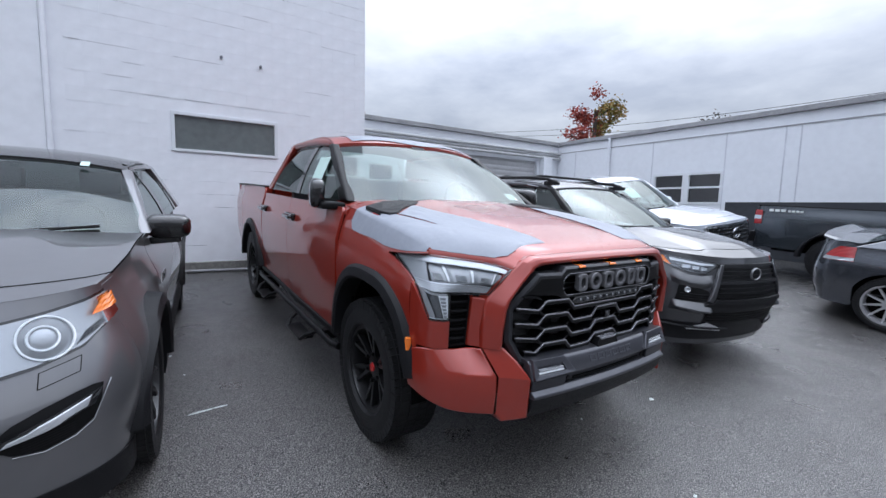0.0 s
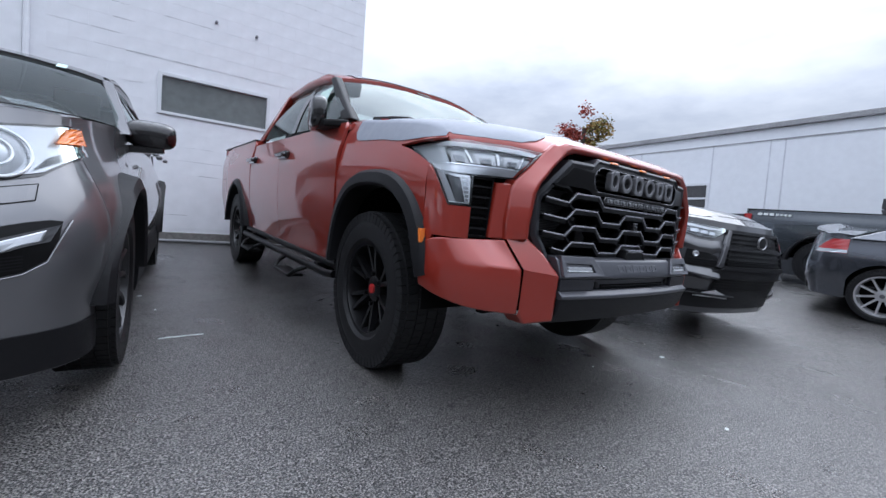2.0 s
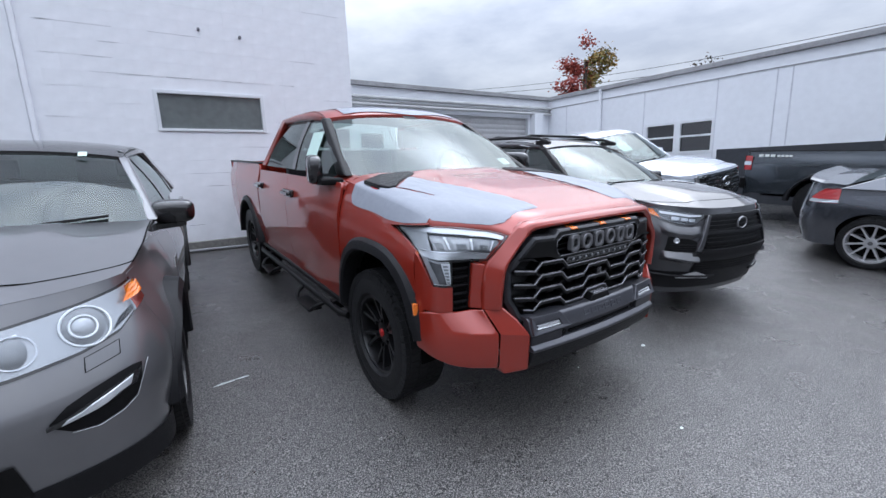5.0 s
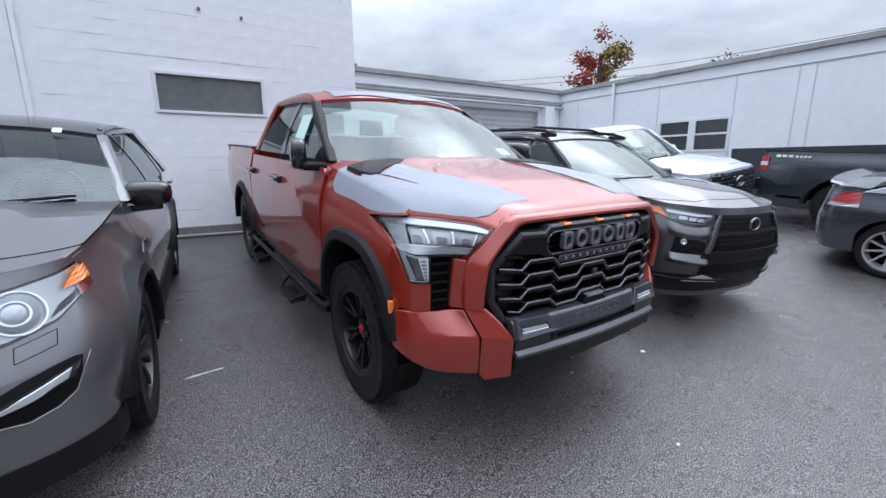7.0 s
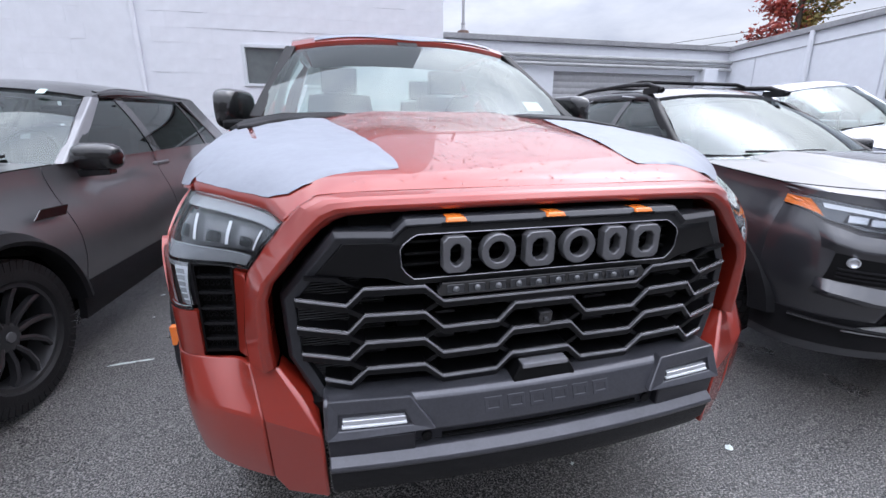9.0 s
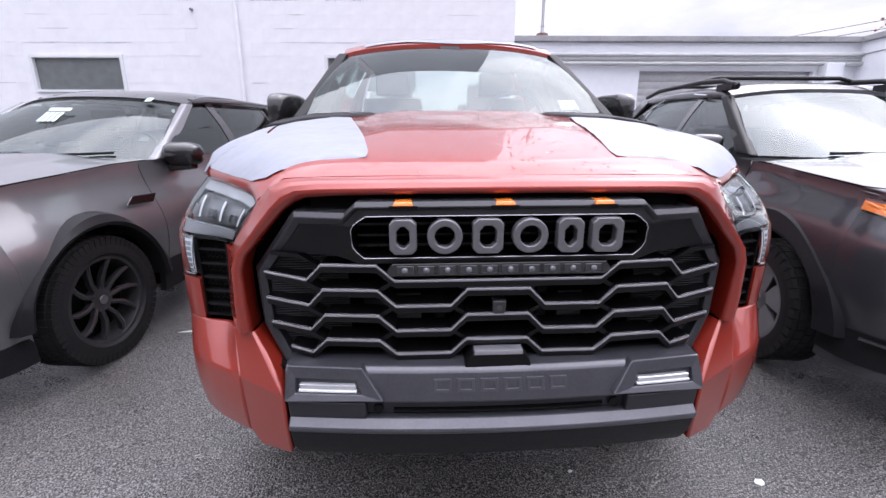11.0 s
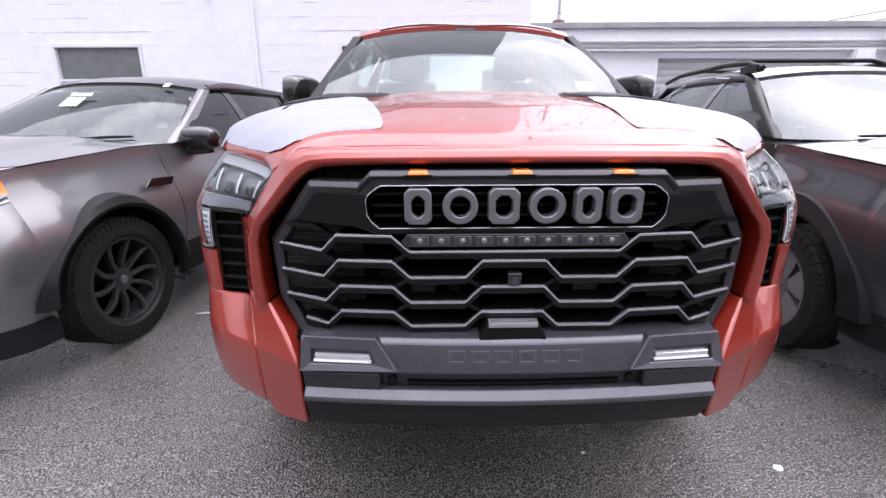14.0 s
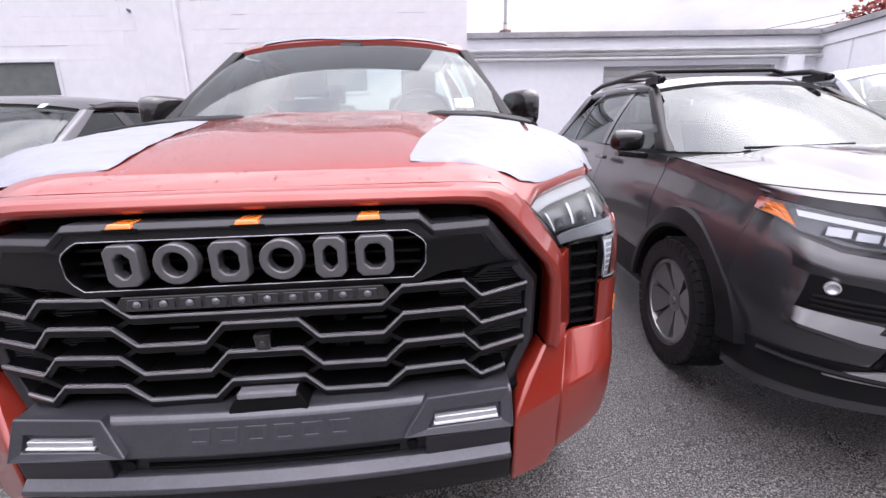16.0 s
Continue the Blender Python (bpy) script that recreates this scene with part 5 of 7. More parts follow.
        for loop in (("t1", "t2", "t25", "c2", "c1"), ("c1", "c2", "b2", "b0", "b1"), ("b1", "b0", "k0", "k1"), ("b0", "b2", "k2", "k0")):
            bm.faces.new([vs[n] for n in loop])
        bm.faces.new((vs["t2"], vs["t3"], vs["t25"]))
        bm.faces.new((vs["t25"], vs["t3"], vs["c2"]))
        bm.faces.new((vs["t2"], e4, e3, vs["t3"]))
        bm.faces.new((vs["t3"], e3, vs["k2"], vs["b2"], vs["c2"]))
        part("bumper_end", bm, red, bumper, smooth=20, bevel=0.009)
        tops = even([(0.734, 0.188, 0.780), (0.775, 0.244, 0.777), (0.855, 0.270, 0.774), (0.925, 0.322, 0.770), (0.957, 0.392, 0.758), (0.970, 0.452, 0.735)])
        crease = even([(0.699, 0.106, 0.670), (0.762, 0.142, 0.674), (0.835, 0.190, 0.674), (0.905, 0.258, 0.668), (0.955, 0.360, 0.650), (0.976, 0.452, 0.632)])
        lows = even([(0.695, 0.114, 0.485), (0.755, 0.148, 0.487), (0.825, 0.194, 0.492), (0.890, 0.255, 0.503), (0.940, 0.352, 0.525), (0.962, 0.452, 0.552)])

        def wing(u, v):
            if v <= 0.5:
                p = spline(lows, u).lerp(spline(crease, u), v * 2)
                p += Vector((0.25, -0.6, 0)) * 0.010 * math.sin(math.pi * v * 2)
            else:
                p = spline(crease, u).lerp(spline(tops, u), v * 2 - 1)
            return s(p)
        bm = bmesh.new()
        grid(bm, wing, 24, 12)
        ob = part("bumper_wing", bm, red, bumper, smooth=28)
        mod = ob.modifiers.new("thickness", "SOLIDIFY")
        mod.thickness, mod.offset = 0.03, -1
        mod = ob.modifiers.new("edge", "BEVEL")
        mod.width, mod.segments, mod.limit_method = 0.006, 2, "ANGLE"


def truck_front(root):
    red = M["red"]
    # hood with its rolled rear edge
    def hood(u, v):
        y = 0.135 + 1.295 * v ** 1.6
        a = 2 * u - 1
        x = curve(HOOD_EDGE, y) * math.copysign(abs(a) ** 0.85, a)
        bow = -0.09 * (1 - a * a) * smooth01((v - 0.82) / 0.18)
        return (x, y + bow, truck_hood_z(x, y))
    bm = bmesh.new()
    grid(bm, hood, 72, 56, (0, 0, -0.025))
    part("hood", bm, red, root, smooth=45)
    for sd in (-1, 1):
        truck_fender(root, sd, red)
        truck_arch(root, sd)
        truck_lamp(root, sd)
        truck_vent(root, sd)
        # fascia between vent and surround
        bm = bmesh.new()
        a = [(0.728, 0.196, 0.782), (0.768, 0.252, 0.780), (0.752, 0.250, 1.010), (0.716, 0.200, 1.010)]
        prism(bm, [(sd * x, y, z) for x, y, z in a], (0, 0.05, 0))
        part("fascia", bm, red, root, bevel=0.006)
    # surround of the grille: flat face, ridge and inner return
    half = [((0.732, 0.184, 0.784), (0.659, 0.129, 0.797)), ((0.734, 0.186, 0.86), (0.662, 0.124, 0.862)), ((0.721, 0.193, 0.985), (0.657, 0.112, 0.975)), ((0.706, 0.184, 1.024), (0.640, 0.110, 1.016)),
            ((0.655, 0.163, 1.092), (0.572, 0.112, 1.090)), ((0.612, 0.146, 1.145), (0.531, 0.108, 1.132)), ((0.575, 0.135, 1.184), (0.500, 0.104, 1.153)), ((0.535, 0.131, 1.205), (0.470, 0.100, 1.163)),
            ((0.47, 0.131, 1.210), (0.41, 0.095, 1.167)), ((0.25, 0.131, 1.211), (0.25, 0.090, 1.170)), ((0.0, 0.131, 1.212), (0.0, 0.088, 1.171))]
    stations = [(Vector((-o[0], *o[1:])), Vector((-i[0], *i[1:]))) for o, i in half] + [(Vector(o), Vector(i)) for o, i in half[-2::-1]]
    bm = bmesh.new()
    rows = []
    for o, i in stations:
        side = abs(o.z - i.z) < 0.03
        f1, f2 = (0.012, 0.034) if side else (0.020, 0.022)
        rows.append([bm.verts.new(p) for p in (o + Vector((0, 0.07, -0.005)), o, o.lerp(i, 0.28) + Vector((0, -f1, 0.004 if not side else 0)), o.lerp(i, 0.66) + Vector((0, -f2, 0)), i, i + Vector((0, 0.07, 0)))])
    for p, q in zip(rows, rows[1:]):
        for k in range(5):
            bm.faces.new((p[k], p[k + 1], q[k + 1], q[k]))
    part("grille_surround", bm, red, root, smooth=26, bevel=0.007)
    # near-black box put in as the shade in the gap behind the upper lip
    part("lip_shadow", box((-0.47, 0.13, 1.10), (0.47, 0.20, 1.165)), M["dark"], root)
    truck_grille(root)
    truck_bumper(root, red)
    # cowl and corner panels by the screen
    part("cowl", box((-0.78, 1.30, 1.325), (0.78, 1.58, 1.372)), M["black"], root)
    for sd in (-1, 1):
        bm = bmesh.new()
        grid(bm, lambda u, v: (sd * (0.930 - 0.135 * v), 1.36 + (0.38 - 0.16 * v) * u + 0.02 * v, 1.325 + 0.055 * math.sin(v * math.pi / 2) + 0.012 * u), 8, 8, (0, 0, -0.03))
        part("cowl_corner", bm, red, root, smooth=50)
        # hood scoop: black wedge with a badge plate
        f = lambda x, y, d=0.022: Vector((sd * x, y, truck_hood_z(x, min(1.4, y)) + d))
        bm = bmesh.new()
        loop = [f(0.868, 1.21), f(0.858, 1.02), f(0.835, 0.935, 0.018), f(0.79, 0.93, 0.014), f(0.70, 1.03, 0.014), f(0.48, 1.25, 0.012), f(0.42, 1.315, 0.010), f(0.47, 1.335), f(0.72, 1.27)]
        prism(bm, loop, (0, 0, -0.05))
        scoop = part("hood_scoop", bm, M["flare"], root, "black plastic hood scoop with a badge plate", bevel=0.008)
        bm = bmesh.new()
        e = lambda y, z: (sd * (0.871 - 0.01 * (1.2 - y)), y, truck_hood_z(0.86, y) + z)
        prism(bm, [e(0.975, -0.022), e(1.19, -0.026), e(1.19, 0.014), e(0.985, 0.014)], (sd * 0.006, 0, 0))
        plate = part("badge_plate", bm, M["black"], scoop, bevel=0.003)
        for a, b, material in ((1.09, 1.175, M["letter"]), (0.995, 1.075, M["red_cap"])):
            bm = bmesh.new()
            prism(bm, [(sd * 0.879, a, truck_hood_z(0.86, a) - 0.014), (sd * 0.879, b, truck_hood_z(0.86, b) - 0.016), (sd * 0.879, b, truck_hood_z(0.86, b) + 0.004), (sd * 0.879, a, truck_hood_z(0.86, a) + 0.004)], (sd * 0.002, 0, 0))
            part("badge_bar", bm, material, plate)
        # white film over the hood corner, slit behind the scoop, and over the fender's shoulder
        def ripple(x, y):
            return 0.0035 + 0.003 * noise.noise((x * 9, y * 5, sd * 3.1)) + 0.0025 * noise.noise((x * 30, y * 13, sd * 7.7))

        def hood_film(u, v):
            y = 0.20 + 0.98 * v
            a = curve([(0.20, 0.56), (0.207, 0.34), (0.26, 0.338), (0.45, 0.372), (0.90, 0.468), (1.18, 0.53)], y)
            b = curve([(0.20, 0.60), (0.237, 0.652), (0.335, 0.755), (0.45, 0.862), (0.52, 0.862), (0.58, 0.735), (0.62, 0.722), (0.93, 0.785), (1.0, 0.70), (1.18, 0.545)], y)
            x = a + (b - a) * u
            return (sd * x, y, truck_hood_z(x, y) + ripple(x, y))

        def shoulder_film(u, v):
            y = 0.46 + 0.80 * v
            if u < 0.35:
                a = curve([(0.46, 0.85), (0.54, 0.74), (0.60, 0.722), (0.64, 0.738), (0.95, 0.805), (1.26, 0.845)], y)
                x = a + (curve(HOOD_EDGE, y) - a) * u / 0.35
                z = truck_hood_z(x, y)
                return (sd * (x + 0.002), y, z + ripple(x, y))
            k = (u - 0.35) / 0.65
            zt = curve(HOOD_LOW, y) - 0.004
            zb = spline([(0.46, 1.193), (0.60, 1.182), (0.75, 1.182), (0.917, 1.200), (1.15, 1.212), (1.22, 1.225), (1.27, 1.28)], y)
            z = zt + (zb - zt) * k
            x = fender_x(y, z) + ripple(y, z)
            return (sd * x, y, z)
        for nm, fn, nu, nv in (("hood_film", hood_film, 34, 56), ("shoulder_film", shoulder_film, 28, 40)):
            bm = bmesh.new()
            grid(bm, fn, nu, nv)
            ob = part(nm, bm, M["film"], root, "wrinkled white protective film stuck over the hood corner", smooth=70)
            mod = ob.modifiers.new("thickness", "SOLIDIFY")
            mod.thickness, mod.offset = 0.0006, 1


def build_crew_cab(m):
    """The orange-red pickup in the middle of the yard."""
    root = thing("pickup_truck", m, "orange-red crew-cab pickup truck with white film on its hood", "pickup truck")
    car = dict(w=[(0.2, 0.87), (0.35, 0.915), (0.5, 0.94), (1.2, 0.945), (3.7, 0.945), (5.0, 0.945), (5.5, 0.93)],
               belt=[(0.2, 1.11), (0.35, 1.135), (0.6, 1.18), (1.0, 1.235), (1.35, 1.28), (3.62, 1.29), (3.66, 1.35), (5.5, 1.35)],
               sill=0.47, waist=0.005, flare_wave=0.006, hubs=(0.862, 4.31), R=0.40, arch=0.51, W=0.945, core=(0.30, 5.40), core_top=[(0.3, 1.0), (1.3, 1.0), (1.7, 0.70), (3.5, 0.70), (3.7, 0.75), (5.5, 0.75)], mat=M["red"])
    car["cab"] = dict(base_w=0.88, top_w=0.685, ws_base=1.42, ws_top=2.10, rear_top=3.32, rear_base=3.60, base_z=1.315, roof_z=1.836, arc=0.024, bow=0.20, c_pillar=0.10,
                      panes=[(1.50, 2.46, "front_door_glass"), (2.55, 3.42, "rear_door_glass")])
    red = M["red"]
    build_core(car, root)
    for side in (-1, 1):
        for a, b, name, n in ((1.332, 2.548, "front_door", 8), (2.552, 3.620, "rear_door", 8), (3.645, 5.46, "bed_side", 40)):
            p = build_side(car, root, a, b, name, red, side, n)
            if name.endswith("door"):
                bm = bmesh.new()
                y = b - 0.12
                x = 0.945 * side
                add_box(bm, (min(x, x + side * 0.045), y - 0.11, 1.12), (max(x, x + side * 0.045), y + 0.10, 1.15))
                add_box(bm, (min(x - side * 0.02, x + side * 0.02), y - 0.12, 1.105), (max(x - side * 0.02, x + side * 0.02), y + 0.11, 1.165))
                part("door_handle", bm, M["gloss_black"], p, bevel=0.012)
        bm = bmesh.new()
        arch_flare(bm, car, 4.31, side, 0.492, 0.566, 0.022, 0.12, math.pi - 0.1)
        part("rear_flare", bm, M["flare"], root, smooth=40)
        # near-black sheet added behind the doors as the shade in their gaps
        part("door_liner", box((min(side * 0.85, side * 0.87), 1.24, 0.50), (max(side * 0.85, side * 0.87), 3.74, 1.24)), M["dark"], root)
        # rocker and side step
        part("rocker", box((min(side * 0.86, side * 0.92), 1.26, 0.43), (max(side * 0.86, side * 0.92), 3.78, 0.47)), M["black"], root, bevel=0.01)
        step = new("side_step")
        step.parent = root
        bm = bmesh.new()
        tube(bm, [(side * 0.93, 1.28, 0.405), (side * 0.95, 1.36, 0.40), (side * 0.95, 3.66, 0.40), (side * 0.93, 3.74, 0.405)], 0.023, 10)
        part("rail", bm, M["black"], step, smooth=50)
        for y in (1.72, 2.92):
            bm = bmesh.new()
            add_box(bm, (min(side * 0.95, side * 1.06), y + 0.03, 0.305), (max(side * 0.95, side * 1.06), y + 0.36, 0.325))
            tube(bm, [(side * 0.95, y - 0.06, 0.39), (side * 1.02, y - 0.02, 0.355), (side * 1.045, y + 0.03, 0.312)], 0.016, 8)
            tube(bm, [(side * 0.95, y + 0.44, 0.39), (side * 1.02, y + 0.40, 0.355), (side * 1.045, y + 0.36, 0.312)], 0.016, 8)
            part("step_pad", bm, M["black"], step, bevel=0.006)
        for y in (1.5, 3.3):
            part("bracket", box((min(side * 0.8, side * 0.95), y, 0.38), (max(side * 0.8, side * 0.95), y + 0.06, 0.44)), M["black"], step)
        folded_mirror(root, side, 0.965, 1.64, 1.345)
    def film(name, fn, nu, nv, label):
        bm = bmesh.new()
        grid(bm, fn, nu, nv)
        part(name, bm, M["film"], root, label, smooth=70)

    roof = build_greenhouse(car, root, red, M["black"], True)

    def roof_film(u, v):
        p = Vector(roof(0.10 + 0.83 * u, 0.02 + 0.34 * v + 0.02 * math.sin(9 * u)))
        return p + Vector((0, -0.002, 0.003 + 0.0015 * noise.noise((u * 8, v * 5, 0.4))))
    film("roof_film", roof_film, 20, 14, "white protective film on the roof edge")
    # price sheet in the front door window, label in the windscreen
    bm = bmesh.new()
    grid(bm, lambda u, v: (-0.845 + 0.085 * v, 1.96 + 0.24 * u, 1.42 + 0.20 * v), 2, 2, (0.003, 0, 0))
    part("price_sheet", bm, M["sheet"], root, "pale green price sheet in the door window")
    bm = bmesh.new()
    grid(bm, lambda u, v: (0.56 + 0.09 * u, 1.40 + 0.09 * v, 1.355 + 0.05 * v), 2, 2, (0, 0.003, 0))
    part("window_label", bm, M["paper"], root)
    bm = bmesh.new()
    grid(bm, lambda u, v: (-0.06 + 0.12 * u, 1.955 + 0.06 * v, 1.735 + 0.035 * v), 2, 2, (0, 0.05, 0.03))
    part("sensor_cover", bm, M["black"], root)
    # bed
    bm = bmesh.new()
    add_box(bm, (-0.90, 3.66, 0.80), (0.90, 3.72, 1.345))
    add_box(bm, (-0.90, 5.38, 0.80), (0.90, 5.46, 1.345))
    add_box(bm, (-0.88, 3.72, 0.80), (0.88, 5.38, 0.86))
    part("bed", bm, red, root)
    for sd in (-1, 1):
        part("bed_rail", box((min(sd * 0.80, sd * 0.905), 3.66, 1.345), (max(sd * 0.80, sd * 0.905), 5.46, 1.362)), M["black"], root, bevel=0.004)
        part("bed_wall", box((min(sd * 0.80, sd * 0.83), 3.66, 0.80), (max(sd * 0.80, sd * 0.83), 5.46, 1.345)), M["black"], root)
    # wheels
    for hub in (0.915, 4.31):
        for sd in (-1, 1):
            mm = Matrix.Translation((sd * (0.785 if hub < 1 else 0.80), hub, 0.40)) @ pose(0, 0, 0, 0, 0, 180 if sd > 0 else 0)
            build_wheel("wheel", 0.40, 0.275, 0.235, M["rim_black"], 6, root, mm, M["red_cap"], tread=64, style="fork")
    # wiper, sticker; two thin bars stand in for power lines mirrored in the windscreen
    for off in (0.0, 0.010):
        bm = bmesh.new()
        tube(bm, [(0.400 + off, 2.80, 1.30), (0.415 + off * 0.6, 3.00, 1.52), (0.430 + off * 0.2, 3.19, 1.735)], 0.0035, 6)
        part("cable", bm, M["black"], root, "thin black line standing in for power lines reflected in the windscreen")
    rescale(root, 1.05)
    truck_front(root)
    return root


crew_cab = build_crew_cab(on_ground(-0.008, 0.0, 2.2) @ pose(0, 0, 0, 0, -0.7, 0))


def front_fn(car):
    """The nose surface y(x, z): a rounded plan that runs into the fenders at the join."""
    n = car["nose"]
    yj = car["join"]
    e = n["p"]

    def base(x, z):
        half = side_x(car, yj, z)
        y0 = n["rake"] * max(0, z - n["zf"]) + n.get("under", 0.25) * max(0, n["zf"] - 0.12 - z)
        s = min(1.0, abs(x) / half)
        y = y0 + (yj - y0) * (1 - (1 - s ** e) ** (1 / e))
        return Vector((math.copysign(min(abs(x), half), x), y, z))

    def f(x, z, lift=0.0):
        p = base(x, z)
        if lift == 0.0:
            return p
        k = side_x(car, yj, z) - 0.004
        xc = max(-k, min(k, x))
        dx = base(xc + 0.003, z) - base(xc - 0.003, z)
        dz = base(xc, z + 0.004) - base(xc, z - 0.004)
        nrm = dx.cross(dz)
        nrm = nrm.normalized() if nrm.length > 1e-9 else Vector((0, -1, 0))
        return p + nrm * lift
    return f


def quad_on(bm, f, a, b, c, d, nu, nv, lift, push=None):
    """A patch on a nose surface between four (x, z) corners: bottom a-b, top d-c."""
    def fn(u, v):
        x = (a[0] * (1 - u) + b[0] * u) * (1 - v) + (d[0] * (1 - u) + c[0] * u) * v
        z = (a[1] * (1 - u) + b[1] * u) * (1 - v) + (d[1] * (1 - u) + c[1] * u) * v
        return f(x, z, lift)
    grid(bm, fn, nu, nv, push)


def strip_on(bm, f, sd, low, high, lift, nu=24, nv=5, push=None):
    """A patch on a nose surface between two (x, z) lines, on side sd."""
    def fn(u, v):
        k = u * (len(low) - 1)
        i = min(int(k), len(low) - 2)
        t = k - i
        lx, lz = (low[i][j] + (low[i + 1][j] - low[i][j]) * t for j in (0, 1))
        hx, hz = (high[i][j] + (high[i + 1][j] - high[i][j]) * t for j in (0, 1))
        return f(sd * (lx + (hx - lx) * v), lz + (hz - lz) * v, lift)
    grid(bm, fn, nu, nv, push)


def mirrored(p, sd):
    return [(sd * x, z) for x, z in p]


def build_shell(root, car, seams, rear_mat=None):
    """Nose, hood, sides, tail, cabin and underbody of a car."""
    yj = car["join"] = car["hubs"][0] - car["arch"] + 0.01
    f = front_fn(car)
    n = car["nose"]
    build_core(car, root)
    belt = lambda y: curve(car["belt"], y)
    xj = side_x(car, yj, belt(yj))
    top = lambda s: belt(yj) + (n["top"] - belt(yj)) * (1 - abs(s) ** 2.6)

    def nose(u, v):
        # even steps round the corner
        a = math.pi / 2 * (2 * u - 1)
        s = math.copysign(abs(math.sin(a)) ** (2 / n["p"]), a)
        z = n["z0"] + (top(s) - n["z0"]) * v
        return f(side_x(car, yj, z) * s, z)
    bm = bmesh.new()
    grid(bm, nose, 48, 20, (0, 0.02, 0))
    part("front_fascia", bm, car["mat"], root, smooth=60)
    cw = car["cowl"]

    def hood(u, v):
        a = math.pi / 2 * (2 * u - 1)
        s = math.copysign(abs(math.sin(a)) ** (2 / n["p"]), a)
        ye = yj + (cw[0] - yj) * v
        p = f(xj * s, top(s)).lerp(Vector((0, cw[0] - cw[2] * (1 - s * s), 0)), v)
        mid = n["top"] + (cw[1] - n["top"]) * math.sin(v * math.pi / 2) ** 0.8
        z = belt(ye) + (mid - belt(ye)) * (1 - abs(s) ** 2.6)
        z += car.get("dome", 0.02) * smooth01((0.62 - abs(s)) / 0.14) * smooth01(v / 0.25) * smooth01((1.15 - v) / 0.3)
        return Vector(((side_x(car, ye, belt(ye)) - 0.004 * v) * s, p.y, z + 0.002))
    bm = bmesh.new()
    grid(bm, hood, 40, 24, (0, 0, -0.02))
    part("hood", bm, car["mat"], root, smooth=50)
    car["hood_fn"] = hood
    # shut line round the hood
    bm = bmesh.new()
    for sd in (0, 1):
        tube(bm, [Vector(hood(abs(sd - 0.03), 0.12 + 0.86 * k / 12)) + Vector((0, 0, -0.0015)) for k in range(13)], 0.004, 6)
    tube(bm, [Vector(hood(0.03 + 0.94 * k / 24, 0.12)) + Vector((0, 0, -0.0015)) for k in range(25)], 0.004, 6)
    part("hood_seam", bm, M["dark"], root)
    # wipers at the foot of the screen
    for x0, x1 in ((-0.45, 0.12), (0.16, 0.62)):
        bm = bmesh.new()
        sc = lambda x: Vector((x, car["cab"]["ws_base"] - car["cab"].get("bow", 0.22) * (1 - (x / car["cab"]["base_w"] / 0.93) ** 2), car["cab"]["base_z"] + 0.025))
        tube(bm, [sc(x0 + (x1 - x0) * k / 6) + Vector((0, 0.015 + 0.03 * k / 6, 0.02 * k / 6)) for k in range(7)], 0.009, 6)
        part("wiper", bm, M["black"], root)
    yr = car["hubs"][1] + car["arch"] - 0.01
    cuts = [yj] + seams + [yr if car.get("round_tail") else car["tail"]]
    names = car["panels"]
    for side in (-1, 1):
        for (a, b), nm in zip(zip(cuts, cuts[1:]), names):
            p = build_side(car, root, a + 0.004, b - 0.004, nm, car["mat"], side, 8 if "door" in nm else 30)
            if "door" in nm:
                bm = bmesh.new()
                x = curve(car["w"], b) - 0.01
                z = curve(car["belt"], b) - 0.10
                add_box(bm, (min(side * x, side * (x + 0.04)), b - 0.27, z), (max(side * x, side * (x + 0.04)), b - 0.07, z + 0.03))
                part("door_handle", bm, car.get("handle", car["mat"]), p, bevel=0.010)
        for hub, nm in zip(car["hubs"], ("front_flare", "rear_flare")):
            if "flare" in car:
                r0, r1, lift = car["flare"]
                bm = bmesh.new()
                arch_flare(bm, car, hub, side, r0, r1, lift, 0.05, math.pi - 0.02)
                part(nm, bm, M["flare"], root, smooth=40)
        a, b = car["hubs"][0] + car["arch"] + 0.02, car["hubs"][1] - car["arch"] - 0.02
        lx = side * (car["W"] - 0.11)
        # added sheet inside the doors, its near-black stands for shade in the gaps
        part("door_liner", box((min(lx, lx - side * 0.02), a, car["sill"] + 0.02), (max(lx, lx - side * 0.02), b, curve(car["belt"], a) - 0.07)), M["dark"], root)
        if car.get("cladding", True):
            bm = bmesh.new()
            a, b = car["hubs"][0] + car["arch"], car["hubs"][1] - car["arch"]
            grid(bm, lambda u, v: (side * (curve(car["w"], a) * 0.975 + 0.012 * math.sin(math.pi * v)), a + (b - a) * u, car["sill"] - 0.09 + 0.20 * v), 4, 5, (-side * 0.04, 0, 0))
            part("sill_cladding", bm, M["flare"], root, smooth=50)
    # tail
    t = car["tail"]
    zt = belt(t)
    if car.get("round_tail"):
        end = lambda z: t + 0.10 - 0.22 * max(0, z - 0.62) - 0.30 * max(0, 0.42 - z)

        def tail(x, z, lift=0.0):
            def base(x, z):
                half = side_x(car, yr, z)
                s = min(1.0, abs(x) / half)
                return Vector((math.copysign(min(abs(x), half), x), end(z) - (end(z) - yr) * (1 - (1 - s ** 2.8) ** (1 / 2.8)), z))
            k = side_x(car, yr, z) - 0.004
            xc = max(-k, min(k, x))
            nrm = (base(xc, z + 0.004) - base(xc, z - 0.004)).cross(base(xc + 0.003, z) - base(xc - 0.003, z)).normalized()
            return base(x, z) + nrm * lift

        def shell(u, v):
            a = math.pi / 2 * (2 * u - 1)
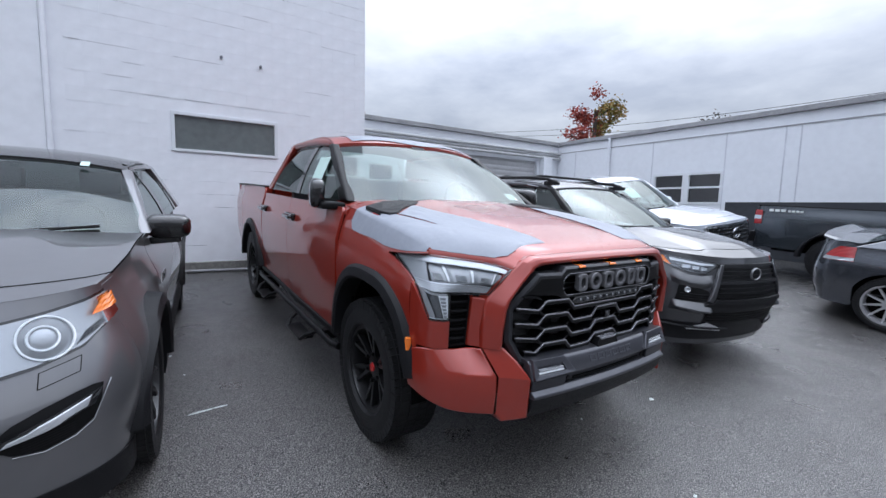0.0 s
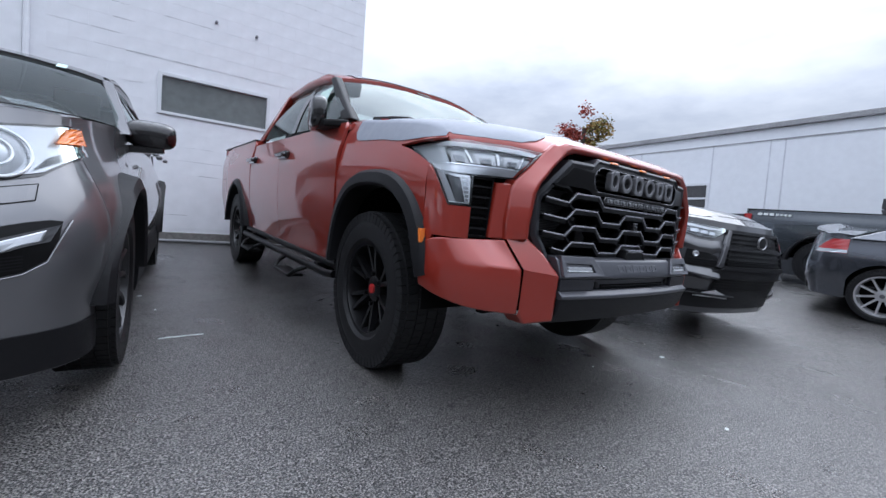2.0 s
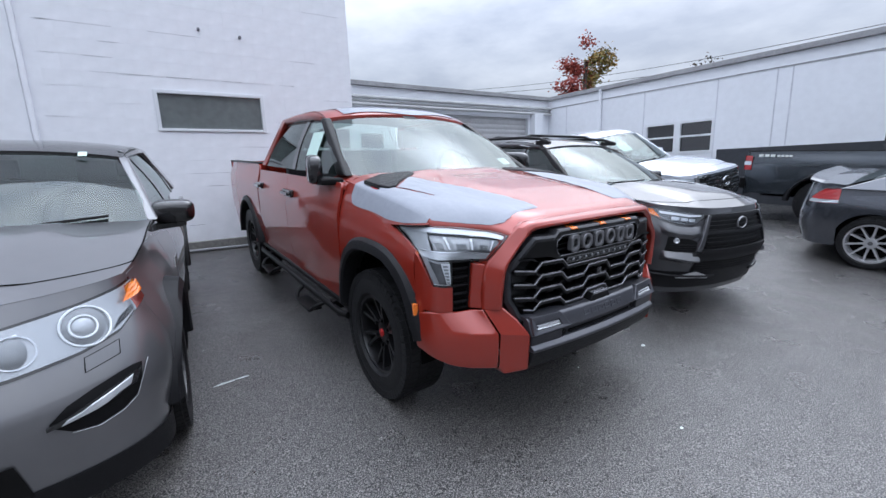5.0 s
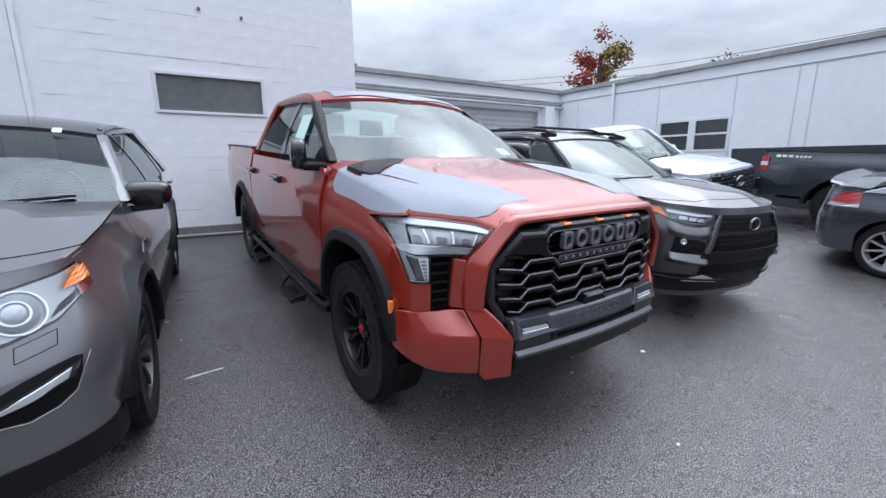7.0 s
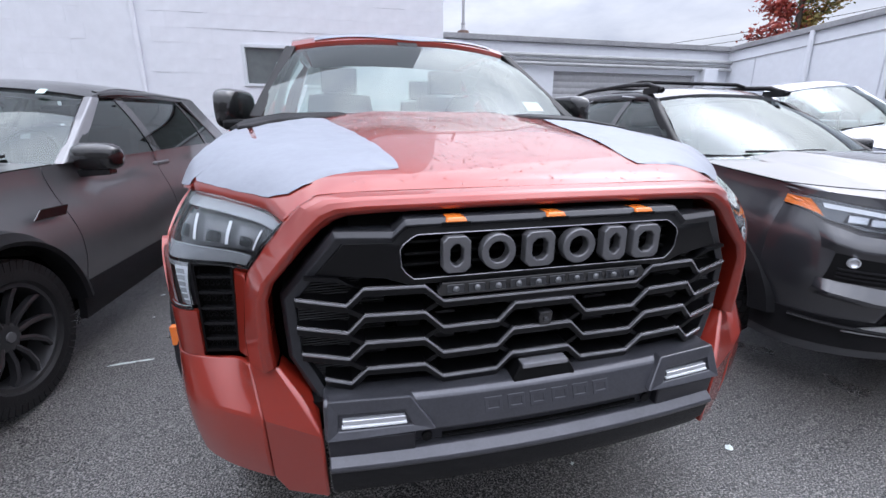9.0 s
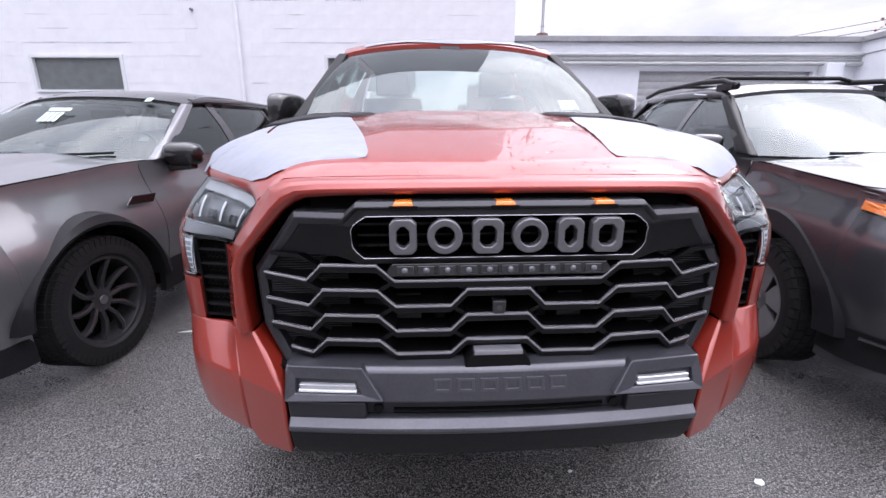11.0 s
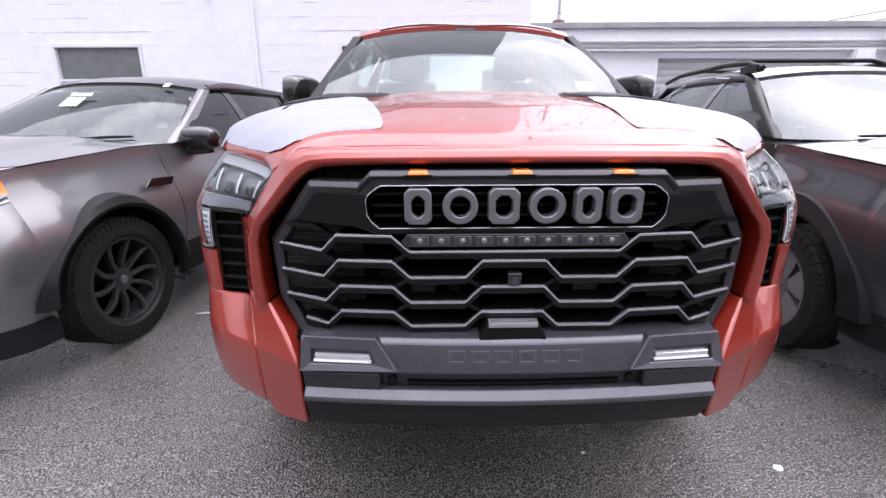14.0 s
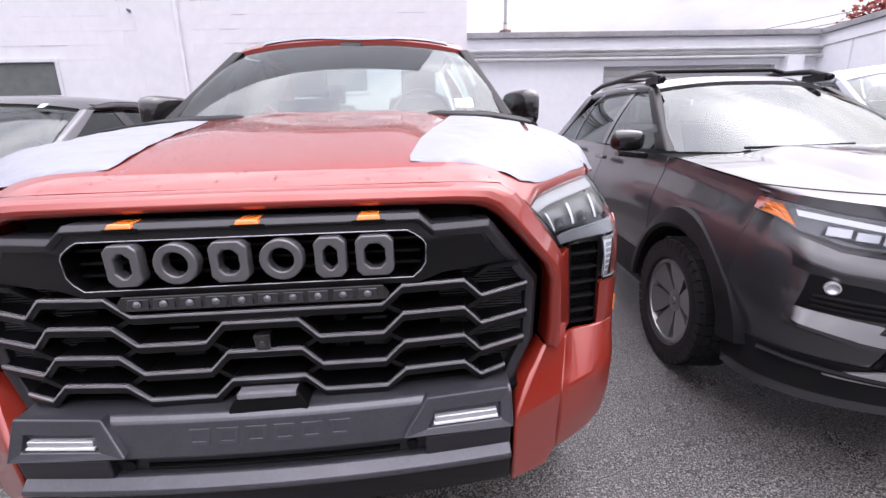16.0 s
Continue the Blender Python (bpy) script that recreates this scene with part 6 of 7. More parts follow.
            s = math.copysign(abs(math.sin(a)) ** (2 / 2.8), a)
            z = car["sill"] - 0.04 + (belt(yr) - car["sill"] + 0.04) * v
            return tail(side_x(car, yr, z) * s, z)
        car["tail_fn"] = tail
        bm = bmesh.new()
        grid(bm, shell, 40, 16, (0, -0.02, 0))
        part("rear_fascia", bm, car["mat"], root, smooth=60)
    else:
        bm = bmesh.new()
        w = curve(car["w"], t)
        grid(bm, lambda u, v: (w * (2 * u - 1) * (0.97 + 0.03 * math.sin(math.pi * v)), t + 0.10 * (1 - (2 * u - 1) ** 4) * (1 - 0.4 * v), car["sill"] - 0.05 + (zt - car["sill"] + 0.05) * v), 16, 8, (0, -0.02, 0))
        part("tailgate", bm, rear_mat or car["mat"], root, smooth=60)
    return f


def emblem(root, f, x, z, r, lift, material):
    bm = bmesh.new()
    lathe(bm, [(-0.006, r), (-0.012, r * 0.92), (-0.006, r * 0.82), (0.004, r)], 28, "y")
    for v in bm.verts:
        v.co.z *= 0.72
    bmesh.ops.translate(bm, verts=bm.verts, vec=f(x, z, lift))
    part("badge_ring", bm, material, root, "plain metal ring badge", smooth=60)


def build_gunmetal_suv(m):
    """The gunmetal compact SUV with the black roof."""
    root = thing("grey_suv", m, "gunmetal grey compact SUV with black roof and black wheels", "car")
    car = dict(mat=M["gunmetal"], shoulder=(0.12, 0.45), sill=0.34, hubs=(0.88, 3.62), R=0.37, arch=0.435, W=0.93, tail=4.50, core=(0.30, 4.4), core_top=[(0.3, 0.75), (1.4, 0.75), (1.5, 0.6), (4.4, 0.7)],
               w=[(0.0, 0.86), (0.32, 0.89), (0.6, 0.94), (0.9, 0.955), (1.6, 0.955), (3.6, 0.96), (4.2, 0.92), (4.5, 0.84)],
               belt=[(0.2, 1.0), (0.6, 1.05), (1.2, 1.095), (2.4, 1.11), (3.6, 1.14), (4.5, 1.14)],
               nose=dict(xe=0.86, depth=0.32, p=2.35, rake=0.50, zf=0.62, z0=0.22, top=1.0), cowl=(1.52, 1.13, 0.22), dome=0.03, hood_fall=0.05,
               panels=["fender", "front_door", "rear_door", "quarter_panel"], handle=M["gunmetal"], flare=(0.425, 0.485, 0.012), cladding=True)
    car["cab"] = dict(base_w=0.90, top_w=0.66, ws_base=1.56, ws_top=2.28, rear_top=4.02, rear_base=4.36, base_z=1.10, roof_z=1.60, arc=0.03, bow=0.24, c_pillar=0.30, c_body=False,
                      panes=[(1.72, 2.55, "front_door_glass"), (2.66, 3.62, "rear_door_glass"), (3.68, 4.12, "quarter_glass")])
    f = build_shell(root, car, [1.40, 2.60, 3.62])
    build_greenhouse(car, root, M["gloss_black"], M["gunmetal"], False)
    for sd in (-1, 1):
        lamp = new("headlamp")
        lamp.parent = root
        low = [(0.34, 0.765), (0.50, 0.780), (0.66, 0.805), (0.765, 0.838), (0.82, 0.895), (0.868, 0.945)]
        high = [(0.34, 0.905), (0.50, 0.932), (0.66, 0.958), (0.76, 0.980), (0.82, 1.003), (0.870, 1.016)]
        grow = lambda pts, d: [(x, z + d) for x, z in pts]
        for nm, lift, material, d in (("surround", 0.003, M["gloss_black"], 0.010), ("housing", 0.007, M["lamp_satin"], 0.0), ("lens", 0.020, M["lens"], 0.0)):
            bm = bmesh.new()
            strip_on(bm, f, sd, grow(low, -d), grow(high, d), lift, 36, 6)
            o = part(nm, bm, material, lamp, smooth=60)
            if nm == "lens":
                o.visible_shadow = False
        for x, r, nm, material in ((0.672, 0.080, "ring", M["white_guide"]), (0.665, 0.068, "bowl", M["lamp_grey"]), (0.665, 0.046, "inner_ring", M["white_guide"]), (0.665, 0.036, "projector", M["lamp_satin"]), (0.49, 0.062, "ring", M["lamp_chrome"]), (0.49, 0.052, "bowl", M["lamp_grey"])):
            bm = bmesh.new()
            prof = [(0, r), (-0.005, r - 0.002), (-0.005, r - 0.007), (0, r - 0.009)] if nm.endswith("ring") else [(0.0, r), (-0.003, r * 0.8), (-0.005, r * 0.4), (-0.006, 0.001)]
            lathe(bm, prof, 32, "y")
            lift = {"ring": 0.012, "bowl": 0.009, "inner_ring": 0.014, "projector": 0.012}[nm]
            bmesh.ops.transform(bm, matrix=Matrix.Translation(f(sd * x, 0.882 if x > 0.6 else 0.850, lift)) @ pose(0, 0, 0, -25, 0, sd * 24), verts=bm.verts)
            part(nm, bm, material, lamp, smooth=60)
        bm = bmesh.new()
        strip_on(bm, f, sd, [(0.36, 0.818), (0.50, 0.836)], [(0.36, 0.832), (0.50, 0.850)], 0.012, 6, 1)
        strip_on(bm, f, sd, [(0.36, 0.876), (0.50, 0.898)], [(0.36, 0.886), (0.50, 0.908)], 0.012, 6, 1)
        part("light_guide", bm, M["white_guide"], lamp)
        bm = bmesh.new()
        strip_on(bm, f, sd, [(0.745, 0.840), (0.790, 0.872), (0.83, 0.915)], [(0.765, 0.880), (0.800, 0.908), (0.838, 0.942)], 0.010, 10, 2)
        part("bezel", bm, M["lamp_dark"], lamp)
        bm = bmesh.new()
        strip_on(bm, f, sd, [(0.768, 0.925), (0.815, 0.935), (0.866, 0.952)], [(0.785, 0.985), (0.830, 1.0), (0.870, 1.013)], 0.028, 10, 3)
        part("turn_lens", bm, M["amber"], lamp)
        bm = bmesh.new()
        strip_on(bm, f, sd, [(0.665, 0.733), (0.760, 0.758)], [(0.665, 0.778), (0.760, 0.803)], 0.003, 6, 2)
        part("washer_cover", bm, M["gunmetal"], root, bevel=0.002)
        bm = bmesh.new()
        for a, b in (((0.663, 0.731), (0.762, 0.756)), ((0.663, 0.780), (0.762, 0.805))):
            tube(bm, [f(sd * (a[0] + (b[0] - a[0]) * k / 5), a[1] + (b[1] - a[1]) * k / 5, 0.002) for k in range(6)], 0.0013, 5)
        for x, z in ((0.663, 0.731), (0.762, 0.756)):
            tube(bm, [f(sd * x, z, 0.002), f(sd * x, z + 0.049, 0.002)], 0.0013, 5)
        part("washer_seam", bm, M["dark"], root)
        # fog lamp recess with its light bar
        fog = new("fog_lamp")
        fog.parent = root
        up = 0.045
        raised = lambda pts: [(x, z + up) for x, z in pts]
        low = raised([(0.56, 0.545), (0.61, 0.505), (0.68, 0.490), (0.75, 0.508), (0.795, 0.540), (0.815, 0.595)])
        high = raised([(0.56, 0.560), (0.61, 0.600), (0.68, 0.628), (0.75, 0.648), (0.795, 0.656), (0.82, 0.652)])
        bm = bmesh.new()
        strip_on(bm, f, sd, low, high, 0.005, 30, 6)
        part("recess", bm, M["black"], fog, smooth=60)
        for k in range(5):
            bm = bmesh.new()
            strip_on(bm, f, sd, raised([(0.63, 0.502 + 0.009 * k), (0.75, 0.518 + 0.009 * k)]), raised([(0.63, 0.506 + 0.009 * k), (0.75, 0.522 + 0.009 * k)]), 0.010, 8, 1)
            part("slat", bm, M["flare"], fog)
        bm = bmesh.new()
        strip_on(bm, f, sd, raised([(0.55, 0.540), (0.66, 0.552), (0.795, 0.592)]), raised([(0.55, 0.553), (0.66, 0.584), (0.812, 0.640)]), 0.016, 16, 2, (0, 0.012, 0))
        part("bezel", bm, M["gloss_black"], fog)
        bm = bmesh.new()
        strip_on(bm, f, sd, raised([(0.585, 0.545), (0.68, 0.560), (0.775, 0.592)]), raised([(0.60, 0.560), (0.68, 0.582), (0.785, 0.624)]), 0.022, 12, 2, (0, 0.01, 0))
        part("fog_lens", bm, M["lamp_in"], fog, bevel=0.003)
        bm = bmesh.new()
        tube(bm, [f(sd * x, z - 0.006, 0.006) for x, z in low[1:]] + [f(sd * 0.838, 0.700, 0.006)], 0.003, 6)
        part("recess_trim", bm, M["gunmetal"], fog, smooth=60)
        add_mirror(root, sd * 0.82, 1.70, 1.10, M["gloss_black"], None, 1.0)
        # side vent
        bm = bmesh.new()
        prism(bm, [(sd * 0.937, 1.11, 0.865), (sd * 0.940, 1.33, 0.855), (sd * 0.940, 1.365, 0.905), (sd * 0.937, 1.17, 0.915)], (sd * 0.008, 0, 0))
        part("fender_vent", bm, M["gloss_black"], root, bevel=0.004)
    bm = bmesh.new()
    quad_on(bm, f, (-0.33, 0.74), (0.33, 0.74), (0.35, 0.88), (-0.35, 0.88), 12, 4, 0.006)
    grille = part("grille", bm, M["black"], root)
    for k in range(3):
        bm = bmesh.new()
        z = 0.762 + 0.038 * k
        quad_on(bm, f, (-0.32, z), (0.32, z), (0.32, z + 0.014), (-0.32, z + 0.014), 12, 1, 0.018, (0, 0.012, 0))
        part("grille_bar", bm, M["rim_dark"], grille)
    bm = bmesh.new()
    quad_on(bm, f, (-0.48, 0.34), (0.48, 0.34), (0.46, 0.50), (-0.46, 0.50), 12, 4, 0.006)
    part("lower_intake", bm, M["black"], root)
    bm = bmesh.new()
    grid(bm, lambda u, v: f(side_x(car, car["join"], 0.34) * math.copysign(abs(math.sin(math.pi / 2 * (2 * u - 1))) ** 0.85, 2 * u - 1), 0.225 + 0.13 * v, 0.006), 40, 4, (0, 0.02, 0))
    part("lower_valance", bm, M["flare"], root, smooth=50)
    # sticker and bars on the windscreen
    st = thing("window_sticker", m, "pale paper price figures inside an SUV windscreen", "sticker")
    bm = bmesh.new()
    px, pz = -0.03, 1.36
    q = lambda x, z: (x, 1.36 + (z - 1.11) * 1.55 + 0.03, z)
    grid(bm, lambda u, v: q(px - 0.075 + 0.16 * u, pz + 0.055 + 0.022 * v), 2, 2, (0, 0.003, 0))
    part("header_bar", bm, M["sheet"], st)
    for k in range(4):
        bm = bmesh.new()
        x = px - 0.068 + 0.036 * k
        grid(bm, lambda u, v: Vector(q(x + 0.026 * u, pz - 0.02 + 0.065 * v)) - Vector((0, 0.004, 0)), 1, 1, (0, 0.001, 0))
        part("printed_bar", bm, M["sheet"], st)
    tag = thing("inspection_tag", m, "small pale tag high on an SUV windscreen", "sticker")
    bm = bmesh.new()
    grid(bm, lambda u, v: (0.42 + 0.05 * u, 1.47 + (0.39 + 0.03 * v) * 1.72, 1.50 + 0.03 * v), 1, 1, (0, 0.003, 0))
    part("paper", bm, M["sheet"], tag)
    for hub in car["hubs"]:
        for sd in (-1, 1):
            mm = Matrix.Translation((sd * 0.815, hub, 0.37)) @ pose(0, 0, 0, 17 * sd, 0, 180 if sd > 0 else 0)
            build_wheel("wheel", 0.37, 0.235, 0.245, M["rim_satin"], 10, root, mm, M["letter"], tread=60, twin=False, style="swirl")
    return root


def build_dark_suv(m):
    """The dark grey SUV with roof rails."""
    root = thing("dark_suv", m, "dark grey SUV with black cladding, roof rails and crossbars", "car")
    car = dict(mat=M["grey"], shoulder=(0.075, 0.58), sill=0.40, hubs=(0.94, 3.63), R=0.365, arch=0.44, W=0.93, tail=4.50, core=(0.30, 4.4), core_top=[(0.3, 0.75), (1.4, 0.75), (1.5, 0.65), (4.4, 0.7)],
               w=[(0.0, 0.775), (0.30, 0.82), (0.55, 0.878), (0.95, 0.90), (1.8, 0.892), (3.6, 0.91), (4.2, 0.88), (4.5, 0.80)],
               belt=[(0.2, 1.0), (0.6, 1.085), (1.2, 1.14), (2.4, 1.165), (3.4, 1.20), (4.5, 1.27)],
               nose=dict(xe=0.84, depth=0.30, p=2.4, rake=0.25, zf=0.70, z0=0.24, top=1.03), cowl=(1.30, 1.185, 0.24), dome=0.045, hood_fall=0.07,
               panels=["fender", "front_door", "rear_door", "quarter_panel"], flare=(0.43, 0.535, 0.02), handle=M["gloss_black"])
    car["cab"] = dict(base_w=0.865, top_w=0.62, ws_base=1.38, ws_top=2.12, rear_top=3.85, rear_base=4.35, base_z=1.175, roof_z=1.70, arc=0.035, bow=0.24, c_pillar=0.22,
                      panes=[(1.56, 2.46, "front_door_glass"), (2.54, 3.42, "rear_door_glass"), (3.48, 3.95, "quarter_glass")])
    f = build_shell(root, car, [1.34, 2.50, 3.52])
    build_greenhouse(car, root, M["grey"], M["black"], True)
    bm = bmesh.new()
    quad_on(bm, f, (-0.50, 0.645), (0.50, 0.645), (0.40, 0.955), (-0.40, 0.955), 14, 5, 0.006)
    grille = part("grille", bm, M["black"], root)
    for k in range(7):
        z = 0.68 + 0.037 * k
        bm = bmesh.new()
        quad_on(bm, f, (-0.47 + 0.008 * k, z), (0.47 - 0.008 * k, z), (0.47 - 0.008 * k, z + 0.012), (-0.47 + 0.008 * k, z + 0.012), 14, 1, 0.018, (0, 0.014, 0))
        part("grille_bar", bm, M["black"], grille)
    bm = bmesh.new()
    quad_on(bm, f, (-0.50, 0.80), (0.50, 0.80), (0.49, 0.825), (-0.49, 0.825), 14, 1, 0.028, (0, 0.02, 0))
    quad_on(bm, f, (-0.46, 0.945), (0.46, 0.945), (0.45, 0.975), (-0.45, 0.975), 14, 1, 0.020, (0, 0.02, 0))
    quad_on(bm, f, (-0.53, 0.635), (0.53, 0.635), (0.50, 0.672), (-0.50, 0.672), 18, 1, 0.040, (0, 0.035, 0))
    part("grille_surround", bm, M["flare"], grille)
    emblem(grille, f, 0, 0.885, 0.080, 0.034, M["rim_grey"])
    bm = bmesh.new()
    quad_on(bm, f, (-0.48, 0.555), (0.48, 0.555), (0.50, 0.665), (-0.50, 0.665), 24, 3, 0.005)
    part("lower_grille", bm, M["black"], root)
    bm = bmesh.new()
    quad_on(bm, f, (-0.56, 0.445), (0.56, 0.445), (0.54, 0.56), (-0.54, 0.56), 24, 3, 0.006)
    part("lower_intake", bm, M["black"], root)
    for k in range(4):
        bm = bmesh.new()
        quad_on(bm, f, (-0.53, 0.460 + 0.025 * k), (0.53, 0.460 + 0.025 * k), (0.53, 0.469 + 0.025 * k), (-0.53, 0.469 + 0.025 * k), 24, 1, 0.014, (0, 0.01, 0))
        part("intake_slat", bm, M["flare"], root)
    bm = bmesh.new()
    quad_on(bm, f, (-0.66, 0.560), (0.66, 0.560), (0.56, 0.640), (-0.56, 0.640), 28, 3, 0.024, (0, 0.03, 0))
    part("bumper_bar", bm, M["flare"], root, smooth=50, bevel=0.006)
    bm = bmesh.new()
    grid(bm, lambda u, v: f(side_x(car, car["join"], 0.4) * math.copysign(abs(math.sin(math.pi / 2 * (2 * u - 1))) ** 0.85, 2 * u - 1), 0.29 + 0.16 * v, 0.008), 40, 4, (0, 0.02, 0))
    part("lower_valance", bm, M["flare"], root, smooth=50)
    for sd in (-1, 1):
        bm = bmesh.new()
        strip_on(bm, f, sd, [(0.36, 0.385), (0.50, 0.395), (0.66, 0.395)], [(0.38, 0.415), (0.51, 0.462), (0.62, 0.425)], 0.030, 8, 3, (0, 0.02, 0))
        part("skid_corner", bm, M["silver"], root, bevel=0.004)
        lamp = new("headlamp")
        lamp.parent = root
        low = [(0.46, 0.955), (0.57, 0.892), (0.69, 0.900), (0.78, 0.935), (0.842, 1.025)]
        high = [(0.46, 0.980), (0.57, 0.992), (0.69, 1.008), (0.78, 1.030), (0.852, 1.056)]
        for nm, lift, material, d in (("surround", 0.003, M["gloss_black"], 0.008), ("housing", 0.007, M["lamp_smoke"], 0.0), ("lens", 0.020, M["lens"], 0.0)):
            bm = bmesh.new()
            strip_on(bm, f, sd, [(x, z - d) for x, z in low], [(x, z + d) for x, z in high], lift, 36, 5)
            o = part(nm, bm, material, lamp, smooth=60)
            if nm == "lens":
                o.visible_shadow = False
        bm = bmesh.new()
        strip_on(bm, f, sd, [(0.56, 0.905), (0.64, 0.905), (0.74, 0.930)], [(0.53, 0.950), (0.62, 0.952), (0.72, 0.968)], 0.011, 12, 2)
        part("bezel", bm, M["lamp_dark"], lamp)
        for x in (0.51, 0.57, 0.63):
            bm = bmesh.new()
            strip_on(bm, f, sd, [(x + 0.048, 0.912 + (x - 0.5) * 0.12), (x + 0.098, 0.914 + (x - 0.5) * 0.12)], [(x + 0.040, 0.938 + (x - 0.5) * 0.15), (x + 0.090, 0.942 + (x - 0.5) * 0.15)], 0.013, 3, 1, (0, 0.004, 0))
            part("projector", bm, M["lamp_in"], lamp)
        bm = bmesh.new()
        strip_on(bm, f, sd, [(0.49, 0.960), (0.60, 0.958), (0.77, 0.985)], [(0.49, 0.972), (0.60, 0.978), (0.77, 1.008)], 0.013, 14, 1)
        part("light_guide", bm, M["white_guide"], lamp)
        bm = bmesh.new()
        strip_on(bm, f, sd, [(0.778, 0.945), (0.812, 0.985), (0.842, 1.030)], [(0.785, 1.020), (0.820, 1.034), (0.848, 1.050)], 0.015, 8, 3)
        part("turn_lens", bm, M["amber"], lamp)
        fog = new("fog_lamp")
        fog.parent = root
        bm = bmesh.new()
        strip_on(bm, f, sd, [(0.52, 0.650), (0.65, 0.650), (0.785, 0.655)], [(0.56, 0.745), (0.66, 0.775), (0.765, 0.785)], 0.005, 16, 4)
        part("recess", bm, M["black"], fog)
        for k in range(3):
            bm = bmesh.new()
            strip_on(bm, f, sd, [(0.56, 0.662 + 0.020 * k), (0.755, 0.668 + 0.020 * k)], [(0.56, 0.671 + 0.020 * k), (0.755, 0.677 + 0.020 * k)], 0.012, 10, 1, (0, 0.006, 0))
            part("slat", bm, M["flare"], fog)
        bm = bmesh.new()
        lathe(bm, [(0.01, 0.026), (-0.003, 0.025), (-0.005, 0.019), (0.002, 0.012), (0.004, 0.001)], 20, "y")
        bmesh.ops.transform(bm, matrix=Matrix.Translation(f(sd * 0.715, 0.748, 0.012)) @ pose(0, 0, 0, 0, 0, sd * 30), verts=bm.verts)
        part("fog_lens", bm, M["lamp_in"], fog, smooth=60)
        # facets that step out and fold back under
        for nm, material, edge, reach in (("bumper_fin", M["grey"], [(0.50, 0.625, 0.575), (0.64, 0.640, 0.582), (0.80, 0.655, 0.612)], 0.050),
                                          ("bumper_brow", M["grey"], [(0.50, 0.880, 0.832), (0.60, 0.868, 0.805), (0.70, 0.878, 0.812), (0.80, 0.925, 0.850)], 0.026)):
            bm = bmesh.new()

            def fold(u, v):
                x = edge[0][0] + (edge[-1][0] - edge[0][0]) * u
                top, low = curve([(p, q) for p, q, _ in edge], x), curve([(p, r) for p, _, r in edge], x)
                out = reach * min(1.0, 6 * u + 0.15, 8 * (1 - u) + 0.1)
                rows = ((top, 0.002), (low, out), (low - 0.012, out), (low - 0.045, 0.002))
                k = min(2, int(v * 3))
                (z0, l0), (z1, l1) = rows[k], rows[k + 1]
                w = v * 3 - k
                return f(sd * x, z0 + (z1 - z0) * w, l0 + (l1 - l0) * w)
            grid(bm, fold, 24, 6)
            part(nm, bm, material, root, smooth=25)
        bm = bmesh.new()
        strip_on(bm, f, sd, [(0.395, 0.965), (0.44, 0.86), (0.525, 0.650)], [(0.425, 0.968), (0.475, 0.862), (0.565, 0.655)], 0.030, 16, 2, (0, 0.03, 0))
        part("grille_cheek", bm, M["grey"], root, smooth=40, bevel=0.004)
        bm = bmesh.new()
        tube(bm, [f(sd * (0.30 + 0.5 * k / 8), 0.405 + 0.02 * (k / 8), 0.028) for k in range(9)], 0.012, 6)
        part("valance_lip", bm, M["flare"], root, smooth=50)
        add_mirror(root, sd * 0.85, 1.66, 1.205, M["gloss_black"], None, 0.85)
        # roof rail
        bm = bmesh.new()
        tube(bm, [(sd * 0.60, 2.05, 1.655), (sd * 0.60, 2.25, 1.712), (sd * 0.60, 2.6, 1.735), (sd * 0.59, 3.5, 1.735), (sd * 0.585, 3.85, 1.69)], 0.021, 8)
        add_box(bm, (sd * 0.60 - 0.024, 2.08, 1.635), (sd * 0.60 + 0.024, 2.30, 1.685))
        part("roof_bar", bm, M["flare"], root, smooth=50)
        bm = bmesh.new()
        tube(bm, [(sd * 0.66, 2.36, 1.612), (sd * 0.645, 2.6, 1.635), (sd * 0.64, 3.2, 1.63), (sd * 0.70, 3.75, 1.45), (sd * 0.85, 3.98, 1.21)], 0.006, 6)
        part("window_trim", bm, M["chrome"], root, smooth=50)
    for y in (2.55, 3.35):
        bm = bmesh.new()
        tube(bm, [(-0.60, y, 1.74), (-0.5, y, 1.765), (0.5, y, 1.765), (0.60, y, 1.74)], 0.017, 8)
        part("cross_bar", bm, M["flare"], root, smooth=50)
    for hub in car["hubs"]:
        for sd in (-1, 1):
            mm = Matrix.Translation((sd * 0.80, hub, 0.365)) @ pose(0, 0, 0, 10, 0, 180 if sd > 0 else 0)
            build_wheel("wheel", 0.365, 0.235, 0.232, M["rim_grey"], 6, root, mm, M["letter"], tread=40, twin=False, style="petal")
    return root


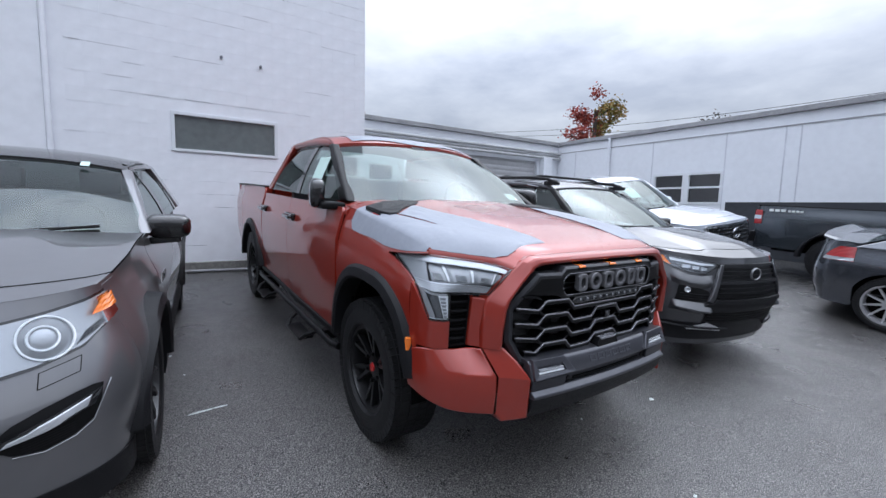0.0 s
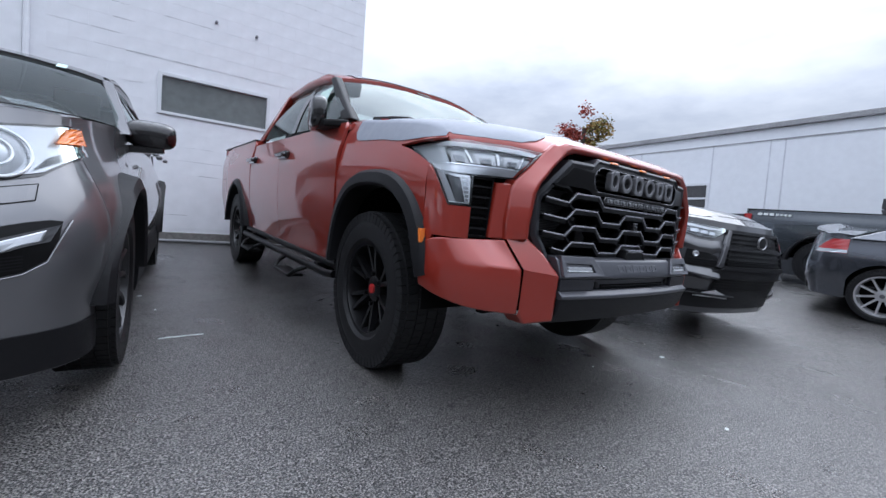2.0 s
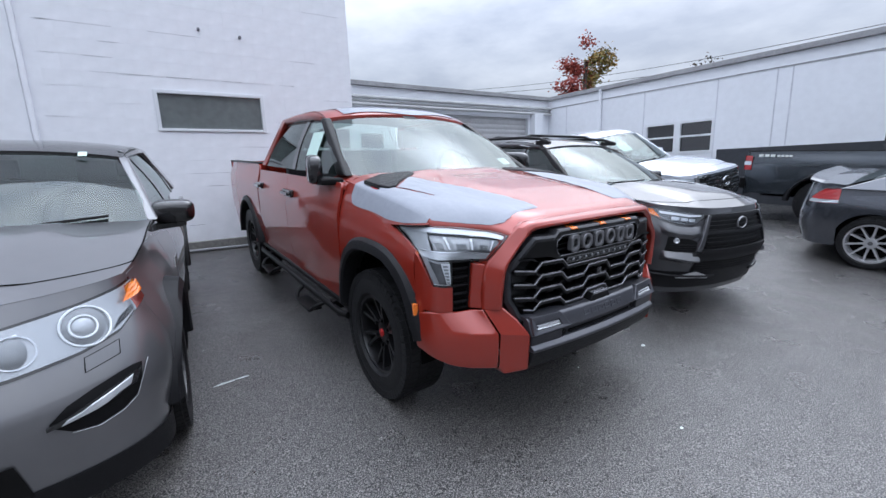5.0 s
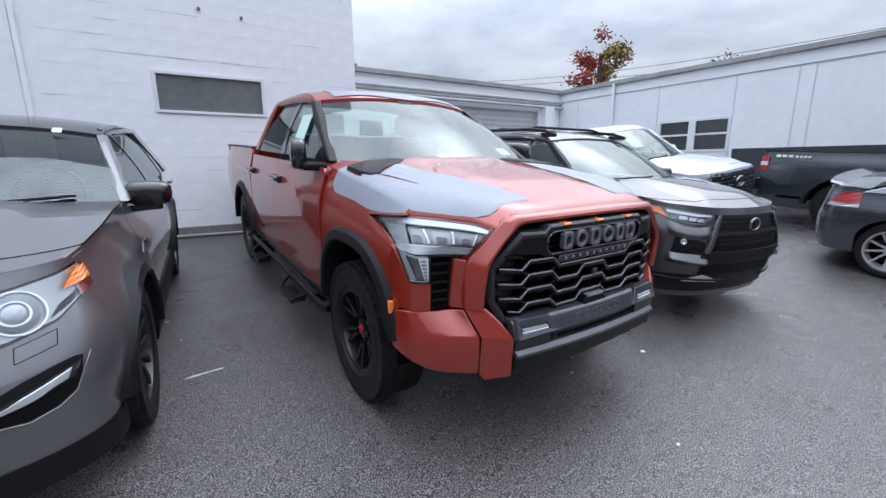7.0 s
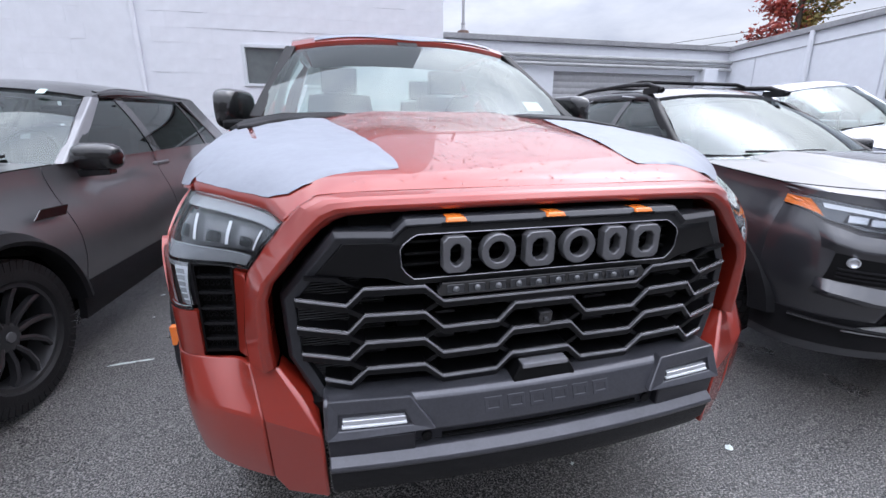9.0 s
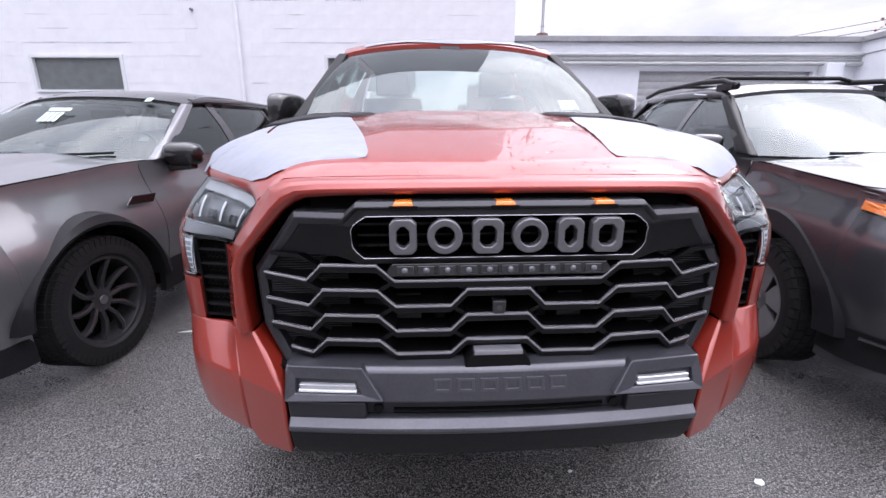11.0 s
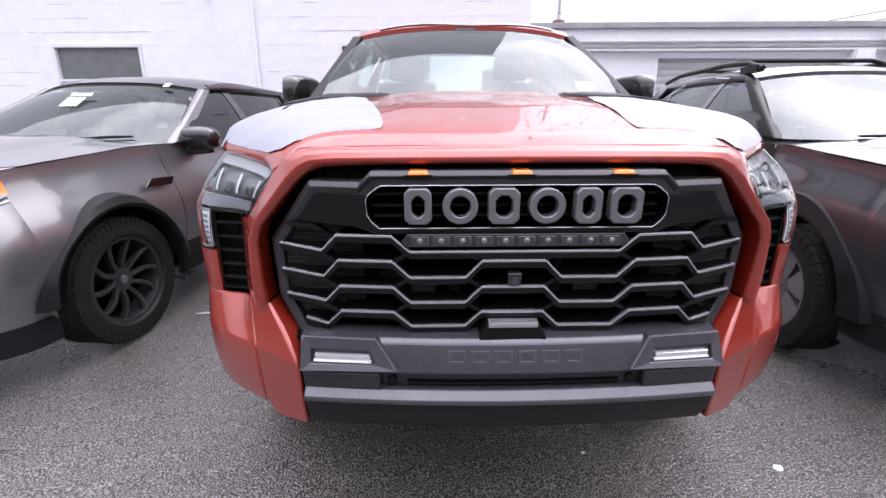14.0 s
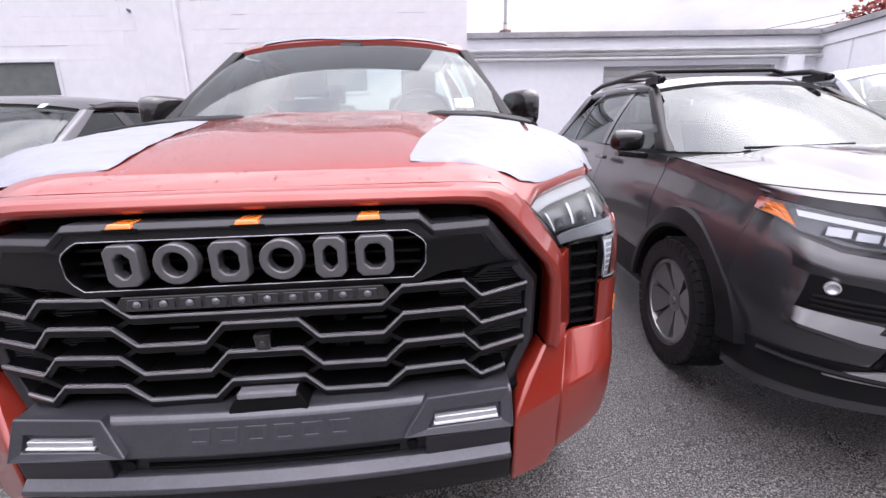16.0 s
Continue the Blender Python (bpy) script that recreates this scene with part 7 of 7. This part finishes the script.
def build_coupe(m):
    """The steel-grey coupe, seen from its tail."""
    root = thing("coupe", m, "steel grey two-door coupe with tail spoiler and bright alloy wheels", "car")
    car = dict(mat=M["coupe_grey"], sill=0.27, hubs=(0.90, 3.58), R=0.325, arch=0.375, W=0.88, tail=4.36, core=(0.30, 4.3), core_top=[(0.3, 0.62), (1.4, 0.62), (1.5, 0.55), (4.4, 0.72)],
               w=[(0.0, 0.78), (0.30, 0.82), (0.6, 0.87), (1.5, 0.88), (3.4, 0.895), (4.0, 0.85), (4.36, 0.74)],
               belt=[(0.2, 0.78), (0.8, 0.88), (1.4, 0.93), (2.6, 0.97), (3.5, 1.02), (4.0, 1.03), (4.36, 1.0)], round_tail=True, shoulder=(0.07, 0.6),
               nose=dict(xe=0.80, depth=0.30, p=2.2, rake=0.5, zf=0.5, z0=0.2, top=0.74), cowl=(1.25, 0.95, 0.2), dome=0.02,
               panels=["fender", "door", "quarter_panel"], handle=M["coupe_grey"], cladding=False)
    car["cab"] = dict(base_w=0.86, top_w=0.56, ws_base=1.30, ws_top=2.05, rear_top=3.05, rear_base=3.95, base_z=0.965, roof_z=1.40, arc=0.03, bow=0.2, c_pillar=0.45,
                      panes=[(1.45, 2.55, "front_door_glass"), (2.62, 3.25, "quarter_glass")])
    build_shell(root, car, [1.45, 2.75])
    build_greenhouse(car, root, M["coupe_grey"], M["coupe_grey"], False)
    bm = bmesh.new()
    grid(bm, lambda u, v: Vector((0.80 * (2 * u - 1), 3.90, 1.015 + 0.035 * (1 - (2 * u - 1) ** 2))).lerp(car["tail_fn"](0.76 * (2 * u - 1), 1.028, 0.0), v) + Vector((0, 0, 0.012 * math.sin(math.pi * v) + 0.003)), 18, 6, (0, 0, -0.03))
    part("boot_lid", bm, M["coupe_grey"], root, smooth=60)
    bm = bmesh.new()
    grid(bm, lambda u, v: (0.70 * (2 * u - 1), 4.06 + 0.30 * v - 0.06 * (2 * u - 1) ** 2, 1.040 + 0.060 * v * v - 0.03 * abs(2 * u - 1) ** 6), 16, 6, (0, 0, -0.02))
    part("spoiler", bm, M["coupe_grey"], root, smooth=40)
    tf = car["tail_fn"]
    for sd in (-1, 1):
        bm = bmesh.new()
        strip_on(bm, tf, sd, [(0.735, 0.785), (0.80, 0.785), (0.875, 0.80)], [(0.775, 0.965), (0.82, 0.978), (0.880, 0.990)], 0.008, 20, 4)
        lamp = part("tail_lamp", bm, M["tail"], root, smooth=60)
        bm = bmesh.new()
        strip_on(bm, tf, sd, [(0.740, 0.788), (0.80, 0.788), (0.862, 0.803)], [(0.750, 0.830), (0.80, 0.830), (0.862, 0.842)], 0.011, 10, 1)
        part("reverse_lens", bm, M["lamp_in"], lamp)
    bm = bmesh.new()
    strip_on(bm, tf, 1, [(-0.62, 0.27), (0.62, 0.27)], [(-0.60, 0.36), (0.60, 0.36)], 0.006, 20, 2)
    part("rear_valance", bm, M["flare"], root)
    bm = bmesh.new()
    tube(bm, [(0.25, 3.62, 1.12), (0.25, 3.80, 1.32)], 0.006, 6)
    part("antenna", bm, M["black"], root)
    for hub in car["hubs"]:
        for sd in (-1, 1):
            mm = Matrix.Translation((sd * 0.785, hub, 0.325)) @ pose(0, 0, 0, 8, 0, 180 if sd > 0 else 0)
            build_wheel("wheel", 0.325, 0.225, 0.240, M["silver"], 10, root, mm, M["letter"], tread=50, twin=False, style="thin")
    return root


def build_pickup(m, paint_mat, label, name, white):
    """A plainer pickup used for the far trucks."""
    root = thing(name, m, label, "pickup truck")
    car = dict(mat=paint_mat, sill=0.50, hubs=(0.92, 4.20), R=0.39, arch=0.47, W=0.95, tail=5.40, core=(0.30, 5.3), core_top=[(0.3, 0.85), (1.4, 0.85), (1.5, 0.7), (5.4, 0.7)],
               w=[(0.0, 0.84), (0.25, 0.87), (0.6, 0.94), (1.0, 0.955), (5.0, 0.945), (5.4, 0.92)],
               belt=[(0.2, 1.04), (0.8, 1.11), (1.4, 1.19), (3.3, 1.21), (3.34, 1.27), (5.4, 1.27)],
               nose=dict(xe=0.87, depth=0.25, p=2.6, rake=0.12, zf=0.75, z0=0.42, top=1.10), cowl=(1.40, 1.22, 0.22), dome=0.05, hood_fall=0.05,
               panels=["fender", "front_door", "rear_door", "bed_side"], handle=paint_mat, flare=(0.46, 0.53, 0.03), cladding=False)
    car["cab"] = dict(base_w=0.90, top_w=0.68, ws_base=1.48, ws_top=2.15, rear_top=3.05, rear_base=3.28, base_z=1.205, roof_z=1.80, arc=0.03, bow=0.22, c_pillar=0.10,
                      panes=[(1.60, 2.42, "front_door_glass"), (2.50, 3.08, "rear_door_glass")])
    f = build_shell(root, car, [1.42, 2.46, 3.32])
    build_greenhouse(car, root, paint_mat, paint_mat, white)
    if white:
        bm = bmesh.new()
        grid(bm, lambda u, v: (-0.40 + 0.30 * u, 1.30 + 1.37 * (0.22 + 0.16 * v) + 0.05, 1.205 + 0.22 + 0.16 * v), 2, 2, (0, 0.003, 0))
        part("price_sheet", bm, M["sheet"], root, "pale green price sheet behind the windscreen")
    for sd in (-1, 1):
        part("bed_rail", box((min(sd * 0.78, sd * 0.905), 3.33, 1.268), (max(sd * 0.78, sd * 0.905), 5.40, 1.287)), M["black"], root, bevel=0.004)
        part("bed_wall", box((min(sd * 0.78, sd * 0.82), 3.33, 0.75), (max(sd * 0.78, sd * 0.82), 5.38, 1.268)), M["black"], root)
        bm = bmesh.new()
        grid(bm, lambda u, v: (sd * (0.93 + 0.012 - 0.02 * u), 5.30 + 0.12 * u, 0.93 + 0.26 * v), 4, 5)
        grid(bm, lambda u, v: (sd * (0.925 - 0.14 * u), 5.425, 0.93 + 0.26 * v), 4, 5)
        lamp = part("tail_lamp", bm, M["tail"], root)
        bm = bmesh.new()
        grid(bm, lambda u, v: (sd * (0.945 - 0.02 * u), 5.31 + 0.12 * u, 1.02 + 0.07 * v), 2, 2)
        part("reverse_lens", bm, M["lamp_in"], lamp)
        add_mirror(root, sd * 0.93, 1.85, 1.25, M["gloss_black"], paint_mat, 0.9)
        if not white:
            for k, (a, w) in enumerate(((0.02, 0.08), (0.11, 0.08), (0.20, 0.08), (0.30, 0.05), (0.36, 0.05), (0.42, 0.05), (0.48, 0.05))):
                bm = bmesh.new()
                y = 5.22 - a
                add_box(bm, (min(sd * 0.935, sd * 0.951), y - w * 0.8, 1.17), (max(sd * 0.935, sd * 0.951), y, 1.215 if k < 3 else 1.205))
                part("decal_bar", bm, M["paper"], root)
    part("bed_floor", box((-0.80, 3.33, 0.75), (0.80, 5.38, 0.80)), M["black"], root)
    part("bulkhead", box((-0.90, 3.31, 0.75), (0.90, 3.36, 1.265)), paint_mat, root)
    bm = bmesh.new()
    grid(bm, lambda u, v: (0.93 * (2 * u - 1), 5.47 + 0.06 * (1 - (2 * u - 1) ** 4), 0.58 + 0.20 * v), 12, 3, (0, -0.10, 0))
    part("rear_bumper", bm, M["black"], root, bevel=0.01)
    bm = bmesh.new()
    tube(bm, [(-0.1, 5.45, 0.48), (0.1, 5.45, 0.48)], 0.03, 8)
    add_box(bm, (-0.04, 5.3, 0.44), (0.04, 5.5, 0.52))
    part("tow_hitch", bm, M["black"], root)
    bm = bmesh.new()
    quad_on(bm, f, (-0.60, 0.60), (0.60, 0.60), (0.62, 1.03), (-0.62, 1.03), 14, 6, 0.006)
    grille = part("grille", bm, M["black"], root)
    bm = bmesh.new()
    for k in range(7):
        for j in range(6):
            x = -0.55 + 0.18 * k + (0.09 if j % 2 else 0)
            if abs(x) > 0.56:
                continue
            z = 0.66 + 0.065 * j
            quad_on(bm, f, (x - 0.07, z - 0.012), (x + 0.07, z - 0.012), (x + 0.055, z + 0.018), (x - 0.055, z + 0.018), 2, 1, 0.022, (0, 0.015, 0))
    tagged(part("grille_mesh", bm, M["chrome"], grille), kind="stuff")
    bm = bmesh.new()
    quad_on(bm, f, (-0.66, 1.02), (0.66, 1.02), (0.64, 1.065), (-0.64, 1.065), 14, 1, 0.02, (0, 0.03, 0))
    for sd in (-1, 1):
        quad_on(bm, f, *mirrored([(0.60, 0.58), (0.66, 0.58), (0.68, 1.03), (0.62, 1.03)], sd), 1, 5, 0.02, (0, 0.03, 0))
    part("grille_surround", bm, paint_mat if not white else M["chrome"], grille)
    emblem(grille, f, 0, 0.90, 0.12, 0.045, M["chrome"])
    bm = bmesh.new()
    quad_on(bm, f, (-0.84, 0.43), (0.84, 0.43), (0.84, 0.57), (-0.84, 0.57), 28, 2, 0.02, (0, 0.04, 0))
    part("front_bumper", bm, paint_mat, root, bevel=0.01)
    for sd in (-1, 1):
        lamp = new("headlamp")
        lamp.parent = root
        q = mirrored([(0.68, 0.90), (0.86, 0.92), (0.865, 1.05), (0.69, 1.02)], sd)
        for nm, lift, material in (("housing", 0.008, M["lamp_in"]), ("lens", 0.02, M["lens"])):
            bm = bmesh.new()
            quad_on(bm, f, *q, 6, 3, lift)
            o = part(nm, bm, material, lamp)
            if nm == "lens":
                o.visible_shadow = False
        for hub in car["hubs"]:
            mm = Matrix.Translation((sd * 0.82, hub, 0.39)) @ pose(0, 0, 0, 0, 0, 180 if sd > 0 else 0)
            build_wheel("wheel", 0.39, 0.26, 0.22, M["rim_dark"], 6, root, mm, tread=40)
    return root


gunmetal_suv = build_gunmetal_suv(on_ground(-2.985, 0.41, -1.8))
dark_suv = build_dark_suv(on_ground(2.53, 0.35, -5))
coupe = build_coupe(on_ground(6.12, -3.62, 0))
white_truck = build_pickup(on_ground(5.95, 1.95, -2), M["white_paint"], "white pickup truck with chrome mesh grille behind a dark SUV", "white_pickup", True)
grey_truck = build_pickup(on_ground(8.28, -3.15, 0), M["slate_grey"], "slate grey pickup truck with black bed rails and white side decal", "grey_pickup", False)



# trees, wires, roof pipe and small things of the yard
def leaf_material(name, a, b):
    m = mat(name, a, rough=0.6)
    nt = m.node_tree
    geo = nt.nodes.new("ShaderNodeNewGeometry")
    ramp = nt.nodes.new("ShaderNodeValToRGB")
    ramp.color_ramp.elements[0].color, ramp.color_ramp.elements[1].color = (*a, 1), (*b, 1)
    nt.links.new(geo.outputs["Random Per Island"], ramp.inputs["Fac"])
    nt.links.new(ramp.outputs["Color"], nt.nodes["Principled BSDF"].inputs["Base Color"])
    return m


M["bark"] = mat("grey_bark", (0.07, 0.055, 0.045), rough=0.9, vary=0.4, scale=8, bump=0.5)
M["leaf_red"] = leaf_material("red_leaves", (0.22, 0.025, 0.03), (0.42, 0.10, 0.06))
M["leaf_green"] = leaf_material("turning_leaves", (0.10, 0.13, 0.03), (0.36, 0.20, 0.05))
M["leaf_dark"] = leaf_material("dark_leaves", (0.035, 0.05, 0.03), (0.10, 0.06, 0.045))
M["rust"] = mat("rusty_flashing", (0.16, 0.10, 0.08), rough=0.8, vary=0.4, scale=9)
M["galv"] = mat("galvanised_pipe", (0.38, 0.38, 0.39), rough=0.4, metal=0.6, vary=0.15, scale=6)
M["mark"] = mat("worn_white_paint", (0.55, 0.60, 0.58), rough=0.7, vary=0.4, scale=20)
M["hose"] = mat("grey_hose", (0.22, 0.22, 0.23), rough=0.5, vary=0.2)
M["crack"] = mat("open_joint", (0.20, 0.20, 0.23), rough=0.9, vary=0.4, scale=5)
M["water"] = glass("water_drop", (0.80, 0.80, 0.80), 0.0, 0.0, 1.33)


def build_tree(name, x, y, top, low, spread, crown_mats, label, count, seed):
    rnd = random.Random(seed)
    root = thing(name, pose(x, y, ground_z(min(x, 14), min(y, 16)) - 0.1), label, "tree")
    bm = bmesh.new()
    tips = []
    tube(bm, [(0, 0, 0), (0.05, 0.02, low * 0.6), (0.0, 0.05, low), (0.05, 0.0, top * 0.8)], 0.09, 8)
    for k in range(16):
        a, h = rnd.uniform(0, 6.28), rnd.uniform(low * 0.8, top * 0.85)
        r = spread * rnd.uniform(0.35, 0.9) * (1 - 0.55 * (h - low) / max(0.1, top - low))
        end = Vector((math.cos(a) * r, math.sin(a) * r, min(top * 0.97, h + r * rnd.uniform(0.5, 1.1))))
        mid = Vector((end.x * 0.4, end.y * 0.4, (h + end.z) / 2 - 0.05))
        tube(bm, [(0.02, 0.02, h), mid, end], 0.025, 6)
        tips += [mid, end, (mid + end) / 2]
    tips.append(Vector((0.05, 0, top * 0.93)))
    part("trunk", bm, M["bark"], root, smooth=50)
    for i, material in enumerate(crown_mats):
        bm = bmesh.new()
        for _ in range(count // len(crown_mats)):
            t = rnd.choice(tips)
            if len(crown_mats) > 1:
                # one side has turned red, the other is still green
                if (i == 0) != (t.x - t.y * 0.6 + rnd.gauss(0, 0.25) < 0.05 or t.z > top * 0.86):
                    continue
            p = t + Vector((rnd.gauss(0, 0.17), rnd.gauss(0, 0.17), rnd.gauss(0, 0.15)))
            s = rnd.uniform(0.05, 0.10)
            u = Vector((rnd.gauss(0, 1), rnd.gauss(0, 1), rnd.gauss(0, 0.6))).normalized()
            w = u.cross(Vector((rnd.gauss(0, 1), rnd.gauss(0, 1), rnd.gauss(0, 1)))).normalized()
            v = [bm.verts.new(p + q) for q in (u * s, w * s * 0.6 + u * s * 0.2, -u * s, -w * s * 0.6 + u * s * 0.1)]
            bm.faces.new(v)
        tagged(part("crown", bm, material, root), kind="stuff")


build_tree("maple_tree", 15.1, 12.2, 6.85, 2.7, 1.75, [M["leaf_red"], M["leaf_green"]], "small maple with red and yellow-green autumn leaves", 11000, 4)
build_tree("bare_tree", 20.6, 9.3, 6.2, 4.2, 1.5, [M["leaf_dark"]], "thin dark tree top behind a flat roof", 500, 9)

wire = thing("power_line", Matrix(), "two thin black power lines against the sky", "power line")
for off in (0.0, 0.45):
    bm = bmesh.new()
    a, b = Vector((16.5, 26.5, 7.3 - off * 0.6)), Vector((21.0, 0.0, 6.15 - off))
    tube(bm, [a.lerp(b, k / 14) - Vector((0, 0, 0.55 * math.sin(math.pi * k / 14))) for k in range(15)], 0.012, 5)
    part("cable", bm, M["black"], wire)

vent = thing("roof_vent_pipe", pose(2.36, 10.0, 3.92), "galvanised vent pipe with rusty base on the flat roof", "vent pipe")
bm = bmesh.new()
lathe(bm, [(0.0, 0.15), (0.09, 0.14), (0.10, 0.10)], 20, "z")
part("flashing", bm, M["rust"], vent, smooth=40)
bm = bmesh.new()
lathe(bm, [(0.08, 0.075), (0.16, 0.05), (0.24, 0.04), (0.25, 0.055), (0.27, 0.055), (0.28, 0.036), (2.2, 0.036), (2.2, 0.001)], 16, "z")
part("pipe", bm, M["galv"], vent, smooth=40)

hose = thing("conduit", Matrix(), "grey conduit lying along the foot of the block wall", "pipe")
bm = bmesh.new()
tube(bm, [(x * 0.5, 6.02 + 0.02 * math.sin(x * 1.3), ground_z(x * 0.5, 6.02) + 0.028) for x in range(-12, 3)], 0.025, 8)
part("pipe", bm, M["hose"], hose, smooth=50)

for i, (x, z) in enumerate(((-1.32, 3.66), (-4.07, 3.41), (-0.75, 3.62))):
    bm = bmesh.new()
    lathe(bm, [(0, 0.022), (-0.05, 0.02), (-0.055, 0.001)], 10, "y", (x, WALL_Y, z))
    tagged(part("wall_stub", bm, M["crack"], None, "small dark metal stub set in a white wall"), category="wall fixing", group="stubs in the white wall")

# spots of old paint and litter on the asphalt
rnd = random.Random(3)
for x, y, w, h, yaw in ((-1.823, 1.583, 0.16, 0.025, 10), (-1.72, 1.60, 0.10, 0.018, 5), (1.09, 0.37, 0.045, 0.035, 30), (0.36, 0.42, 0.02, 0.014, 10), (-2.02, 2.62, 0.04, 0.03, 40), (-1.92, 2.20, 0.015, 0.012, 0), (0.30, -0.35, 0.03, 0.02, 15)):
    bm = bmesh.new()
    n = 9
    loop = [(math.cos(6.283 * k / n) * w / 2 * rnd.uniform(0.6, 1.1), math.sin(6.283 * k / n) * h / 2 * rnd.uniform(0.6, 1.1), 0.003) for k in range(n)]
    prism(bm, loop, (0, 0, -0.003))
    ob = part("paint_fleck", bm, M["mark"], None, "worn pale paint fleck on wet asphalt")
    ob.matrix_world = on_ground(x, y, yaw)
    tagged(ob, category="paint mark", group="flecks on the asphalt")


# rain drops on the truck's hood
def build_drops():
    rnd = random.Random(8)
    bm = bmesh.new()
    verts, faces = [], []
    for _ in range(2200):
        x, y = rnd.uniform(-0.56, 0.56), rnd.uniform(0.14, 1.22)
        if abs(x) > 0.33 and 0.18 < y and abs(x) > 0.32 + 0.12 * y:
            continue
        r = rnd.choice((0.0015, 0.0015, 0.002, 0.002, 0.003, 0.004))
        z = truck_hood_z(x, y)
        base = len(verts)
        for k in range(6):
            a = 6.283 * k / 6
            verts.append((x + math.cos(a) * r, y + math.sin(a) * r * 1.2, truck_hood_z(x, y + math.sin(a) * r)))
        for k in range(6):
            a = 6.283 * k / 6
            verts.append((x + math.cos(a) * r * 0.6, y + math.sin(a) * r * 0.7, z + r * 0.45))
        verts.append((x, y, z + r * 0.6))
        for k in range(6):
            j = (k + 1) % 6
            faces.append((base + k, base + j, base + 6 + j, base + 6 + k))
            faces.append((base + 6 + k, base + 6 + j, base + 12))
    bm.free()
    me = bpy.data.meshes.new("rain_bead")
    me.from_pydata(verts, [], faces)
    me.materials.append(M["water"])
    me.shade_smooth()
    ob = new("rain_bead", me)
    ob.parent = crew_cab
    tagged(ob, kind="stuff")


build_drops()


# blocks of the white wall
def build_blocks():
    root = bpy.data.objects["wall_north"]
    bw, bh = 0.406, 0.2032
    z0 = 0.44 + 0.06
    wins = [(-2.02, -0.5, 2.16, 2.755), (-6.78, -5.28, 2.18, 2.755)]

    def cells(x_lo, x_hi, k0, k1):
        for k in range(k0, k1):
            z = z0 + k * bh
            shift = 0.5 * bw if k % 2 else 0.0
            n = int((CORNER_X - x_lo) / bw) + 2
            for i in range(n):
                b = CORNER_X - shift - i * bw + (0 if shift == 0 or i else 0)
                a = max(b - bw, x_lo)
                if i == 0 and shift:
                    yield CORNER_X - shift, CORNER_X, z
                if b <= x_lo or a < x_lo or b > x_hi + 1e-6:
                    continue
                yield a, b, z

    def clear(a, b, z):
        if z + bh > 8.18:
            return False
        if -3.90 < b and a < -3.34:
            return False
        return not any(a < w[1] + 0.01 and b > w[0] - 0.01 and z < w[3] + 0.01 and z + bh > w[2] - 0.01 for w in wins)

    def block_mesh(w, h):
        bm = bmesh.new()
        g = 0.0011
        v = add_box(bm, (g * 0.3, -0.004, g), (w - g * 0.3, 0.0, h - g))
        me = bpy.data.meshes.new("block")
        bm.to_mesh(me)
        bm.free()
        me.materials.append(M["wall"])
        return me
    full, half = block_mesh(bw, bh), block_mesh(bw / 2, bh)
    near = [c for c in cells(-3.36, CORNER_X, 4, 26) if clear(*c)][:300]
    for a, b, z in near:
        ob = new("block", full if b - a > bw * 0.8 else half)
        ob.parent = root
        ob.location = (a, WALL_Y, z)
    done = {(round(a, 2), round(z, 2)) for a, b, z in near}
    verts, faces = [], []
    for a, b, z in cells(-15.9, CORNER_X, 0, 38):
        if not clear(a, b, z) or (round(a, 2), round(z, 2)) in done:
            continue
        base = len(verts)
        g = 0.0011
        for dz in (g, bh - g):
            for dy in (-0.004, 0.0):
                for xx in (a + g * 0.4, b - g * 0.4):
                    verts.append((xx, WALL_Y + dy, z + dz))
        for f in ((0, 1, 5, 4), (4, 5, 7, 6), (0, 4, 6, 2), (1, 3, 7, 5), (0, 2, 3, 1)):
            faces.append([base + i for i in f])
    me = bpy.data.meshes.new("far_blocks")
    me.from_pydata(verts, [], faces)
    me.materials.append(M["wall"])
    ob = new("far_blocks", me)
    ob.parent = root
    tagged(ob, kind="stuff")
    # open joints, here and there along the courses
    rnd = random.Random(12)
    verts, faces = [], []
    for k in range(1, 38):
        z = z0 + k * bh
        x = -9.0
        while x < CORNER_X - 0.05:
            run = rnd.uniform(0.15, 0.9)
            if rnd.random() < 0.42:
                if not any(x < w[1] + 0.1 and x + run > w[0] - 0.1 and w[2] - 0.05 < z < w[3] + 0.05 for w in wins) and not (x < -3.3 and x + run > -3.95):
                    n = max(2, int(run / 0.05))
                    t = rnd.uniform(0.0012, 0.0032)
                    base = len(verts)
                    for i in range(n + 1):
                        xx = min(CORNER_X - 0.02, x + run * i / n)
                        thick = t * rnd.uniform(0.3, 1.1) * (0.15 if i in (0, n) else 1)
                        jog = rnd.uniform(-0.0012, 0.0012)
                        verts += [(xx, WALL_Y - 0.0048, z + jog - thick), (xx, WALL_Y - 0.0048, z + jog + thick)]
                    for i in range(n):
                        q = base + 2 * i
                        faces.append((q, q + 2, q + 3, q + 1))
            x += run + rnd.uniform(0.05, 0.6)
    me = bpy.data.meshes.new("open_joints")
    me.from_pydata(verts, [], faces)
    me.materials.append(M["crack"])
    ob = new("open_joints", me)
    ob.parent = root
    tagged(ob, kind="stuff")


build_blocks()
